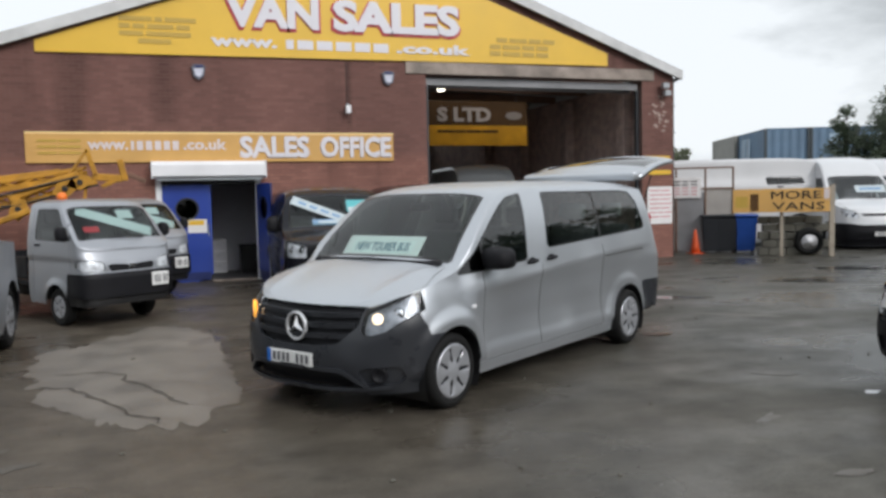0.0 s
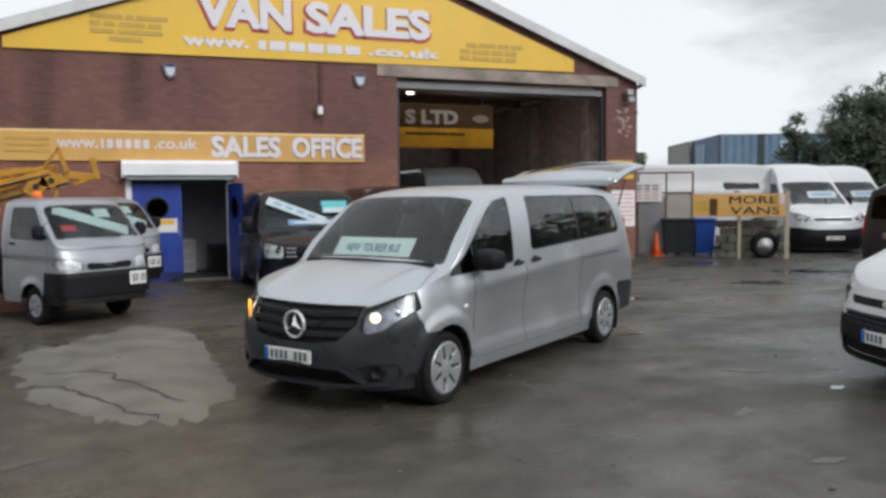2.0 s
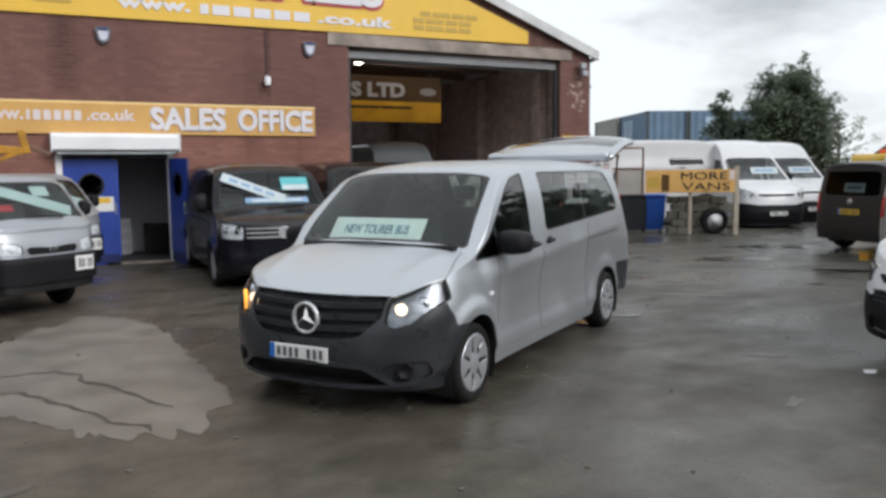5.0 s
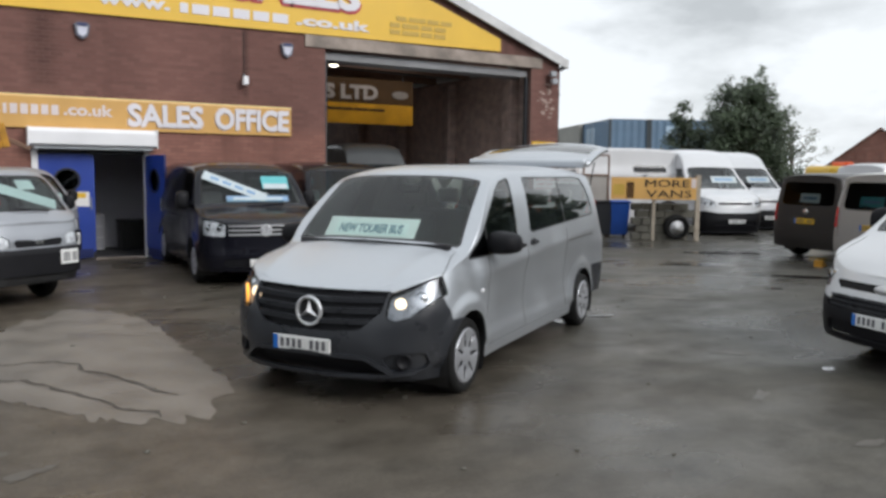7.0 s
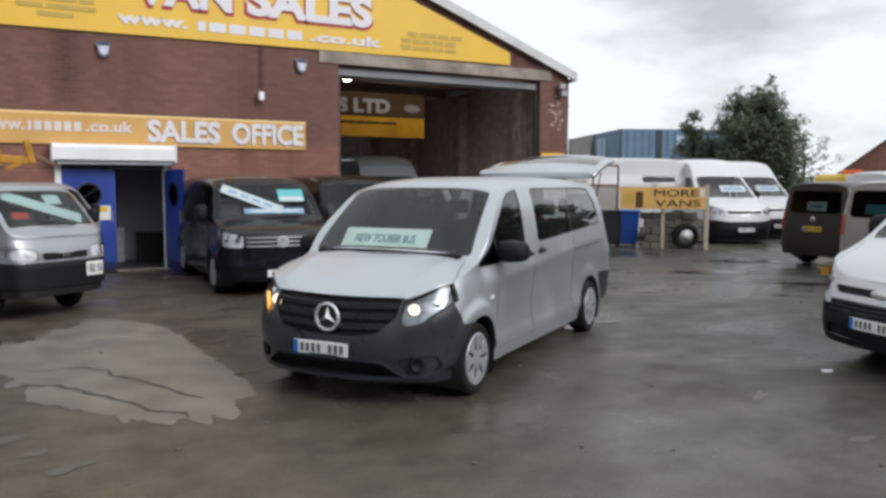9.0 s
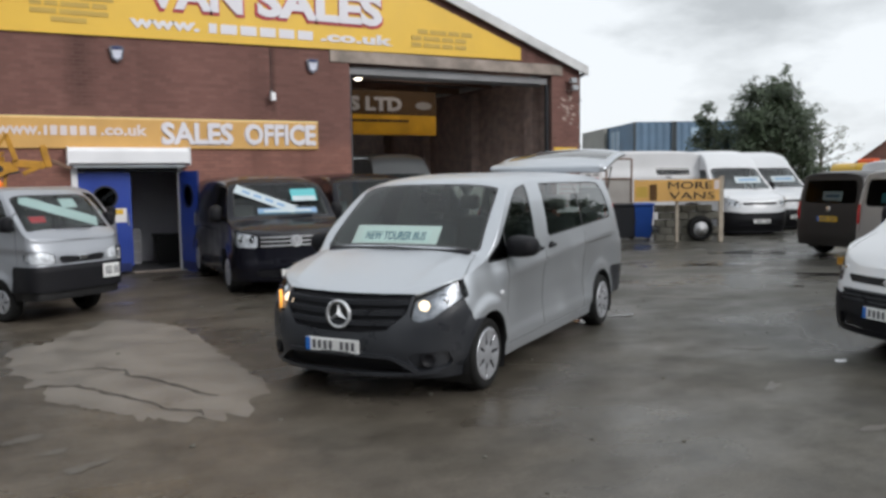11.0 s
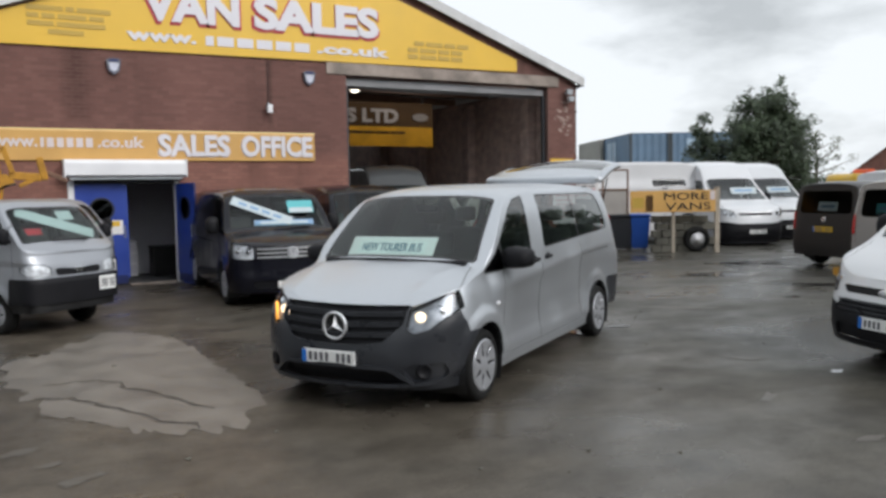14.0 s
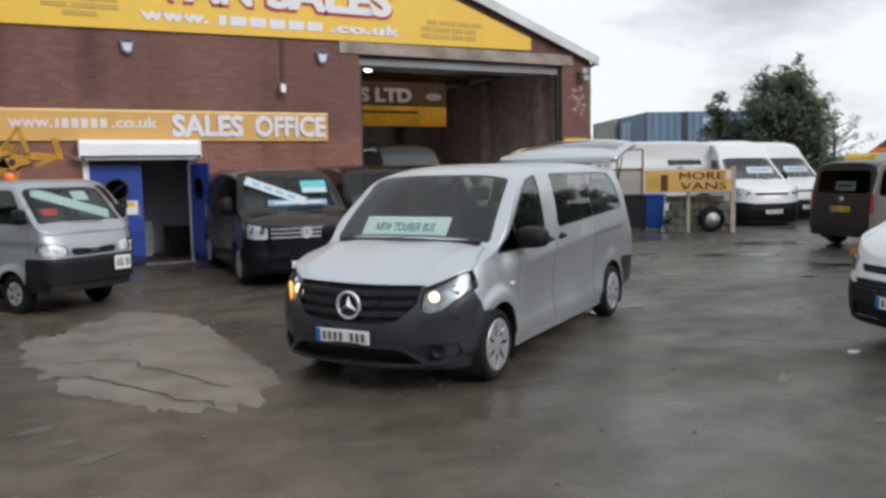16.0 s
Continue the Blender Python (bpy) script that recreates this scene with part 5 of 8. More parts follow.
# --- the silver nine-seat van ---
def silver_nine_seater():
    v = thing("silver_van", heading(3.032, 8.682, -0.839, -0.5445), "silver passenger van with dark bumpers and raised tailgate", "van")
    w, hub, arch, axles = 0.985, 0.315, 0.372, (1.65, -1.65)
    crease = table([(-2.6, 1.12), (-2.2, 1.105), (-1.12, 1.06), (0.4, 0.98), (1.2, 0.925), (1.9, 0.90)])

    def dent(x, z):
        """The flank is pressed in below its rising shoulder line, flares to the sill, and swells round the wheels."""
        d = crease(x) - z
        fade = step((1.42 - x) / 0.55) * step((x + 2.45) / 0.7)
        out = 0.064 * fade * (1 - math.exp(-max(d, 0) / 0.11)) * (1 - 0.75 * step((0.66 - z) / 0.36))
        out += 0.055 * step((z - 0.70) / 0.36) * step((x - 1.25) / 0.25)
        out -= 0.016 * step((0.48 - z) / 0.10) * step((1.35 - x) / 0.15) * step((x + 1.3) / 0.12)
        for a in axles:
            r = math.hypot(x - a, z - hub)
            out -= 0.032 * step((arch + 0.16 - r) / 0.12) * step((z - 0.28) / 0.1)
        return out

    bumper_top = table([(0, 0.874), (0.60, 0.884), (0.635, 0.88), (0.665, 0.70), (0.70, 0.725), (0.9, 0.85), (0.94, 0.835), (0.97, 0.76), (0.985, 0.72), (1.0, 0.66)])
    lamp_top = table([(0, 0.875), (0.5, 0.878), (0.7, 0.905), (0.9, 0.985), (1.0, 1.03)])

    def ridge(x, y):
        """Two folds that run down the bonnet from the windscreen's corners to the lamps."""
        if x < 1.5:
            return 0.0
        at = 0.70 - 0.16 * (x - 1.5)
        return 0.016 * step((x - 1.5) / 0.15) * step((2.36 - x) / 0.25) * (math.exp(-(((y - at) / 0.055) ** 2)) - 0.35 * math.exp(-(((y - at + 0.22) / 0.16) ** 2)))

    sh = Shell(dict(w=w, xf=2.47, xr=-2.56, rf=0.70, rr=0.20, nf=2.6, nr=4.0, dent=dent, guide=crease, ridge=ridge, crown=4, bottom=lambda x: 0.22 + 0.13 * step((-2.0 - x) / 0.06),
                    top=[(2.47, 0.82), (2.40, 0.845), (2.33, 0.872), (2.25, 0.915), (2.1, 0.99), (1.95, 1.045), (1.7, 1.125), (1.50, 1.175), (1.46, 1.195), (1.3, 1.345), (1.0, 1.60), (0.82, 1.735), (0.66, 1.795), (0.4, 1.83), (0.0, 1.85), (-1.2, 1.86), (-2.2, 1.84), (-2.5, 1.80), (-2.7, 1.76)],
                    drop=[(2.47, 0.005), (2.2, 0.02), (1.9, 0.05), (1.5, 0.07), (1.2, 0.06), (0.9, 0.06), (0.6, 0.07), (-2.3, 0.08), (-2.7, 0.06)],
                    side=[(0.15, 0.93), (0.32, 0.958), (0.55, 0.985), (0.78, 1.0), (0.92, 1.0), (0.97, 0.996), (1.035, 0.980), (1.12, 0.959), (1.28, 0.923), (1.45, 0.878), (1.6, 0.829), (1.73, 0.773), (1.86, 0.71)],
                    nose=[(0.15, 0.12), (0.25, 0.05), (0.33, 0.015), (0.45, 0.0), (0.6, 0.02), (0.8, 0.10), (0.95, 0.24), (1.1, 0.35)],
                    tail=[(0.2, 0.06), (0.5, 0.0), (1.0, 0.02), (1.3, 0.03), (1.8, 0.10)]), dx=0.05, rows=60, low=0.62, crown_rows=16, front=34)
    for a in axles:
        sh.carve("none", lambda x, y, z: arch - math.hypot(x - a, z - hub))
    sh.carve("none", lambda x, y, z: min(0.80 - y, 1.72 - z, -2.44 - x, z - 0.56))
    # nose
    sh.carve("bumper", lambda x, y, z: min(x - 1.69, bumper_top(y / w) - z))
    sh.carve("rear_bumper", lambda x, y, z: min(-2.06 - x, 0.69 - z))
    grille = outline([(-0.60, 0.93), (-0.585, 0.74), (-0.44, 0.605), (-0.2, 0.578), (0.2, 0.578), (0.44, 0.605), (0.585, 0.74), (0.60, 0.93)], 0.03)
    sh.carve("grille", lambda x, y, z: min(grille(y, z), x - 2.0), ("bumper",))
    lamp = outline([(0.615, 0.855), (0.62, 0.70), (0.68, 0.672), (0.78, 0.70), (0.94, 0.85), (0.963, 0.985), (0.93, 1.0), (0.80, 0.945)], 0.02)
    sh.carve("lamp_seal", lambda x, y, z: min(lamp(y, z) + 0.006, x - 1.95), ("body", "bumper"))
    sh.carve("headlamp", lambda x, y, z: min(lamp(y, z), x - 1.97), ("lamp_seal",))
    intake = outline([(-0.60, 0.255), (-0.63, 0.285), (-0.47, 0.405), (0.47, 0.405), (0.63, 0.285), (0.60, 0.255)], 0.02)
    sh.carve("intake", lambda x, y, z: min(intake(y, z), x - 1.9), ("bumper",))
    pocket = outline([(0.655, 0.30), (0.60, 0.395), (0.66, 0.43), (0.86, 0.44), (0.885, 0.35), (0.84, 0.30)], 0.03)
    sh.carve("fog_pocket", lambda x, y, z: min(pocket(y, z), x - 1.9), ("bumper",))
    # panes
    screen = outline([(1.462, -0.81), (1.462, 0.81), (0.815, 0.715), (0.805, 0.68), (0.805, -0.68), (0.815, -0.715)], 0.012)
    sh.carve("screen_border", lambda x, y, z: min(screen(x, y), z - 1.1))
    sh.carve("windscreen", lambda x, y, z: screen(x, y) - 0.024, ("screen_border",))
    front = outline([(0.46, 1.115), (1.50, 1.065), (1.475, 1.095), (0.98, 1.46), (0.76, 1.61), (0.58, 1.695), (0.31, 1.735)], 0.018)
    side = outline([(0.085, 1.20), (-2.15, 1.285), (-2.20, 1.34), (-2.15, 1.60), (-2.05, 1.72), (-1.8, 1.737), (-0.06, 1.737)], 0.03)
    for name, phi in (("front", front), ("side", side)):
        sh.carve(name + "_seal", lambda x, y, z: min(phi(x, z), y - 0.5))
        sh.carve(name + "_glass", lambda x, y, z: phi(x, z) - 0.014, (name + "_seal",))
    sh.carve("quarter_glass", lambda x, y, z: x - 1.15 + 0.03 * (z - 1.1), ("front_glass",))
    sh.strip("front_seal", lambda x, y, z: x - 1.15, 0.016, among=("front_glass", "quarter_glass"))
    sh.carve("rear_glass", lambda x, y, z: -1.05 - 0.12 * (z - 1.2) - x, ("side_glass",))
    sh.strip("side_seal", lambda x, y, z: x + 1.05 + 0.12 * (z - 1.2), 0.014, among=("side_glass", "rear_glass"))
    # panel lines
    def edge(x, y):
        return (0.80 + 0.10 * step((x - 1.5) / 0.5)) - y

    sh.carve("bonnet", lambda x, y, z: min(edge(x, y), x - 1.49, z - lamp_top(y / w) + 0.012))
    sh.carve("gap", lambda x, y, z: min(0.008 - min(edge(x, y), x - 1.49, z - lamp_top(y / w) + 0.012), max(y - 0.64, 1.6 - x)), ("bonnet",))
    for at, zt in ((1.205, 1.09), (0.235, 1.10), (-1.05, 1.19)):
        sh.strip("gap", lambda x, y, z: x - at + 0.18 * max(z - 1.1, 0), 0.0035, lambda x, y, z: min(zt - z, z - 0.31))
    sh.strip("gap", lambda x, y, z: z - 0.315, 0.004, lambda x, y, z: min(1.21 - x, x + 1.06, y - 0.5))
    sh.strip("gap", lambda x, y, z: z - 1.02 + 0.02 * x, 0.006, lambda x, y, z: min(-1.07 - x, x + 2.1, y - 0.5))
    sh.carve("sill", lambda x, y, z: min(0.312 - z, 1.5 - x, x + 1.5))
    for sgn in (1, -1):
        sh.panel("sill", ("sill",), M_SILVER, v, mirrored=False, only=sgn, thick=0.02, shift=0.006)
    sh.panel("body", ("body",), [M_SILVER, M_LINING], v, thick=0.022)
    sh.panel("bonnet", ("bonnet",), M_SILVER, v, "silver bonnet with two folds", thick=0.015)
    sh.panel("bumper", ("bumper",), M_PLASTIC, v, "dark grey plastic front bumper", thick=0.03, shift=0.008)
    sh.panel("lower_intake", ("intake",), M_BLKPL, v, thick=0.01, shift=-0.05)
    gr = sh.panel("grille", ("grille",), M_BLKPL, v, "black slatted grille", thick=0.01, shift=-0.035)
    sh.panel("rear_bumper", ("rear_bumper",), M_PLASTIC, v, thick=0.02, shift=0.008)
    sh.panel("screen_border", ("screen_border",), M_BLACK, v, shift=-0.003)
    sh.panel("windscreen", ("windscreen",), M_GLASS, v, "clear windscreen", shift=-0.003)
    for sgn in (1, -1):
        one = dict(mirrored=False, only=sgn)
        sh.panel("panel_gap", ("gap",), M_GAP, v, "dark panel gap", shift=-0.006, split=True, **one)
        sh.panel("window_seal", ("front_seal", "side_seal"), M_BLACK, v, shift=-0.002, **one)
        sh.panel("quarter_window", ("quarter_glass",), M_PRIVACY, v, shift=-0.005, **one)
        sh.panel("front_side_window", ("front_glass",), M_TINT, v, shift=-0.005, **one)
        sh.panel("sliding_door_window", ("side_glass",), M_TINT, v, shift=-0.005, **one)
        sh.panel("rear_side_window", ("rear_glass",), M_TINT, v, shift=-0.005, **one)
        sh.panel("lamp_seal", ("lamp_seal",), M_BLKPL, v, shift=-0.004, **one)
        sh.panel("fog_pocket", ("fog_pocket",), M_PLASTIC, v, thick=0.01, shift=-0.018, **one)
        hl = sh.panel("headlamp", ("headlamp",), M_LENS, v, "clear headlamp", shift=0.002, **one)
        sh.panel("reflector", ("headlamp",), M_LAMPSILVER, hl, shift=-0.05, **one)
        part("bulb", lathe([(0.001, 0.0), (0.034, 0.002), (0.046, 0.02), (0.044, 0.04)], 18, m=pose(2.235, 0.68 * sgn, 0.785) @ Matrix.Rotation(math.pi / 2 + 0.25 * sgn, 4, "Z")), M_BULB, hl, "lit warm headlamp bulb", smooth=True)
        part("dim_bulb", lathe([(0.001, 0.0), (0.022, 0.002), (0.03, 0.02), (0.028, 0.04)], 18, m=pose(2.24, 0.655 * sgn, 0.725) @ Matrix.Rotation(math.pi / 2 + 0.25 * sgn, 4, "Z")), M_AMBERDIM, hl, smooth=True)
        part("projector", lathe([(0.001, 0.0), (0.045, 0.006), (0.055, 0.03), (0.05, 0.05)], 20, m=pose(2.12, 0.79 * sgn, 0.82) @ Matrix.Rotation(math.pi / 2 + 0.25 * sgn, 4, "Z")), M_CHROME, hl, smooth=True)
        fx = sh.x_front(0.745, 0.372)
        part("fog_lamp", lathe([(0.001, 0.004), (0.04, 0.002), (0.045, -0.006), (0.062, -0.006), (0.068, 0.03)], 24, m=pose(fx + 0.002, 0.745 * sgn, 0.372) @ Matrix.Rotation(math.pi / 2 + 0.62 * sgn, 4, "Z")), M_BLKPL, v, smooth=True)
        mirror(v, 1.10, 1.075 * sgn, 1.185, M_BLKPL, (0.19, 0.28, 0.19))
        for x, z in ((0.40, 1.10), (0.045, 1.11)):
            y = sh.y_at(x, z)
            dish = part("handle_dish", lathe([(0.001, 0.0), (0.045, 0.001), (0.055, 0.004)], 20, m=pose(x, (y + 0.002) * sgn, z) @ Matrix.Diagonal((1.25, sgn, 0.72, 1))), M_BLKPL, v, smooth=True)
            part("door_handle", beam((x + 0.09, (y + 0.018) * sgn, z - 0.004), (x - 0.09, (y + 0.018) * sgn, z + 0.004), 0.03, 0.032, bevel=0.012), M_BLKPL, dish, "black door handle")
        y = sh.y_at(1.36, 0.805)
        part("side_repeater", box((1.33, y * sgn - 0.006, 0.79), (1.39, y * sgn + 0.008, 0.82), 0.004), M_WPVC, v)
        for x in axles:
            arch_liner(v, x, 0.80 * sgn, hub, arch - 0.002, 0.34)
            wheel(v, x, 0.872 * sgn, 0.308, 0.20, 7, rim=0.725, z=0.318 if x > 0 else 0.312)
        part("tail_lamp", box((-2.52, 0.80 * sgn - 0.06, 1.0), (-2.46, 0.80 * sgn + 0.06, 1.45), 0.02), M_REDLENS, v)
    part("amber_marker", lathe([(0.001, 0), (0.05, 0.0), (0.05, 0.02), (0.001, 0.03)], 16, m=pose(2.232, -0.765, 0.77) @ Matrix.Rotation(math.pi / 2 - 0.9, 4, "Z") @ Matrix.Diagonal((0.6, 1, 1.6, 1))), M_AMBERLENS, v, "lit amber indicator")
    for k in range(3):
        z = 0.665 + 0.078 * k
        half = (0.50, 0.555, 0.575)[k]
        part("grille_bar", sweep([(sh.x_front(y, z - 0.015 * (1 - (y / half) ** 2)) - 0.012, y, z - 0.015 * (1 - (y / half) ** 2)) for y in np.linspace(-half, half, 17)], 0.034, 0.038), M_PLASTIC, gr, smooth=False)
    bx = sh.x_front(0, 0.715) + 0.02
    st = part("star_badge", lathe([(0.095, -0.012), (0.106, -0.02), (0.117, -0.012), (0.117, 0.012), (0.095, 0.012), (0.095, -0.012)], 40, m=pose(bx, 0, 0.715, 0, 9, 90) @ Matrix.Rotation(math.pi, 4, "Z")), M_SATIN, v, "round chrome badge", smooth=True)
    part("badge_back", lathe([(0.001, 0.0), (0.10, 0.0), (0.10, 0.01), (0.001, 0.01)], 28, m=pose(bx - 0.014, 0, 0.715, 0, 0, 90)), M_BLACK, st)
    bm = bmesh.new()
    for k in range(3):
        a = math.pi / 2 + k * 2 * math.pi / 3
        tip = Vector((bx - 0.006, 0.104 * math.cos(a), 0.715 + 0.104 * math.sin(a)))
        l_, r_ = (Vector((bx - 0.006, 0.024 * math.cos(a + d), 0.715 + 0.024 * math.sin(a + d))) for d in (1.047, -1.047))
        mid_ = bm.verts.new((bx + 0.028, 0, 0.715))
        v1, v2, v3 = bm.verts.new(tip), bm.verts.new(l_), bm.verts.new(r_)
        bm.faces.new((mid_, v1, v2))
        bm.faces.new((mid_, v3, v1))
    bmesh.ops.remove_doubles(bm, verts=bm.verts, dist=1e-5)
    bmesh.ops.recalc_face_normals(bm, faces=bm.faces)
    part("badge_spokes", bm, M_SATIN, st)
    lip = table([(0.0, 0.41), (0.46, 0.405), (0.60, 0.325), (0.66, 0.28)])
    part("bumper_lip", sweep([(sh.x_front(y, lip(abs(y))) + 0.004, y, lip(abs(y))) for y in np.linspace(-0.66, 0.66, 31)], 0.05, 0.032), M_PLASTIC, v, "dark grey lip round the lower intake")
    part("bumper_blade", sweep([(sh.x_front(y, 0.25) + 0.012, y, 0.25 + 0.03 * (abs(y) / 0.8) ** 3) for y in np.linspace(-0.80, 0.80, 31)], 0.05, 0.026), M_PLASTIC, v)
    part("undertray", box((1.0, -0.58, 0.19), (2.22, 0.58, 0.24), 0.02), M_BLACK, v)
    number_plate(v, pose(2.495, -0.03, 0.468, 0, 0, 90))
    wiper(v, (1.50, 0.62, 1.165), (1.53, -0.05, 1.185))
    wiper(v, (1.53, -0.05, 1.185), (1.49, -0.66, 1.17))
    part("cowl", box((1.40, -0.74, 1.10), (1.53, 0.74, 1.178), 0.02), M_BLKPL, v)
    part("dashboard", box((0.85, -0.80, 0.85), (1.38, 0.80, 1.12), 0.06, seg=2), M_BLKPL, v, smooth=True)
    part("floor_pan", box((-2.5, -0.86, 0.30), (1.3, 0.86, 0.40), 0.01), M_LINING, v)
    part("steering_wheel", lathe([(0.165, -0.012), (0.19, -0.012), (0.19, 0.012), (0.165, 0.012), (0.165, -0.012)], 26, m=pose(0.72, -0.42, 1.12, 0, 25, 90)), M_BLKPL, v, smooth=True)
    for y in (-0.45, 0.45):
        seat(v, 0.25, y, 0.62)
    for x in (-0.75, -1.65):
        for y in (-0.55, 0.0, 0.55):
            seat(v, x, y, 0.62, 0.5, True)
    part("rear_view_mirror", box((0.82, -0.12, 1.58), (0.86, 0.12, 1.66), 0.015), M_BLKPL, v)
    # tailgate, open
    tg = new("tailgate")
    tg.parent, tg.matrix_basis = v, pose(-2.36, 0, 1.87, 0, 10.5, 0)

    def gate_point(i, j):
        p, c = i / 14, -1 + j / 8
        return (-1.30 * p * (1 - 0.09 * c**6) + 0.02, c * 0.80 * (1 - 0.07 * p**3), 0.035 + 0.06 * (1 - c * c) + 0.05 * math.sin(math.pi * p))

    for name, mat, glazed, thick in (("gate_panel", M_SILVER, False, 0.05), ("gate_window", M_PRIVACY, True, 0.0)):
        bm = bmesh.new()
        for i in range(14):
            for j in range(16):
                if (4 <= i < 10 and 1 <= j < 15) == glazed:
                    bm.faces.new([bm.verts.new(gate_point(*k)) for k in ((i, j), (i, j + 1), (i + 1, j + 1), (i + 1, j))])
        bmesh.ops.remove_doubles(bm, verts=bm.verts, dist=0.0005)
        bmesh.ops.recalc_face_normals(bm, faces=bm.faces)
        if sum(f.normal.z for f in bm.faces) < 0:
            bmesh.ops.reverse_faces(bm, faces=bm.faces)
        ob = part(name, bm, mat, tg, smooth=True)
        if thick:
            mod = ob.modifiers.new("shell", "SOLIDIFY")
            mod.thickness, mod.offset = thick, -1
    part("gate_handle", box((-1.2, -0.25, -0.06), (-1.12, 0.25, -0.03), 0.01), M_BLKPL, tg)
    part("spoiler", box((-0.10, -0.78, -0.01), (0.12, 0.78, 0.095), 0.035, seg=3), M_SILVER, tg, smooth=True)
    for sgn in (1, -1):
        part("gas_strut", tube((-2.42, 0.77 * sgn, 1.45), (-2.75, 0.76 * sgn, 1.92), 0.009), M_BLKPL, v)
    card = thing("window_card", v.matrix_basis @ pose(1.20, -0.24, 1.16, 0, -40, 0), "pale blue sales card behind the windscreen", "card")
    part("card_sheet", box((-0.004, -0.47, 0.0), (0.0, 0.47, 0.25), 0.001), M_CARD, card)
    part("card_panel", box((0.001, -0.38, 0.055), (0.003, 0.38, 0.195)), material("paler_card_panel", (0.84, 0.90, 0.92), 0.5), card)
    letters("card_words", "NEW TOURER BUS", 0.66, 0.10, material("blue_grey_print", (0.10, 0.20, 0.28), 0.5), card, pose(0.0035, -0.33, 0.075, 0, 0, 90), 0.002, 0.022)
    return v


silver_nine_seater()


def make_van(name, label, m, paint, H, L, width, fo, wb_len, hood, cowl, header, bands, glass, wheel_r=0.33, group="", bumper=M_BLKPL, lower=0.62, lamp=(0.70, 0.92), lamp_f=0.60, grille=None, rake=0.12, belt=1.12, wtop=None, rear_glass=False, tail_lamps=False, plate="front", rear_plate=None, seats=True, cap=M_CAP, spokes=7, crown=4, mirrors=True, windscreen=M_GLASS, category="van", cap_z=None, band=True, plate_z=0.50, sill=0.24):
    """A van lofted from a few sizes: hood = (front z, height at the cowl), cowl and header = x of the windscreen's foot and head,
    bands = glazed stretches of the side as (x from, x to)."""
    v = thing(name, m, label, category, group)
    w, xf = width / 2, wb_len / 2 + fo
    xr = xf - L
    wtop = wtop or H - 0.17
    hb, hz = hood
    hub, arch, axles = wheel_r, wheel_r + 0.06, (wb_len / 2, -wb_len / 2)
    line = belt - 0.13

    def dent(x, z):
        d = line - z
        out = 0.028 * step((xf - 0.9 - x) / 0.4) * step((x - xr - 0.2) / 0.4) * step(d / 0.08) * math.exp(-max(d - 0.08, 0) / 0.22)
        for a in axles:
            out -= 0.022 * step((arch + 0.14 - math.hypot(x - a, z - hub)) / 0.1) * step((z - 0.28) / 0.1)
        return out

    head_z = cap_z or H - 0.12
    top = [(xf, hb - 0.04), (xf - 0.12, hb + 0.02), (xf - 0.3, hb + 0.4 * (hz - hb)), (cowl + 0.03, hz - 0.01), (cowl - 0.02, hz + 0.02), (header + 0.02, head_z - 0.02)]
    if cap_z:
        top += [(header - 0.10, cap_z + 0.25 * (H - cap_z)), (header - 0.35, cap_z + 0.72 * (H - cap_z)), (header - 0.7, H - 0.03)]
    else:
        top += [(header - 0.15, H - 0.065), (header - 0.5, H - 0.02)]
    top += [(min(0, header - 0.9), H), (xr + 0.5, H), (xr + 0.1, H - 0.05), (xr, H - 0.09)]
    sh = Shell(dict(w=w, xf=xf, xr=xr, rf=0.55, rr=0.16, nf=2.6, nr=4.5, dent=dent, guide=lambda x: line, crown=crown, bottom=lambda x: sill, top=top,
                    drop=[(xf, 0.005), (xf - 0.4, 0.04), (cowl, 0.06), (header, 0.06), (xr, 0.09)],
                    side=[(0.15, 0.95), (0.4, 0.985), (0.7, 1.0), (belt - 0.1, 0.99), (belt, 0.975), (wtop, 0.84), (max(H, wtop + 0.1), 0.76)],
                    nose=[(0.15, 0.10), (0.3, 0.02), (0.45, 0.0), (0.6, 0.02), (0.9, rake * 0.7), (1.15, rake * 1.6)],
                    tail=[(0.2, 0.05), (0.5, 0.0), (1.0, 0.02), (1.3, 0.06), (max(H, 1.5), 0.14)]), dx=0.10, rows=36, crown_rows=10, front=20)
    for a in axles:
        sh.carve("none", lambda x, y, z: arch - math.hypot(x - a, z - hub))
    sh.carve("bumper", lambda x, y, z: min(x - wb_len / 2 - 0.1, lower + 0.05 * step((y / w - 0.5) / 0.4) - z))
    sh.carve("rear_bumper", lambda x, y, z: min(xr + 0.45 - x, lower - z))
    ends = xf - 0.62
    li, lo = lamp_f * w, 0.955 * w
    eye = outline([(li + 0.01, lamp[0] + 0.02), (li + 0.14, lamp[0]), (lo, lamp[0] + 0.10), (lo + 0.005, hb + 0.11), (lo - 0.06, hb + 0.10), (li + 0.03, hb - 0.02)], 0.025)
    if grille == "chrome":
        eye = outline([(li + 0.01, lamp[0] + 0.005), (lo, lamp[0] + 0.02), (lo, hb + 0.045), (li + 0.01, hb - 0.025)], 0.03)
    sh.carve("headlamp", lambda x, y, z: min(eye(y, z), x - ends), ("body", "bumper"))
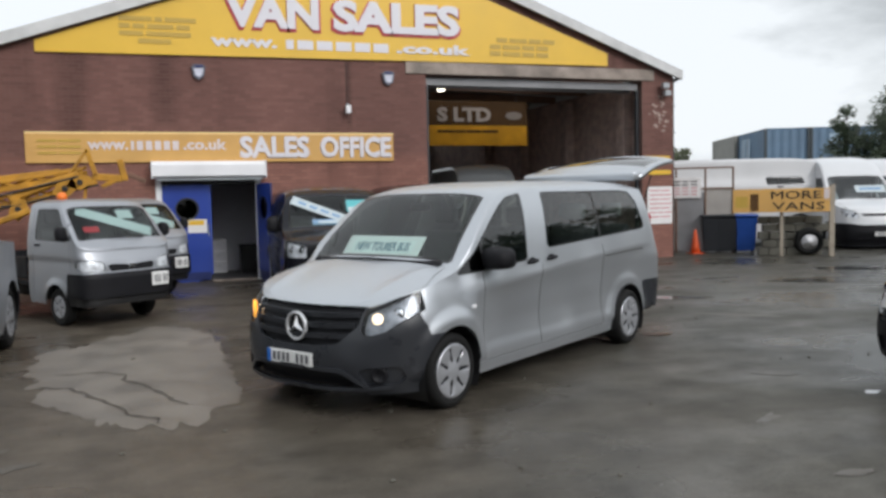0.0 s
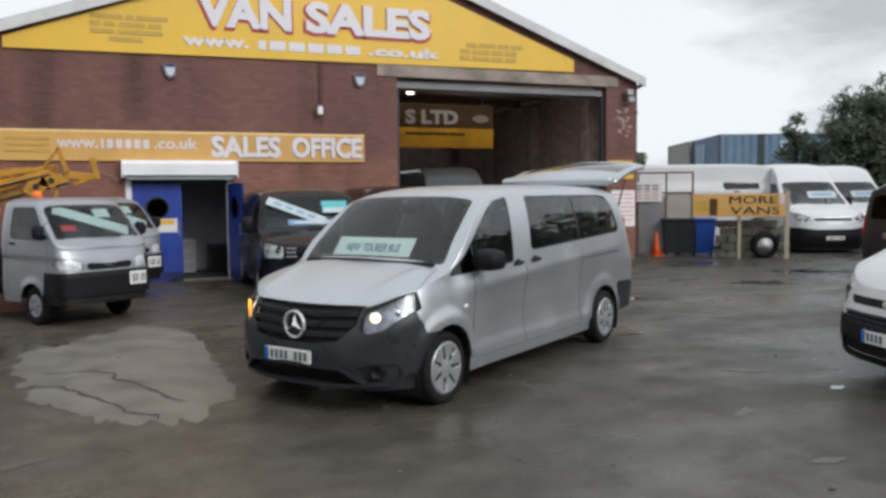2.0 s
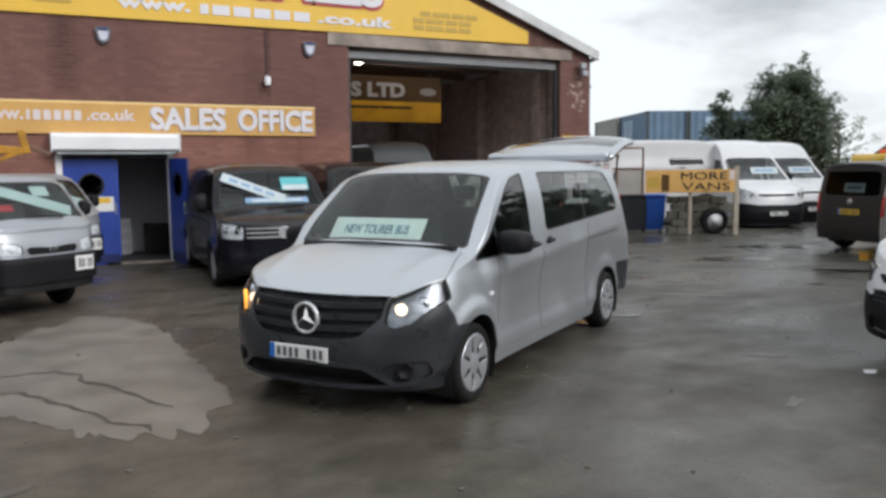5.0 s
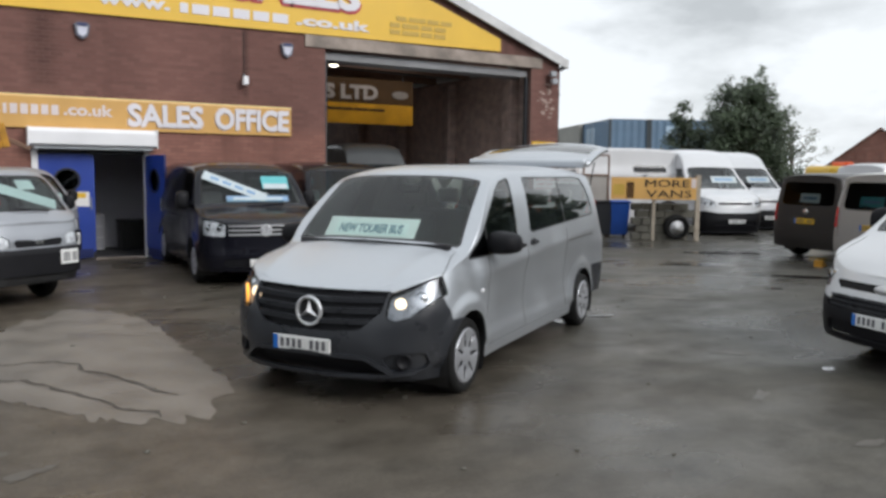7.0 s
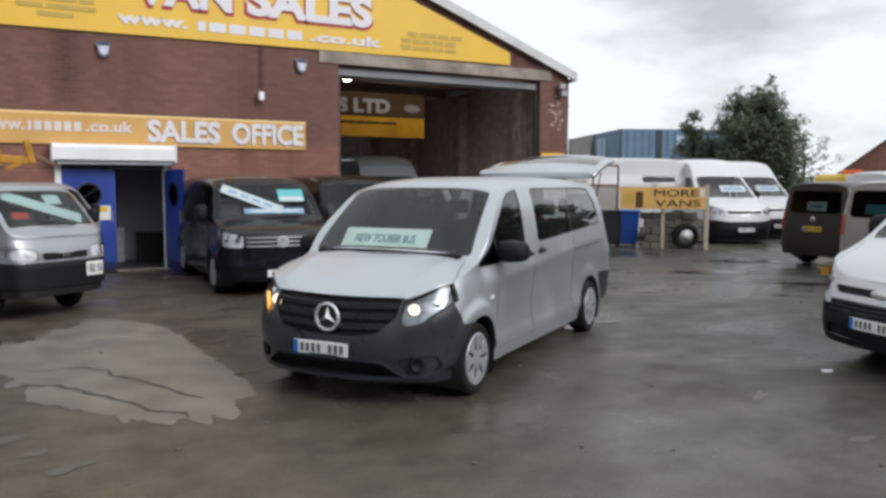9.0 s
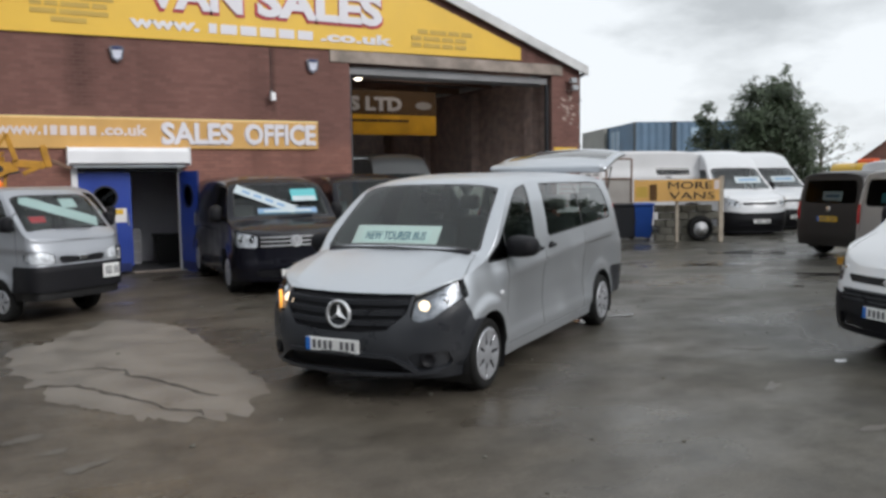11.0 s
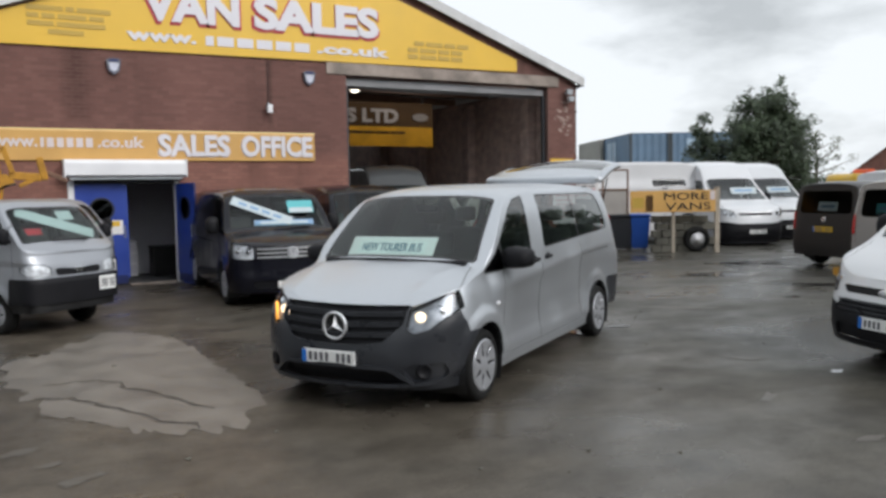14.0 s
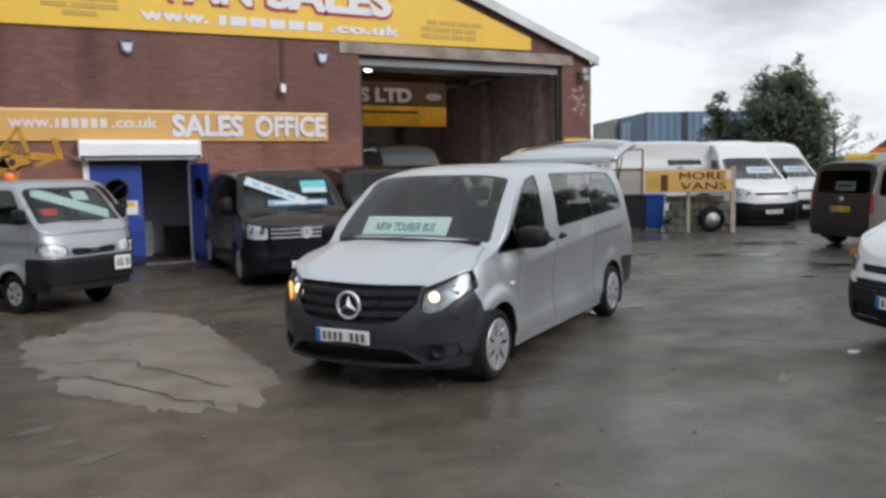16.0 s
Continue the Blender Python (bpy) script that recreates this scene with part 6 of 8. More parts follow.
    if grille == "split":
        mouth = outline([(-0.74 * w, lamp[0] - 0.155), (-0.60 * w, lamp[0] - 0.03), (0.60 * w, lamp[0] - 0.03), (0.74 * w, lamp[0] - 0.155)], 0.02)
        slit = outline([(-0.55 * w, lamp[0] + 0.03), (-0.64 * w, lamp[0] + 0.10), (0.64 * w, lamp[0] + 0.10), (0.55 * w, lamp[0] + 0.03)], 0.015)
        sh.carve("slit", lambda x, y, z: min(slit(y, z), x - ends))
    elif grille == "body":
        mouth = outline([(-0.50 * w, lamp[0] + 0.075), (-0.58 * w, lamp[0] + 0.15), (0.58 * w, lamp[0] + 0.15), (0.50 * w, lamp[0] + 0.075)], 0.02)
    else:
        mouth = outline([(-li + 0.015, lamp[0] + 0.01), (-li + 0.015, hb - 0.03), (li - 0.015, hb - 0.03), (li - 0.015, lamp[0] + 0.01)], 0.02)
    sh.carve("grille", lambda x, y, z: min(mouth(y, z), x - ends), ("body", "bumper"))
    intake = outline([(-0.66 * w, 0.30), (-0.66 * w, 0.43), (0.66 * w, 0.43), (0.66 * w, 0.30)], 0.03)
    sh.carve("intake", lambda x, y, z: min(intake(y, z), x - ends), ("bumper",))
    ya, yb = 0.90 * sh.y_at(cowl, hz - 0.05), 0.90 * sh.y_at(header, head_z - 0.08)
    screen = outline([(cowl - 0.015, -ya), (cowl - 0.015, ya), (header + 0.025, yb), (header + 0.025, -yb)], 0.06)
    sh.carve("screen_border", lambda x, y, z: min(screen(x, y), z - hz + 0.1))
    sh.carve("windscreen", lambda x, y, z: screen(x, y) - 0.02, ("screen_border",))

    def pillar(z):
        return cowl - 0.16 - (cowl - header) * (z - hz) / (head_z - hz)

    for k, (a, b) in enumerate(bands):
        pane = outline([(a, belt), (min(b + 0.1, pillar(belt)) if b > header - 0.1 else b, belt), (min(b, pillar(wtop)), wtop), (a, wtop)], 0.04)
        sh.carve("seal%d" % k, lambda x, y, z: min(pane(x, z), y - 0.4))
        sh.carve("glass%d" % k, lambda x, y, z: pane(x, z) - 0.014, ("seal%d" % k,))
    if rear_glass:
        yr = sh.y_at(xr + 0.16, wtop - 0.1)
        pane = outline([(-yr + 0.10, belt + 0.0), (-yr + 0.14, wtop - 0.02), (yr - 0.14, wtop - 0.02), (yr - 0.10, belt + 0.0)], 0.10)
        sh.carve("rear_seal", lambda x, y, z: min(pane(y, z), xr + 0.3 - x))
        sh.carve("rear_glass", lambda x, y, z: pane(y, z) - 0.015, ("rear_seal",))
        sh.strip("gap", lambda x, y, z: 0.86 * w * sh.tabs["side"](z) - y, 0.006, lambda x, y, z: min(xr + 0.15 - x, z - lower, H - 0.12 - z))
    if tail_lamps:
        tail = outline([(xr - 0.2, 0.76), (xr - 0.2, belt + 0.16), (xr + 0.13, belt + 0.02), (xr + 0.22, 0.82)], 0.03)
        sh.carve("tail_lamp", lambda x, y, z: min(tail(x, z), y - 0.87 * w))
    for at in (0.20, cowl - 0.25):
        sh.strip("gap", lambda x, y, z: x - at, 0.005, lambda x, y, z: min(belt - 0.02 - z, z - 0.34, y - 0.5))
    sh.strip("gap", lambda x, y, z: 0.86 * w - y, 0.005, lambda x, y, z: min(x - cowl - 0.02, z - hb - 0.03))
    sh.panel("body", ("body",), [paint, M_LINING], v, thick=0.02)
    sh.panel("bumper", ("bumper",), bumper, v, "dark plastic bumper" if bumper is M_BLKPL else "painted bumper", thick=0.02, shift=0.008)
    sh.panel("rear_bumper", ("rear_bumper",), bumper, v, thick=0.02, shift=0.008)
    sh.panel("lower_intake", ("intake",), M_BLKPL, v, thick=0.01, shift=-0.02)
    gr = sh.panel("grille", ("grille",), M_BLKPL, v, "black grille", thick=0.01, shift=-0.012)
    sh.panel("grille_slit", ("slit",), M_BLKPL, v, "black grille slit round the badge", thick=0.01, shift=-0.01)
    if grille in ("bars", "chrome", "split"):
        z0, z1 = (lamp[0] + 0.035, hb - 0.055) if grille != "split" else (lamp[0] - 0.13, lamp[0] - 0.045)
        for k in range(3):
            z = z0 + (z1 - z0) * k / 2
            half = (li if grille != "split" else 0.68 * w) * 0.95
            part("grille_bar", sweep([(sh.x_front(y, z) + 0.002, y, z) for y in np.linspace(-half, half, 13)], 0.02, 0.02), M_SATIN if grille == "chrome" else M_PLASTIC, gr)
        if grille == "split":
            z = lamp[0] + 0.065
            part("badge", lathe([(0.001, -0.012), (0.075, -0.01), (0.085, 0.0), (0.085, 0.02)], 24, m=pose(sh.x_front(0, z) + 0.016, 0, z, 0, 0, 90) @ Matrix.Diagonal((1.25, 1, 0.5, 1))), M_SATIN, v, "oval chrome badge", smooth=True)
        else:
            z = (z0 + z1) / 2
            ring = part("badge", lathe([(0.07, -0.012), (0.08, -0.016), (0.09, -0.010), (0.09, 0.02), (0.07, 0.02), (0.07, -0.012)], 26, m=pose(sh.x_front(0, z) + 0.022, 0, z, 0, 0, 90)), M_SATIN, v, "round chrome badge", smooth=True)
            part("badge_face", lathe([(0.001, 0.0), (0.072, 0.002)], 22, m=pose(sh.x_front(0, z) + 0.020, 0, z, 0, 0, 90)), M_CAP, ring)
            for a in (-0.032, 0.032):
                part("badge_bar", beam((sh.x_front(0, z) + 0.03, a * 1.7, z + 0.05), (sh.x_front(0, z) + 0.03, a * 0.4, z - 0.05), 0.012, 0.02), M_SATIN, ring)
    sh.panel("screen_border", ("screen_border",), M_BLACK, v, shift=-0.003)
    sh.panel("windscreen", ("windscreen",), windscreen, v, "clear windscreen", shift=-0.004)
    sh.panel("panel_gap", ("gap",), M_BLACK, v, shift=-0.004, split=True)
    if rear_glass:
        sh.panel("rear_seal", ("rear_seal",), M_BLACK, v)
        sh.panel("rear_window", ("rear_glass",), glass, v, shift=-0.002)
        part("rear_wiper", beam((xr + 0.03, 0.0, belt + 0.05), (xr + 0.05, 0.32, belt + 0.10), 0.015, 0.015), M_BLKPL, v)
        part("rear_badge", lathe([(0.001, -0.01), (0.06, -0.008), (0.07, 0.0)], 20, m=pose(xr + 0.012, 0, belt - 0.12, 0, 0, -90)), M_CHROME, v, smooth=True)
    for sgn in (1, -1):
        one = dict(mirrored=False, only=sgn)
        for k in range(len(bands)):
            sh.panel("window_seal", ("seal%d" % k,), M_BLACK, v, shift=-0.002, **one)
            sh.panel("side_window", ("glass%d" % k,), glass, v, shift=-0.005, **one)
        hl = sh.panel("headlamp", ("headlamp",), M_LENS, v, "clear headlamp", **one)
        if hl:
            sh.panel("reflector", ("headlamp",), M_LAMPBRIGHT, hl, shift=-0.03, **one)
            for f, r in ((0.70, 0.055), (0.86, 0.045)):
                z = (lamp[0] + hb) / 2 + 0.03
                part("lamp_bowl", lathe([(0.001, 0.02), (0.6 * r, 0.016), (r, 0.0), (r * 1.15, -0.01)], 16, m=pose(sh.x_front(f * w, z) - 0.03, f * w * sgn, z, 0, 0, 90)), M_CHROME, hl, smooth=True)
        sh.panel("tail_lamp", ("tail_lamp",), M_REDLENS, v, "red tail lamp", shift=0.006, thick=0.01, **one)
        if mirrors:
            mirror(v, cowl - 0.38, (w + 0.10) * sgn, belt + 0.12, M_BLKPL, (0.16, 0.20, 0.28))
        y = sh.y_at(0.2, belt - 0.05) + 0.008
        part("door_handle", beam((0.32, y * sgn, belt - 0.05), (0.14, y * sgn, belt - 0.045), 0.03, 0.03, bevel=0.008), M_BLKPL, v)
        for x in axles:
            arch_liner(v, x, (w - 0.17) * sgn, wheel_r, wheel_r + 0.055, 0.30)
            wheel(v, x, (w - 0.125) * sgn, wheel_r, 0.21, spokes, cap)
    part("floor_pan", box((xr + 0.15, -w * 0.86, 0.34), (cowl - 0.1, w * 0.86, 0.42), 0.01), M_LINING, v)
    part("dashboard", box((header + 0.0, -w * 0.78, 0.85), (cowl - 0.12, w * 0.78, hz - 0.06), 0.04), M_BLKPL, v)
    wiper(v, (cowl + 0.0, 0.5, hz + 0.03), (cowl + 0.03, -0.1, hz + 0.03))
    if seats:
        for y in (-0.42, 0.42):
            seat(v, header - 0.55, y, 0.65)
    if plate == "front":
        number_plate(v, pose(xf + 0.02, 0, plate_z, 0, 0, 90), True, band)
    if rear_plate is not None:
        number_plate(v, pose(xr - 0.018, 0, rear_plate, 0, 0, -90), False)
    return v


# --- black panel van beside the office door ---
door_van = make_van("black_van", "glossy black panel van with sales cards in its windscreen", heading(2.88, 15.85, -0.06, -0.998), M_BLACKP, 1.90, 4.80, 1.88, 0.90, 3.0, (0.98, 1.22), 1.62, 1.08, [(0.3, 1.22)], M_TINT, bumper=M_BLACKP, lower=0.60, lamp=(0.76, 0.95), lamp_f=0.62, grille="chrome", rake=0.06, belt=1.16, wheel_r=0.33, band=False, plate_z=0.37)
c1 = thing("window_card", door_van.matrix_basis @ pose(1.38, -0.24, 1.50, 0, -36, 0), "long pale card leaning across a windscreen", "card", "windscreen cards")
bm = box((0, -0.52, -0.085), (0.006, 0.52, 0.085))
bm.transform(pose(0, 0, 0, -26, 0, 0))
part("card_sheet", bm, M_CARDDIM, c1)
for k in range(4):
    bm = box((0.007, -0.4 + 0.2 * k, -0.03), (0.009, -0.26 + 0.2 * k, 0.03))
    bm.transform(pose(0, 0, 0, -26, 0, 0))
    part("print_bar", bm, M_BLUECARD, c1)
c2 = thing("window_card", door_van.matrix_basis @ pose(1.40, 0.42, 1.50, 0, -36, 0), "teal sales card in a windscreen", "card", "windscreen cards")
part("card_sheet", box((0, -0.22, -0.05), (0.006, 0.22, 0.20)), M_TEAL, c2)
part("card_panel", box((0.007, -0.2, -0.05), (0.009, 0.2, 0.05)), M_CARDDIM, c2)
c3 = thing("window_card", door_van.matrix_basis @ pose(1.52, 0.10, 1.30, 0, -36, 0), "long pale blue card along a dashboard", "card", "windscreen cards")
part("card_sheet", box((0, -0.50, -0.05), (0.006, 0.50, 0.06)), M_BLUECARD, c3)
part("print_bar", box((0.007, -0.4, -0.02), (0.009, 0.4, 0.025)), M_CARDDIM, c3)

# --- second black van beside it, and a tall grey van in the workshop door ---
make_van("black_van", "glossy black van beside the workshop opening", heading(5.05, 16.55, -0.05, -1.0), M_BLACKP, 1.93, 4.2, 1.86, 0.85, 2.6, (0.98, 1.22), 1.45, 0.9, [(0.3, 1.05)], M_TINT, bumper=M_BLACKP, grille="bars", belt=1.16, plate="none")
gv = make_van("grey_van", "tall dull grey van parked inside the workshop opening", heading(8.35, 21.9, -0.12, -1.0), M_GREYP, 2.52, 5.2, 1.95, 0.92, 3.2, (1.1, 1.35), 1.75, 1.15, [(0.4, 1.3)], M_TINT, belt=1.3, wtop=1.9, lamp=(0.8, 1.0), grille="bars", cap_z=1.98)
c4 = thing("window_card", gv.matrix_basis @ pose(1.50, -0.35, 1.60, 0, -28, 0), "pale blue sales card in a grey van's windscreen", "card", "windscreen cards")
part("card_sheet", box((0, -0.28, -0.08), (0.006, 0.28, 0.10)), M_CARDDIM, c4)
part("print_bar", box((0.007, -0.2, -0.02), (0.009, 0.2, 0.04)), M_BLUECARD, c4)

# --- white van ---
make_van("white_van", "white panel van with black lower bumper and grilles", heading(5.75 + 0.97 * 2.42, 5.70 - 0.24 * 2.42, -0.97, 0.24), M_WHITEN, 1.98, 4.97, 1.98, 1.00, 2.93, (0.86, 1.24), 1.72, 1.02, [(0.3, 1.25)], M_TINT, lower=0.58, lamp=(0.70, 0.94), lamp_f=0.72, grille="split", rake=0.20, belt=1.2, plate_z=0.475)

# --- the two brown and beige vans, tails to the yard ---
brown = make_van("brown_van", "dark brown compact van seen from its tailgate", heading(14.1 + 0.989 * 2.1, 12.28 - 0.148 * 2.1, 0.989, -0.148), M_BROWNP, 1.84, 4.3, 1.84, 0.85, 2.7, (0.95, 1.15), 1.4, 0.8, [(0.25, 1.0)], M_DIMGLASS, rear_glass=True, tail_lamps=True, plate="none", rear_plate=0.82, bumper=M_BROWNP, belt=1.14, grille="bars", seats=True)
beige = make_van("beige_van", "grey-beige compact van parked beside the brown one", heading(13.1 + 0.989 * 2.1, 10.2 - 0.148 * 2.1, 0.989, -0.148), M_BEIGEP, 1.86, 4.3, 1.84, 0.85, 2.7, (0.95, 1.15), 1.4, 0.8, [(0.25, 1.0)], M_DIMGLASS, rear_glass=True, tail_lamps=True, plate="none", rear_plate=0.82, bumper=M_BEIGEP, belt=1.14, grille="bars")
# cards added behind the rear glass, standing in for the bright view through each van
for holder, side_, mat_ in ((brown, 0.12, M_CARD), (beige, 0.25, M_TEAL)):
    wc = thing("window_card", holder.matrix_basis @ pose(-1.86, side_, 1.20, 0, 12, 0), "card added for the pale view through a van's rear window", "card", "rear window cards")
    part("card_sheet", box((-0.006, -0.26, 0.0), (0.0, 0.26, 0.20), 0.002), mat_, wc)
    part("print_bar", box((-0.009, -0.18, 0.07), (-0.0065, 0.18, 0.13)), M_BLUECARD, wc)


# --- white minibuses behind the fence ---
for bx, by, lab in ((18.15, 17.25, "white high-roof minibus, its black bumper lowered over the shade beneath"), (21.0, 18.2, "white high-roof minibus standing beside another")):
    # the low sill carries the black bumper down in place of the shade under it
    make_van("minibus", lab, heading(bx + 0.33 * 2.75, by + 0.944 * 2.75, -0.33, -0.944), M_WHITEP, 2.56, 5.9, 2.02, 1.0, 3.5, (1.0, 1.34), 1.78, 1.05, [(0.5, 1.4), (-2.6, 0.3)], M_TINT, group="white minibuses", lower=0.66, lamp=(0.82, 1.04), lamp_f=0.6, grille="body", belt=1.3, wtop=1.95, rake=0.12, wheel_r=0.34, crown=5, cap_z=2.02, sill=0.08, windscreen=M_SKYGLASS, plate_z=0.42, band=False)
    mc = thing("window_card", heading(bx + 0.33 * 2.75, by + 0.944 * 2.75, -0.33, -0.944) @ pose(1.50, 0.25, 1.62, 0, -36, 0), "pale blue sales card in a minibus windscreen", "card", "windscreen cards")
    part("card_sheet", box((0, -0.42, -0.12), (0.006, 0.42, 0.12)), M_CARDDIM, mc)
    part("print_bar", box((0.007, -0.3, -0.04), (0.009, 0.3, 0.05)), M_BLUECARD, mc)
make_van("white_camper", "long white coach-built van behind the fence", heading(17.2, 20.9, 0.93, -0.36), M_CAMPER, 2.58, 5.6, 2.05, 0.95, 3.4, (1.06, 1.32), 2.0, 1.4, [(-0.15, 0.95)], M_PRIVACY, lower=0.6, belt=1.78, wtop=2.02, grille="bars", plate="none", mirrors=False)
make_van("white_van", "white van roof behind the parked vans", heading(21.6, 13.6, 0.953, -0.303), M_WHITEP, 2.12, 5.0, 1.95, 0.95, 3.0, (1.0, 1.25), 1.6, 1.0, [(0.3, 1.2)], M_TINT, plate="none", grille="bars")


# --- small silver pickups with forward cabs ---
def mini_pickup(m, bed, label):
    v = thing("mini_pickup", m, label, "pickup", "silver mini pickups")
    w, cowl, header, hub, arch = 0.70, 0.60, 0.14, 0.27, 0.32

    def dent(x, z):
        d = 0.96 - z
        return 0.016 * step(d / 0.05) * math.exp(-max(d - 0.05, 0) / 0.2) - 0.02 * step((arch + 0.1 - math.hypot(x - 0.05, z - hub)) / 0.08)

    sh = Shell(dict(w=w, xf=0.85, xr=-0.80, rf=0.28, rr=0.08, nf=3.2, nr=5, dent=dent, guide=lambda x: 0.96, crown=6, bottom=lambda x: 0.30,
                    top=[(0.85, 0.98), (0.80, 1.03), (0.72, 1.11), (0.62, 1.195), (0.58, 1.225), (0.16, 1.67), (0.05, 1.74), (-0.2, 1.77), (-0.7, 1.77), (-0.8, 1.73)],
                    drop=[(0.85, 0.01), (0.56, 0.05), (0.14, 0.05), (-0.8, 0.06)],
                    side=[(0.2, 0.96), (0.5, 1.0), (0.9, 1.0), (1.2, 0.985), (1.64, 0.88), (1.77, 0.80)],
                    nose=[(0.2, 0.05), (0.35, 0.0), (0.70, 0.0), (0.74, 0.03), (0.85, 0.04), (1.05, 0.10)], tail=[(0.2, 0), (1.8, 0.03)]), dx=0.06, rows=36, crown_rows=10, front=18)
    sh.carve("none", lambda x, y, z: arch - math.hypot(x - 0.05, z - hub))
    sh.carve("under", lambda x, y, z: min(x - 0.3, 0.42 - z))
    sh.carve("bumper", lambda x, y, z: min(x - 0.36, 0.75 - z))
    eye = outline([(0.40, 0.775), (0.40, 0.90), (0.52, 0.935), (0.685, 0.94), (0.69, 0.79)], 0.03)
    sh.carve("headlamp", lambda x, y, z: min(eye(y, z), x - 0.56))
    mouth = outline([(-0.32, 0.775), (-0.36, 0.875), (-0.1, 0.86), (0.0, 0.84), (0.1, 0.86), (0.36, 0.875), (0.32, 0.775)], 0.015)
    sh.carve("grille", lambda x, y, z: min(mouth(y, z), x - 0.5))
    screen = outline([(cowl - 0.005, -0.63), (cowl - 0.005, 0.63), (header + 0.03, 0.585), (header + 0.03, -0.585)], 0.018)
    sh.carve("screen_border", lambda x, y, z: min(screen(x, y), z - 1.1))
    sh.carve("windscreen", lambda x, y, z: screen(x, y) - 0.016, ("screen_border",))
    pane = outline([(-0.52, 1.20), (0.42, 1.18), (0.10, 1.60), (0.03, 1.64), (-0.52, 1.64)], 0.035)
    sh.carve("seal", lambda x, y, z: min(pane(x, z), y - 0.3))
    sh.carve("glass", lambda x, y, z: pane(x, z) - 0.014, ("seal",))
    for at in (-0.60, 0.44):
        sh.strip("gap", lambda x, y, z: x - at + 0.35 * max(z - 1.2, 0) * (at > 0), 0.005, lambda x, y, z: min(1.66 - z, z - 0.42, y - 0.3))
    sh.panel("cab", ("body",), [M_SILVER2, M_LINING], v, thick=0.02)
    sh.panel("bumper", ("bumper",), M_BLKPL, v, "black plastic bumper", thick=0.02, shift=0.014)
    sh.panel("valance", ("under",), M_BLACK, v, shift=-0.03)
    sh.panel("grille", ("grille",), M_BLKPL, v, shift=-0.006)
    sh.panel("screen_border", ("screen_border",), M_BLACK, v, shift=-0.003)
    sh.panel("windscreen", ("windscreen",), M_GLASS, v, "clear windscreen", shift=-0.003)
    for sgn in (1, -1):
        one = dict(mirrored=False, only=sgn)
        sh.panel("door_gap", ("gap",), M_GAP, v, shift=-0.004, split=True, **one)
        sh.panel("window_seal", ("seal",), M_BLACK, v, shift=-0.002, **one)
        sh.panel("side_window", ("glass",), M_DIMGLASS, v, shift=-0.005, **one)
        hl = sh.panel("headlamp", ("headlamp",), M_LENS, v, shift=0.004, **one)
        sh.panel("reflector", ("headlamp",), M_LAMPBRIGHT, hl, shift=-0.02, **one)
        mirror(v, 0.40, 0.79 * sgn, 1.30, M_BLKPL, (0.12, 0.14, 0.2))
        wheel(v, 0.05, 0.60 * sgn, 0.27, 0.15, 5, rim=0.58)
        wheel(v, -0.80 - bed * 0.55, 0.60 * sgn, 0.27, 0.15, 5, rim=0.58)
        part("door_handle", beam((-0.50, 0.705 * sgn, 1.13), (-0.38, 0.705 * sgn, 1.13), 0.02, 0.03), M_BLKPL, v)
        part("bed_side", box((-0.84 - bed, 0.66 * sgn - 0.02, 0.62), (-0.84, 0.66 * sgn + 0.02, 0.95), 0.01), M_BLKPL, v)
    part("bed_floor", box((-0.84 - bed, -0.66, 0.52), (-0.84, 0.66, 0.60), 0.01), M_BLKPL, v)
    part("tail_board", box((-0.86 - bed, -0.66, 0.62), (-0.84 - bed, 0.66, 0.95), 0.008), M_BLKPL, v)
    part("chassis", box((-0.84 - bed, -0.35, 0.30), (0.4, 0.35, 0.50), 0.02), M_BLACK, v)
    part("front_badge", box((0.80, -0.06, 0.80), (0.835, 0.06, 0.87), 0.008), M_CHROME, v)
    for y in (-0.35, 0.35):
        seat(v, -0.25, y, 0.62, 0.44)
    part("dashboard", box((0.24, -0.6, 0.8), (0.54, 0.6, 1.14), 0.04), M_BLKPL, v)
    number_plate(v, pose(0.872, 0.40, 0.62, 0, 0, 90) @ Matrix.Diagonal((0.5, 1, 1.7, 1)), True, False)
    wiper(v, (0.63, 0.3, 1.21), (0.60, -0.2, 1.24))
    return v


PX, PY = (0.545, -0.8385), (0.8385, 0.545)
p1 = mini_pickup(heading(-0.38 - 0.85 * PX[0], 12.95 - 0.85 * PX[1], *PX), 1.75, "silver forward-cab mini pickup carrying an orange access lift")
p2 = mini_pickup(heading(-0.02 - 0.85 * PX[0], 15.72 - 0.85 * PX[1], *PX), 0.75, "silver forward-cab mini pickup beside the office door")
for p, turn in ((p1, -24), (p2, -24)):
    c = thing("window_card", p.matrix_basis @ pose(0.31, 0.05, 1.44, 0, -40, 0), "long white card leaning in a small windscreen", "card", "windscreen cards")
    bm = box((0, -0.54, -0.085), (0.006, 0.54, 0.085))
    bm.transform(pose(0, 0, 0, turn, 0, 0))
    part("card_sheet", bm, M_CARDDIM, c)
    part("small_card", box((-0.02, 0.10, 0.06), (-0.012, 0.34, 0.22)), M_CARDDIM, c)
    part("red_card", box((0.02, -0.52, -0.20), (0.03, -0.30, -0.10)), M_RED, c)

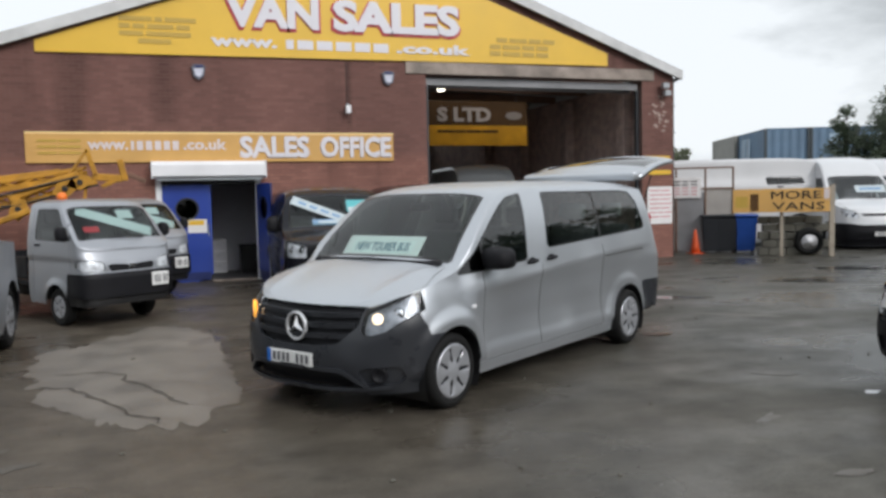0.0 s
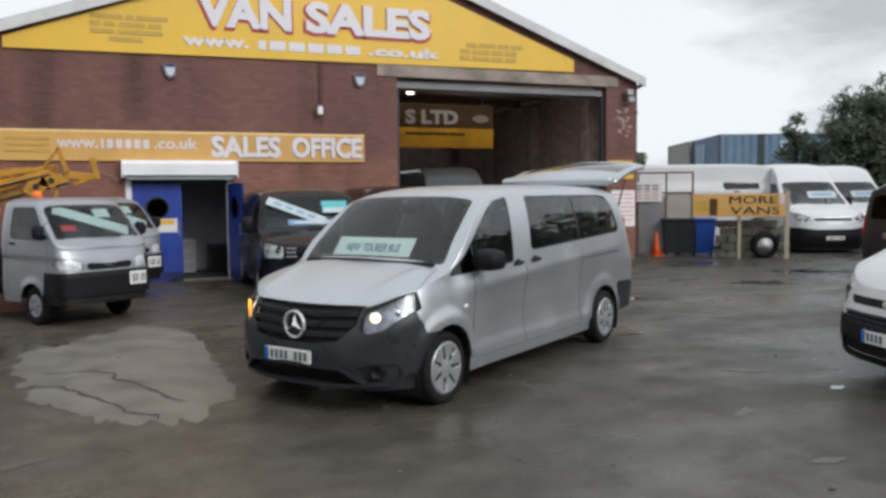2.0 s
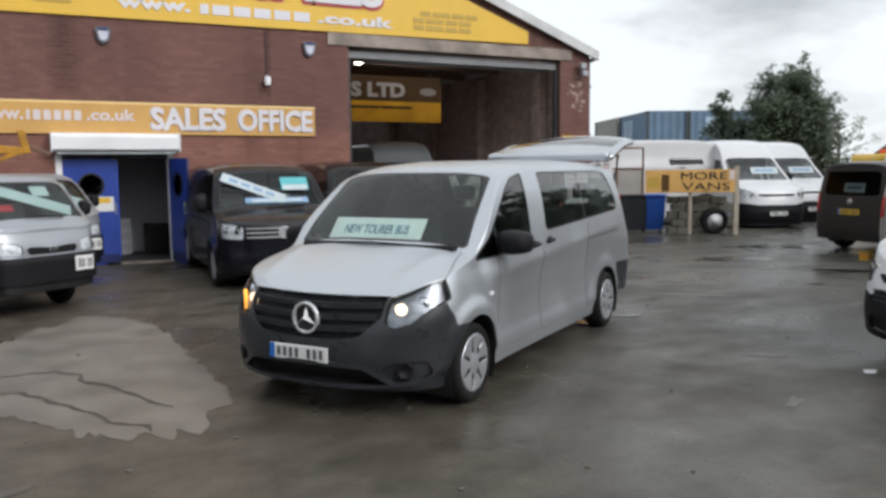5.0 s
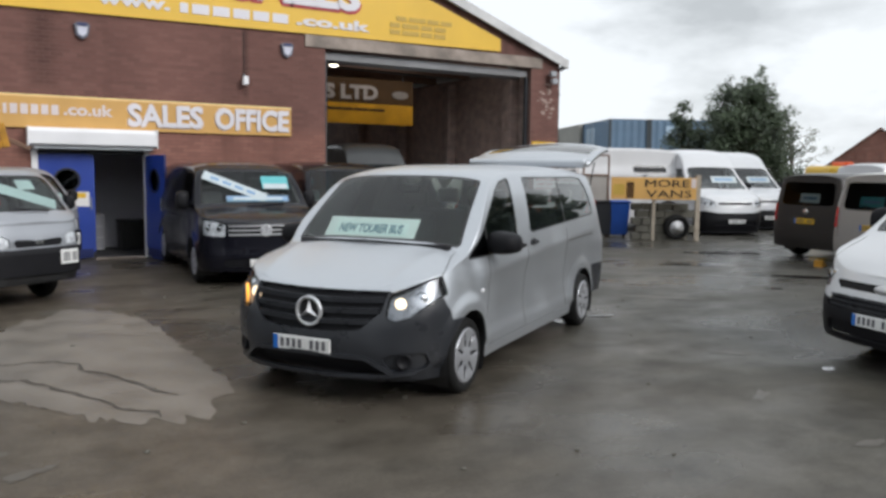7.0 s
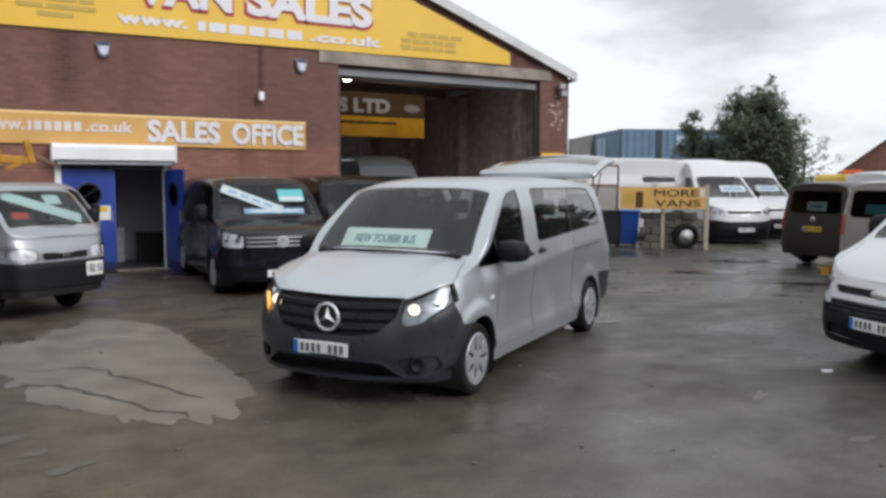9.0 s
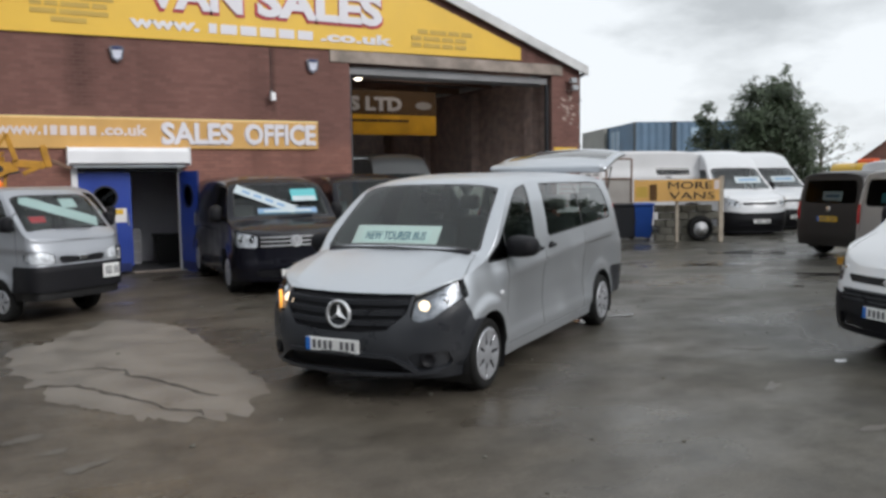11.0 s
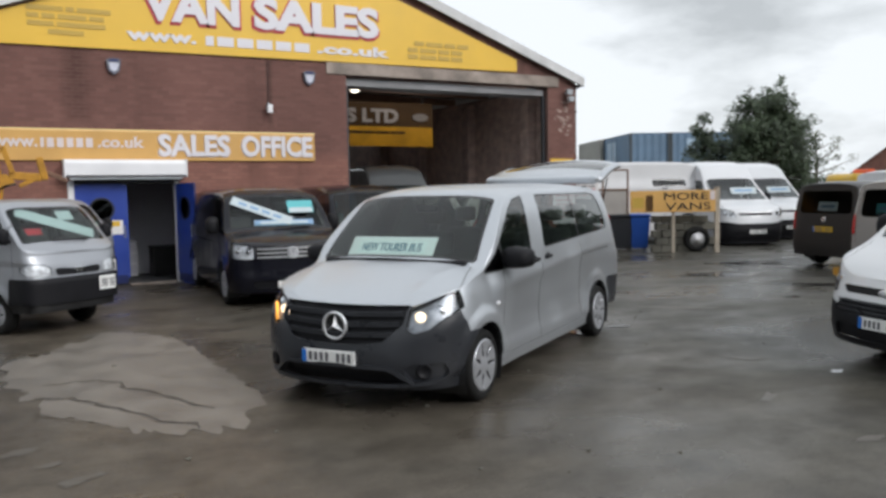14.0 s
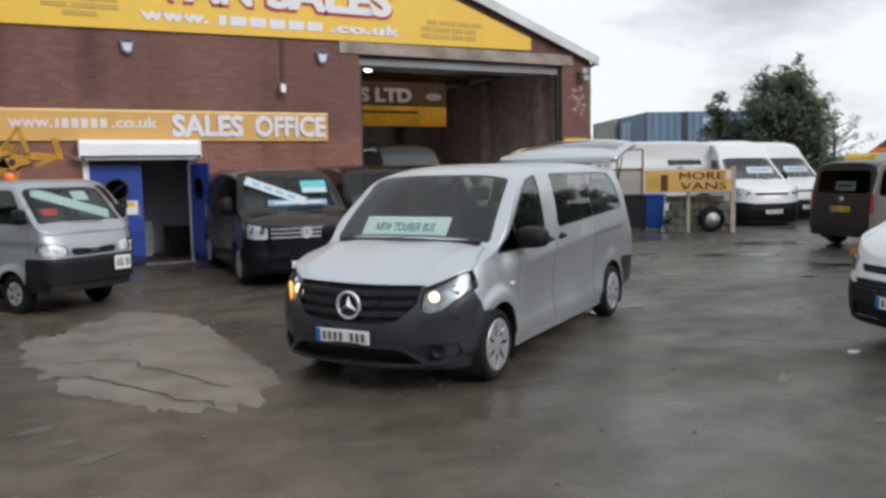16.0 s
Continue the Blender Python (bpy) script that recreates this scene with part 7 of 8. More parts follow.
# orange access lift folded on a trailer behind the pickup
lift = thing("access_lift", pose(0, 16.3, 0), "orange-yellow folding access lift behind a pickup", "lift")
part("trailer_deck", box((-5.6, -0.25, 0.45), (-2.4, 0.75, 0.6), 0.02), M_LIFT, lift)
for x in (-3.4, -5.0):
    for y in (-0.32, 0.82):
        part("trailer_wheel", lathe([(0.1, -0.09), (0.28, -0.09), (0.3, -0.05), (0.3, 0.05), (0.28, 0.09), (0.1, 0.09)], 20, m=pose(x, y, 0.3)), M_TYRE, lift, smooth=True)
part("turret", lathe([(0.26, 0.6), (0.26, 0.9), (0.16, 1.05), (0.16, 1.75)], 18, m=pose(-3.6, 0.2, 0), axis="Z"), M_LIFT, lift, smooth=True)


def lattice(name, a, b, depth, y, n, chord=0.05):
    """A boom of two chords with zigzag braces."""
    a, b = Vector((a[0], y, a[1])), Vector((b[0], y, b[1]))
    up = Vector((0, 0, depth))
    boom = part(name, beam(a, b, 0.07, chord + 0.03, bevel=0.008), M_LIFT, lift)
    part("chord", beam(a + up, b + up * 0.7, 0.06, chord, bevel=0.008), M_LIFT, boom)
    for k in range(n):
        p, q = a.lerp(b, k / n), a.lerp(b, (k + 0.5) / n) + up * (1 - 0.3 * (k + 0.5) / n)
        part("brace", beam(p, q, 0.04, 0.045), M_LIFT, boom)
        part("brace", beam(q, a.lerp(b, (k + 1) / n), 0.035, 0.04), M_LIFT, boom)


lattice("lower_boom", (-4.6, 1.30), (-1.75, 1.84), 0.20, 0.0, 6)
lattice("lower_boom", (-4.6, 1.26), (-1.85, 1.80), 0.22, 0.38, 5)
lattice("middle_boom", (-4.8, 1.56), (-1.25, 2.18), 0.16, 0.05, 7, 0.06)
lattice("middle_boom", (-4.8, 1.60), (-1.20, 2.24), 0.14, 0.36, 6, 0.05)
part("top_boom", beam((-4.6, 0.18, 1.90), (-1.62, 0.18, 2.26), 0.10, 0.09, bevel=0.01), M_LIFT, lift)
part("boom_box", beam((-4.8, -0.1, 1.44), (-2.55, -0.1, 1.86), 0.10, 0.16, bevel=0.02), M_LIFT, lift)
part("boom_box", beam((-2.4, -0.12, 1.80), (-1.30, -0.12, 2.20), 0.09, 0.12, bevel=0.02), M_LIFT, lift)
for x, z, w_, h_ in ((-2.95, 1.50, 0.26, 0.30), (-2.25, 1.62, 0.16, 0.34), (-1.52, 1.96, 0.20, 0.30), (-1.28, 2.06, 0.22, 0.22)):
    pl = part("pivot_plate", prism([(x - w_, z - h_ * 0.3), (x, z - h_ * 0.6), (x + w_, z), (x + w_ * 0.7, z + h_ * 0.5), (x - w_ * 0.4, z + h_ * 0.6)], 0.05), M_LIFT, lift, loc=pose(0, -0.2, 0))
    part("pivot_pin", lathe([(0.05, -0.03), (0.05, 0.06)], 14, m=pose(x, 0, z)), M_BLACK, pl)
part("spike_link", beam((-1.52, 0.0, 2.12), (-1.16, 0.0, 2.62), 0.05, 0.05, bevel=0.008), M_LIFT, lift)
part("spike_link", beam((-1.17, 0.0, 2.64), (-1.04, 0.0, 2.20), 0.05, 0.08, bevel=0.008), M_LIFT, lift)
part("jib", beam((-1.85, 0.05, 1.84), (-1.02, 0.05, 2.06), 0.08, 0.11, bevel=0.015), M_LIFT, lift)
part("jib", beam((-1.10, 0.05, 2.16), (-0.62, 0.05, 2.12), 0.08, 0.13, bevel=0.015), M_LIFT, lift)
part("jib_head", beam((-0.64, 0.05, 2.46), (-0.56, 0.05, 2.08), 0.09, 0.11, bevel=0.015), M_LIFT, lift)
part("jib_foot", beam((-0.95, 0.05, 1.98), (-0.58, 0.05, 2.16), 0.07, 0.07, bevel=0.01), M_LIFT, lift)
part("basket_arm", beam((-0.52, 0.05, 2.20), (-0.22, 0.05, 2.06), 0.05, 0.07, bevel=0.01), M_RUST, lift)
part("outrigger", beam((-2.7, -0.3, 1.36), (-2.05, -0.3, 1.60), 0.08, 0.10, bevel=0.02), M_LIFT, lift)
for x in (-2.0, -1.55, -1.25):
    part("upright", beam((x, -0.05, 1.62), (x + 0.05, -0.05, 2.0), 0.05, 0.05), M_LIFT, lift)
part("ram", tube((-3.0, 0.18, 1.52), (-1.35, 0.18, 2.0), 0.04), M_STEEL, lift, smooth=True)
part("hose", tube((-2.8, -0.20, 1.78), (-1.3, -0.20, 2.16), 0.018), M_BLACK, lift)
part("hose", tube((-4.4, -0.18, 1.40), (-2.2, -0.18, 1.70), 0.022), M_BLACK, lift)
part("hose", tube((-2.2, -0.18, 1.70), (-1.0, -0.10, 2.02), 0.018), M_BLACK, lift)
beacon = thing("beacon", p1.matrix_basis @ pose(-0.45, -0.30, 1.765), "orange beacon on a pickup's cab roof", "beacon")
part("lens", lathe([(0.07, 0.0), (0.07, 0.06), (0.045, 0.10), (0.001, 0.11)], 16, axis="Z"), glow_material("orange_beacon_lens", (0.8, 0.18, 0.02), 0.02), beacon, smooth=True)

# --- silver pickup at the yard's edge ---
make_van("silver_pickup", "silver pickup with alloy wheels at the yard's edge", heading(-2.66, 10.15, 0.0, 1.0), M_SILVER2, 1.85, 5.1, 1.88, 0.95, 3.1, (1.14, 1.44), 0.55, -0.1, [(-1.6, 0.2)], M_TINT, wheel_r=0.38, belt=1.46, lower=0.6, lamp=(0.86, 1.08), grille="bars", plate="none", category="pickup", spokes=6, mirrors=False)

# ---- fence line ----
FX, FY = (0.853, -0.522), (0.522, 0.853)


def fence_post(x, y, h, r, mat, label, round_=False):
    p = thing("fence_post", pose(x, y, 0, 0, 0, -31.5), label, "post", "fence posts")
    part("post", box((-r, -r, 0), (r, r, h), 0.01) if not round_ else tube((0, 0, 0), (0, 0, h), r), mat, p)
    part("post_cap", box((-r * 1.15, -r * 1.15, h), (r * 1.15, r * 1.15, h + 0.02), 0.004), mat, p)
    return p


fence_post(15.56, 16.47, 1.74, 0.06, M_WOOD, "pale timber post holding the amber board")
fence_post(14.62, 17.12, 1.10, 0.035, M_WOOD, "thin pale timber post under the amber board")
mv = thing("more_vans_sign", pose(13.55, 17.62, 0, 0, 0, -31.5), "amber board on posts with dark capital lettering", "sign")
part("board", box((0, 0, 1.10), (2.26, 0.03, 1.68), 0.004), M_AMBER, mv)
letters("lettering", "MORE", 1.16, 0.19, M_BLACK, mv, pose(0.90, -0.001, 1.43), 0.012, 0.0)
letters("lettering", "VANS", 1.20, 0.19, M_BLACK, mv, pose(0.93, -0.001, 1.16), 0.012, 0.0)
part("dark_panel", box((0.42, -0.012, 1.14), (0.60, -0.001, 1.56), 0.02), M_BROWN, mv)
part("print_panel", box((0.06, -0.006, 1.22), (0.36, -0.001, 1.5)), M_OLIVE, mv)
part("end_cap", box((2.12, -0.008, 1.42), (2.24, -0.001, 1.66)), M_OFFWHITE, mv)

gate = thing("yard_gate", pose(12.45, 19.72, 0, 0, 0, -31.5), "dull grey sheet gate between rusty posts", "gate")
for k in range(3):
    part("gate_sheet", box((0.06 + 0.72 * k, 0, 0.06), (0.76 + 0.72 * k, 0.02, 1.62 if k < 2 else 1.75), 0.004), M_GREYMET if k % 2 else material("pale_sheet", (0.36, 0.34, 0.32), 0.7, vary=0.25, scale=1.2), gate)
for x in (0.0, 0.75, 1.50, 2.2):
    part("gate_post", box((x - 0.024, -0.024, 0), (x + 0.024, 0.024, 2.28), 0.006), M_RUST, gate)
for z in (1.70, 2.25):
    part("gate_rail", box((0.0, -0.025, z), (2.2, 0.025, z + 0.045), 0.006), M_RUST, gate)
nt2 = part("gate_notice", box((0.62, -0.05, 1.48), (1.38, -0.032, 2.02), 0.004), M_PAPER, gate, "white notice with pink print")
for k in range(5):
    bm = bmesh.new()
    for j in range(3):
        box((0.68 + 0.22 * j, -0.053, 1.90 - 0.085 * k), (0.84 + 0.22 * j, -0.0505, 1.935 - 0.085 * k), 0, bm)
    part("notice_print", bm, M_PINK if k > 1 else M_PRINT, nt2)

chock = thing("wheel_chock", pose(13.25, 11.2, 0, 0, 0, 20), "orange-yellow plastic wheel chock on the yard", "chock")
part("wedge", prism([(-0.16, 0.0), (0.16, 0.0), (0.12, 0.05), (-0.10, 0.14), (-0.16, 0.13)], 0.16), M_LIFT, chock)

cone = thing("traffic_cone", pose(13.42, 18.95, 0), "orange plastic traffic cone by the gate", "cone")
part("base", box((-0.17, -0.17, 0), (0.17, 0.17, 0.03), 0.01), M_ORANGE, cone)
part("body", lathe([(0.13, 0.03), (0.10, 0.2), (0.035, 0.62), (0.02, 0.64)], 20, axis="Z"), M_ORANGE, cone, smooth=True)


def wheelie_bin(x, y, rz, mat, label):
    b = thing("wheelie_bin", pose(x, y, 0, 0, 0, rz), label, "bin", "wheelie bins")
    bm = bmesh.new()
    lo = [bm.verts.new(p) for p in ((-0.22, -0.26, 0.06), (0.22, -0.26, 0.06), (0.22, 0.22, 0.06), (-0.22, 0.22, 0.06))]
    hi = [bm.verts.new(p) for p in ((-0.28, -0.34, 0.95), (0.28, -0.34, 0.95), (0.28, 0.30, 0.95), (-0.28, 0.30, 0.95))]
    bm.faces.new(lo[::-1])
    bm.faces.new(hi)
    for i in range(4):
        bm.faces.new((lo[i], lo[(i + 1) % 4], hi[(i + 1) % 4], hi[i]))
    bmesh.ops.bevel(bm, geom=list(bm.edges), offset=0.025, segments=2, affect="EDGES")
    part("bin_body", bm, mat, b)
    bm = box((-0.30, -0.37, 0.95), (0.30, 0.32, 1.03), 0.03, seg=2)
    part("lid", bm, mat, b)
    part("grip", tube((-0.24, 0.36, 0.98), (0.24, 0.36, 0.98), 0.018), mat, b)
    for sx in (-0.25, 0.25):
        part("bin_wheel", lathe([(0.10, -0.025), (0.10, 0.025)], 16, m=pose(sx, 0.26, 0.10, 0, 0, 90)), M_TYRE, b)


wheelie_bin(13.93, 18.96, -28, M_BIN, "black plastic wheelie bin by the gate")
wheelie_bin(14.27, 18.75, -33, M_BIN, "black plastic wheelie bin beside a blue one")
wheelie_bin(14.64, 18.50, -31, M_BINBLUE, "blue plastic wheelie bin beside black ones")

# stacked blocks under the board, loose wheels
blocks = thing("block_stack", pose(14.62, 17.60, 0, 0, 0, -31.5), "rough stack of grey concrete blocks", "blocks")
for r in range(5):
    bm = box((-0.24 + 0.1 * (r % 2), -0.12, 0.2 * r), (0.2 * (r % 2), 0.12, 0.2 * r + 0.185), 0.012)
    part("block", bm, M_STONE, blocks)
    for k in range(3):
        bm = box((0.02 + 0.42 * k + 0.2 * (r % 2), -0.12, 0.2 * r), (0.42 + 0.42 * k + 0.2 * (r % 2), 0.12, 0.2 * r + 0.185), 0.012)
        bm.transform(pose(0, random.uniform(-0.03, 0.03), 0, 0, 0, random.uniform(-2, 2)))
        part("block", bm, M_STONE, blocks)
tw = thing("loose_wheel", pose(15.33, 16.98, 0.02, 8, 0, -31.5), "old wheel with a pale steel rim leaning on blocks", "wheel", "loose wheels")
part("tyre", lathe([(0.2, 0.1), (0.2, -0.1), (0.3, -0.1), (0.34, -0.06), (0.34, 0.06), (0.3, 0.1), (0.2, 0.1)], 30, m=pose(0, 0, 0.34)), M_TYRE, tw, smooth=True)
part("rim", lathe([(0.205, -0.09), (0.17, -0.07), (0.08, -0.06), (0.001, -0.075)], 26, m=pose(0, 0, 0.34)), M_WPVC, tw, smooth=True)
tw2 = thing("loose_wheel", pose(15.45, 17.35, 0.0, -6, 0, -31.5), "black tyre stood against the blocks", "wheel", "loose wheels")
part("tyre", lathe([(0.2, -0.1), (0.33, -0.1), (0.38, -0.06), (0.38, 0.06), (0.33, 0.1), (0.2, 0.1), (0.2, -0.1)], 30, m=pose(0, 0, 0.66)), M_TYRE, tw2, smooth=True)
part("stand", box((-0.15, -0.08, 0), (0.15, 0.08, 0.3), 0.01), M_STONE, tw2)


# ---- distance ----
M_POST = material("dark_container_frame", (0.05, 0.062, 0.07), 0.6, vary=0.2, scale=2)


def container(x, y, z, rz, mat, label, doors=False):
    c = thing("shipping_container", pose(x, y, z, 0, 0, rz), label, "container", "stacked containers")
    bm = bmesh.new()
    W, Ln, Ht = 2.44, 6.06, 2.59
    n = 22
    for (x0, y0, x1, y1, nx, ny) in ((0, 0, W, 0, 0, -1), (0, 0, 0, Ln, -1, 0), (W, 0, W, Ln, 1, 0), (0, Ln, W, Ln, 0, 1)):
        k_n = n if x0 == x1 else 10
        prev = None
        for k in range(k_n * 2 + 1):
            s = k / (k_n * 2)
            d = 0.04 if (k // 2) % 2 else 0.0
            px, py = x0 + (x1 - x0) * s - nx * d, y0 + (y1 - y0) * s - ny * d
            pair = (bm.verts.new((px, py, 0.1)), bm.verts.new((px, py, Ht - 0.1)))
            if prev:
                bm.faces.new((prev[0], pair[0], pair[1], prev[1]))
            prev = pair
    part("wall_sheet", bm, mat, c)
    part("roof_panel", box((0, 0, Ht - 0.1), (W, Ln, Ht), 0.01), mat, c)
    part("floor_frame", box((0, 0, 0), (W, Ln, 0.1), 0.01), mat, c)
    for a in (0, W):
        for b in (0, Ln):
            part("corner_post", box((a - 0.07, b - 0.07, 0), (a + 0.07, b + 0.07, Ht), 0.01), M_POST if mat is M_CONT_B else mat, c)
    if doors:
        for k in range(2):
            d = part("pale_panel", box((-0.03, 3.2 + 1.1 * k, 0.3), (-0.01, 4.1 + 1.1 * k, 2.2), 0.01), M_PALECONT, c, "pale painted panel")
            part("lock_bar", tube((-0.05, 3.65 + 1.1 * k, 0.2), (-0.05, 3.65 + 1.1 * k, 2.4), 0.02), M_STEEL, d)
    else:
        part("pale_sticker", box((1.0, -0.02, 1.6), (1.5, -0.005, 2.2)), M_PALECONT, c)
    return c


CA = -25.0
for k in range(3):
    cx, cy = 34.0 + 2.62 * k * math.cos(radians(CA)), 39.9 + 2.62 * k * math.sin(radians(CA))
    for lvl in range(2):
        container(cx, cy, 2.59 * lvl, CA, M_CONT_B, "blue corrugated shipping container stacked two high", k == 0)
for lvl in range(2):
    container(36.6, 45.8, 2.59 * lvl - (0.0), CA, M_CONT_G, "grey corrugated shipping container behind the blue ones")


def leaves(bm, centre, radius, count, size, flat=0.8):
    for _ in range(count):
        d = Vector((random.gauss(0, 1), random.gauss(0, 1), random.gauss(0, 1)))
        d.normalize()
        p = Vector(centre) + Vector((d.x * radius, d.y * radius, d.z * radius * flat)) * random.uniform(0.35, 1.0)
        s = size * random.uniform(0.6, 1.3)
        a = Vector((random.gauss(0, 1), random.gauss(0, 1), random.gauss(0, 1))).normalized()
        b = a.orthogonal().normalized()
        bm.faces.new([bm.verts.new(p + a * s), bm.verts.new(p + b * s * 0.5), bm.verts.new(p - a * s), bm.verts.new(p - b * s * 0.5)])


def tree(x, y, h, spread, label, mat, clumps=46, base=1.2, leaf=0.16, dens=110, point=False):
    t = thing("tree", pose(x, y, 0), label, "tree", "trees")
    bm = tube((0, 0, 0), (0.1, 0, h * 0.45), 0.22, 0.13, 10)
    tube((0.1, 0, h * 0.45), (0.0, 0.1, h * 0.92), 0.13, 0.03, 8, bm)
    crown = bmesh.new()
    for k in range(clumps):
        s = random.random() ** (0.95 if point else 1.25)
        z = base + (h - base) * s
        env = math.sin(min(1.0, (1 - s) * 1.15 + 0.04) * math.pi * 0.62) if not point else math.sqrt(max(0.0, 1 - s**2.6)) * random.uniform(0.8, 1.08)
        a = random.uniform(0, 2 * math.pi)
        rr = spread * env * random.uniform(0.5 if point else 0.35, 1.0)
        p = Vector((rr * math.cos(a), rr * math.sin(a), z))
        if point and (k % 9 == 0 or s > 0.9):
            p = p * random.uniform(1.04, 1.16)
        tube((0.05, 0, max(0.6, z - 0.4 - rr * 0.3)), p, 0.05, 0.012, 5, bm)
        leaves(crown, p, random.uniform(0.45, 0.9) * (0.55 + 0.45 * env), dens, leaf)
    part("trunk", bm, M_BARK, t)
    part("crown", crown, mat, t, "uneven crown of many small leaves")
    return t


big = tree(35.3, 30.9, 5.75, 3.15, "dark green leafy tree with thin sprigs over its crown", M_LEAF, 360, 0.8, 0.10, 105, True)
for tip in ((0.5, -0.7, 7.55), (0.25, -0.35, 7.2), (-0.55, 0.6, 7.0), (-0.95, 1.0, 6.6), (0.95, -1.2, 6.5), (0.0, 0.1, 6.9)):
    sprig, tip = bmesh.new(), Vector(tip)
    foot = Vector((tip.x * 0.4, tip.y * 0.4, 4.6))
    limb = part("limb", tube(foot, tip, 0.05, 0.012, 6), M_BARK, big)
    for k in range(9):
        leaves(sprig, foot.lerp(tip, 0.35 + 0.65 * k / 8) + Vector((random.uniform(-0.3, 0.3), random.uniform(-0.3, 0.3), random.uniform(-0.1, 0.15))), 0.42 - 0.025 * k, 34 - 2 * k, 0.10)
    part("sprig_leaves", sprig, M_LEAF, limb)
tree(33.9, 33.9, 5.6, 1.3, "dark green tree beside the containers", M_LEAF, 30, 1.2, 0.10, 150)
tree(29.4, 44, 5.1, 2.6, "dull green bushy tree behind the hall", M_LEAF2, 34, 0.6, 0.11, 220)
tree(26.6, 43, 4.3, 2.2, "dull green bushy tree behind the hall", M_LEAF2, 26, 0.6, 0.11, 220)
tree(50.2, 28.6, 6.8, 2.3, "dark green tree beside a brick house", M_LEAF, 36, 1.0, 0.18, 110)
tree(62, 47, 6.4, 3.6, "thin pale tree far behind the vans", M_LEAF2, 26, 2.0, 0.13, 45)
tree(40, 60, 7.0, 4.2, "distant dull green tree", M_LEAF2, 30, 1.0, 0.25, 80)

house = thing("house", pose(56.1, 35.6, 0, 0, 0, -60) @ Matrix.Diagonal((0.80, 0.8, 0.87, 1)), "red brick house with a steep gable", "house")
part("wall", prism([(-4.2, 0), (4.2, 0), (4.2, 2.9), (0, 5.9), (-4.2, 2.9)], 8.0), brick_material("far_brick", (0.26, 0.11, 0.08), (0.20, 0.085, 0.065), (0.2, 0.16, 0.14)), house)
part("roof_slope", beam((-4.5, 4, 2.75), (0.03, 4, 6.05), 8.4, 0.12), M_TILE, house)
part("roof_slope", beam((4.5, 4, 2.75), (-0.03, 4, 6.05), 8.4, 0.12), M_TILE, house)

works = thing("works_truck", pose(25.2, 18.6, 0, 0, 0, 150) @ Matrix.Diagonal((1, 1, 0.945, 1)), "yellow works truck with an orange beacon bar", "truck")
part("cab", box((-0.9, -1.0, 0.5), (0.9, 1.0, 2.24), 0.15, seg=2), M_YELLOW, works)
part("truck_bed", box((-4.2, -1.0, 0.6), (-0.95, 1.0, 2.2), 0.03), M_YELLOW, works)
part("beacon_bar", box((-0.15, -0.5, 2.24), (0.15, 0.5, 2.40), 0.04), M_ORANGE, works)
for x in (0.0, -3.0):
    for sgn in (1, -1):
        wheel(works, x, 0.88 * sgn, 0.38, 0.22, 5)


# ---- hedge and trees round the camera's back, which the glass and paint mirror ----
def hedge(name, x0, y0, x1, y1, h, label, n):
    t = thing(name, pose(0, 0, 0), label, "hedge", "boundary hedges")
    crown, wood = bmesh.new(), bmesh.new()
    for k in range(n):
        s = (k + 0.5) / n
        hh = h * random.uniform(0.7, 1.15)
        px, py = x0 + (x1 - x0) * s + random.uniform(-0.6, 0.6), y0 + (y1 - y0) * s + random.uniform(-0.6, 0.6)
        tube((px, py, 0), (px, py, hh * 0.8), 0.12, 0.04, 6, wood)
        for j in range(9):
            z = hh * (0.08 + 0.9 * j / 8)
            leaves(crown, (px + random.uniform(-0.8, 0.8), py + random.uniform(-0.8, 0.8), z), 1.3, 90, 0.36)
    part("stems", wood, M_BARK, t)
    tagged(part("foliage", crown, M_LEAF, t, "dense dark green foliage"), kind="stuff")


hedge("boundary_hedge", -22, -11, 24, -11, 5.5, "dark green boundary hedge behind the yard", 30)
hedge("boundary_hedge", 25.5, -11, 26.0, 15.0, 6.0, "tall dark trees grown together at the yard's end", 24)
hedge("boundary_hedge", -23, -12, -23, 24, 5.0, "dark green boundary hedge beside the yard", 20)


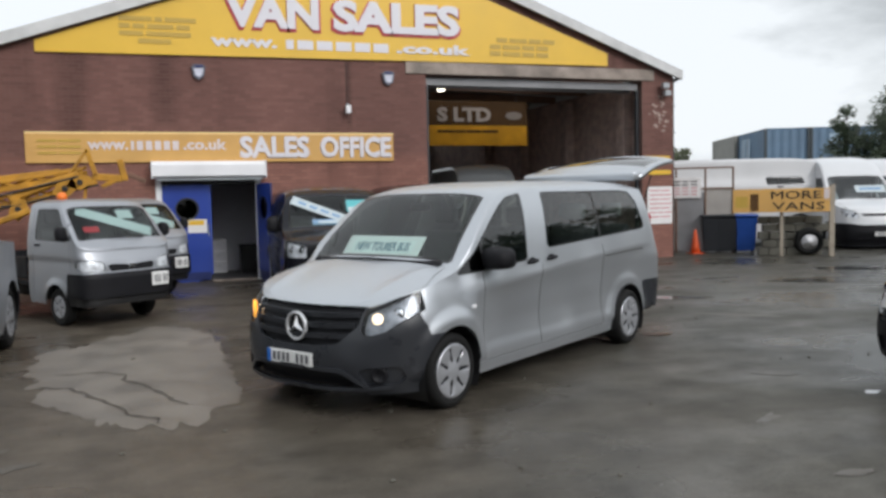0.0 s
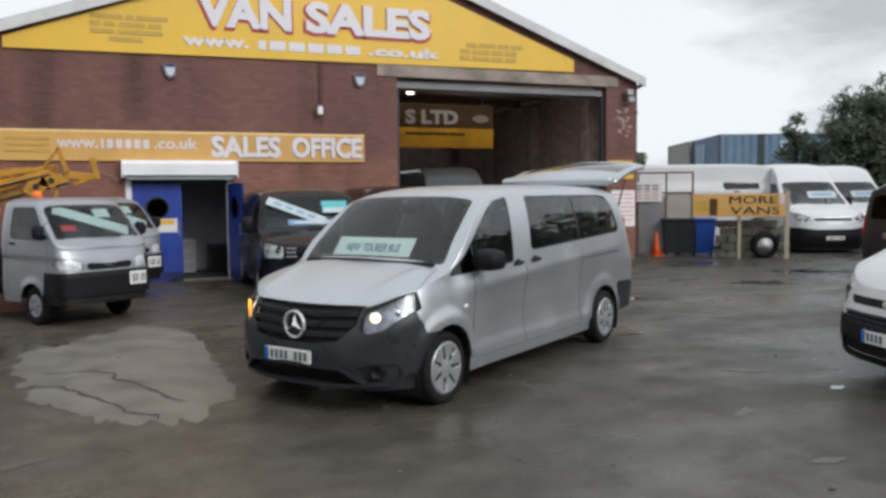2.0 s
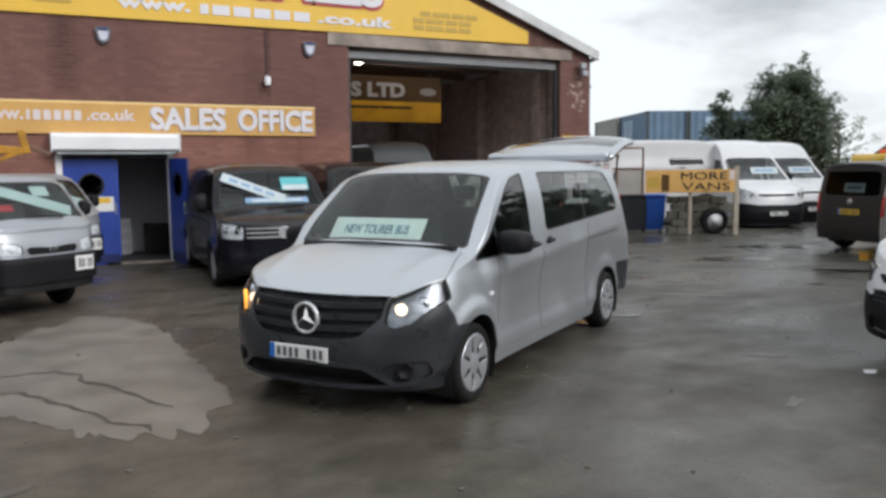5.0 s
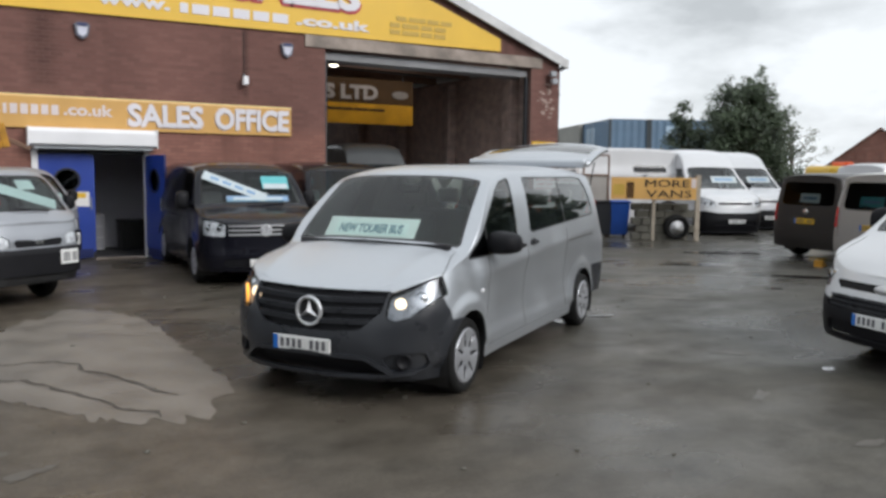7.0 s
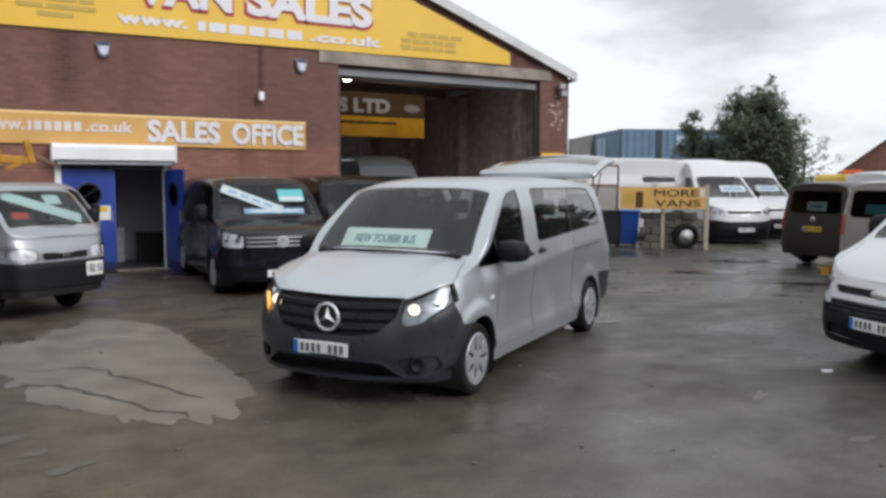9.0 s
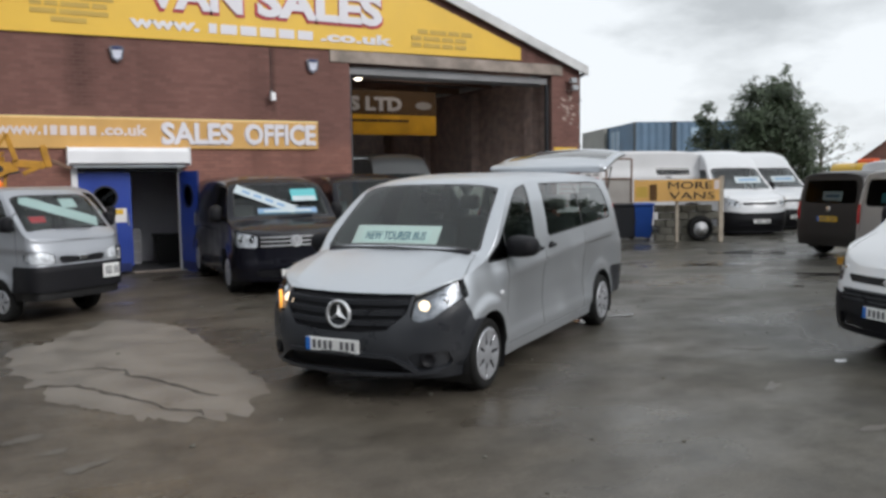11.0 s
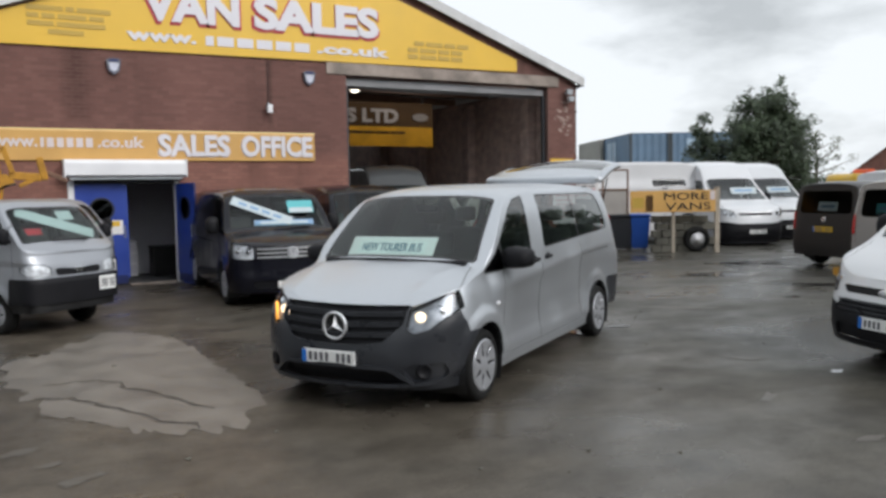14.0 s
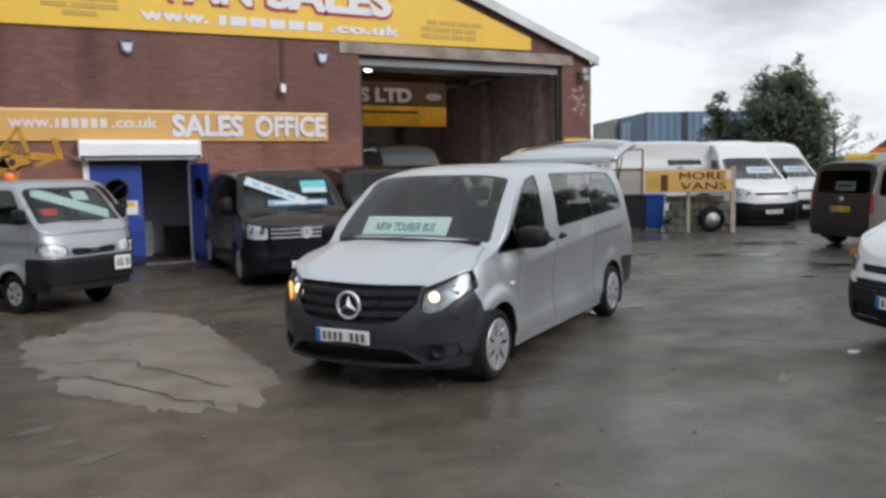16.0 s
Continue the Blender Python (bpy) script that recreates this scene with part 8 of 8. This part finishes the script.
# ---- bricks of the front wall: one mesh for the field, single bricks between the office door and the workshop ----
def free_spans(z0, z1):
    """Stretches of x that a course between z0 and z1 covers."""
    lo = EAVE_L[0] + (z1 + 0.08 - EAVE_L[1]) * (APEX[0] - EAVE_L[0]) / (APEX[1] - EAVE_L[1])
    hi = EAVE_R[0] + (z1 + 0.08 - EAVE_R[1]) * (APEX[0] - EAVE_R[0]) / (APEX[1] - EAVE_R[1])
    spans = [(max(-4.3, lo), min(12.33, hi))]
    for a, b, h in (DOOR, BAY):
        if z0 < h:
            cut = []
            for s, e in spans:
                cut += [(s, min(e, a)), (max(s, b), e)]
            spans = [(s, e) for s, e in cut if e - s > 0.04]
    return spans


PROUD = 0.007
verts, faces, singles = [], [], []
for r in range(98):
    z0, z1 = r * 0.075 + 0.005, r * 0.075 + 0.070
    for s0, e0 in free_spans(z0, z1):
        x = math.floor((s0 + 4.3) / 0.225) * 0.225 - 4.3 - (0.1125 if r % 2 else 0.0)
        while x < e0:
            a, b = max(x + 0.005, s0), min(x + 0.220, e0)
            x += 0.225
            if b - a < 0.04:
                continue
            if 4.0 < a and b < 5.72 and z0 > 0.2 and z1 < 2.46 and b - a > 0.21 and len(singles) < 300:
                singles.append((a, z0))
                continue
            y = WY - PROUD * random.uniform(0.7, 1.2)
            k = len(verts)
            verts += [(a, y, z0), (b, y, z0), (b, y, z1), (a, y, z1), (a, WY, z0), (b, WY, z0), (b, WY, z1), (a, WY, z1)]
            faces += [(k, k + 1, k + 2, k + 3), (k, k + 4, k + 5, k + 1), (k + 1, k + 5, k + 6, k + 2), (k + 2, k + 6, k + 7, k + 3), (k + 3, k + 7, k + 4, k)]
me = bpy.data.meshes.new("brick_field")
me.from_pydata(verts, [], faces)
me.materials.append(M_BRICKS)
field = new("brick_field", me)
field.parent = wall_front
tagged(field, "many red-brown bricks of the gable", kind="stuff")
bm = box((0, -PROUD, 0), (0.215, 0.004, 0.065), 0.003)
one = bpy.data.meshes.new("brick")
bm.to_mesh(one)
bm.free()
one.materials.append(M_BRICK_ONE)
for a, z0 in singles:
    b = new("brick", one)
    b.parent = wall_front
    b.matrix_basis = Matrix.Translation((a, WY + random.uniform(-0.0015, 0.001), z0))
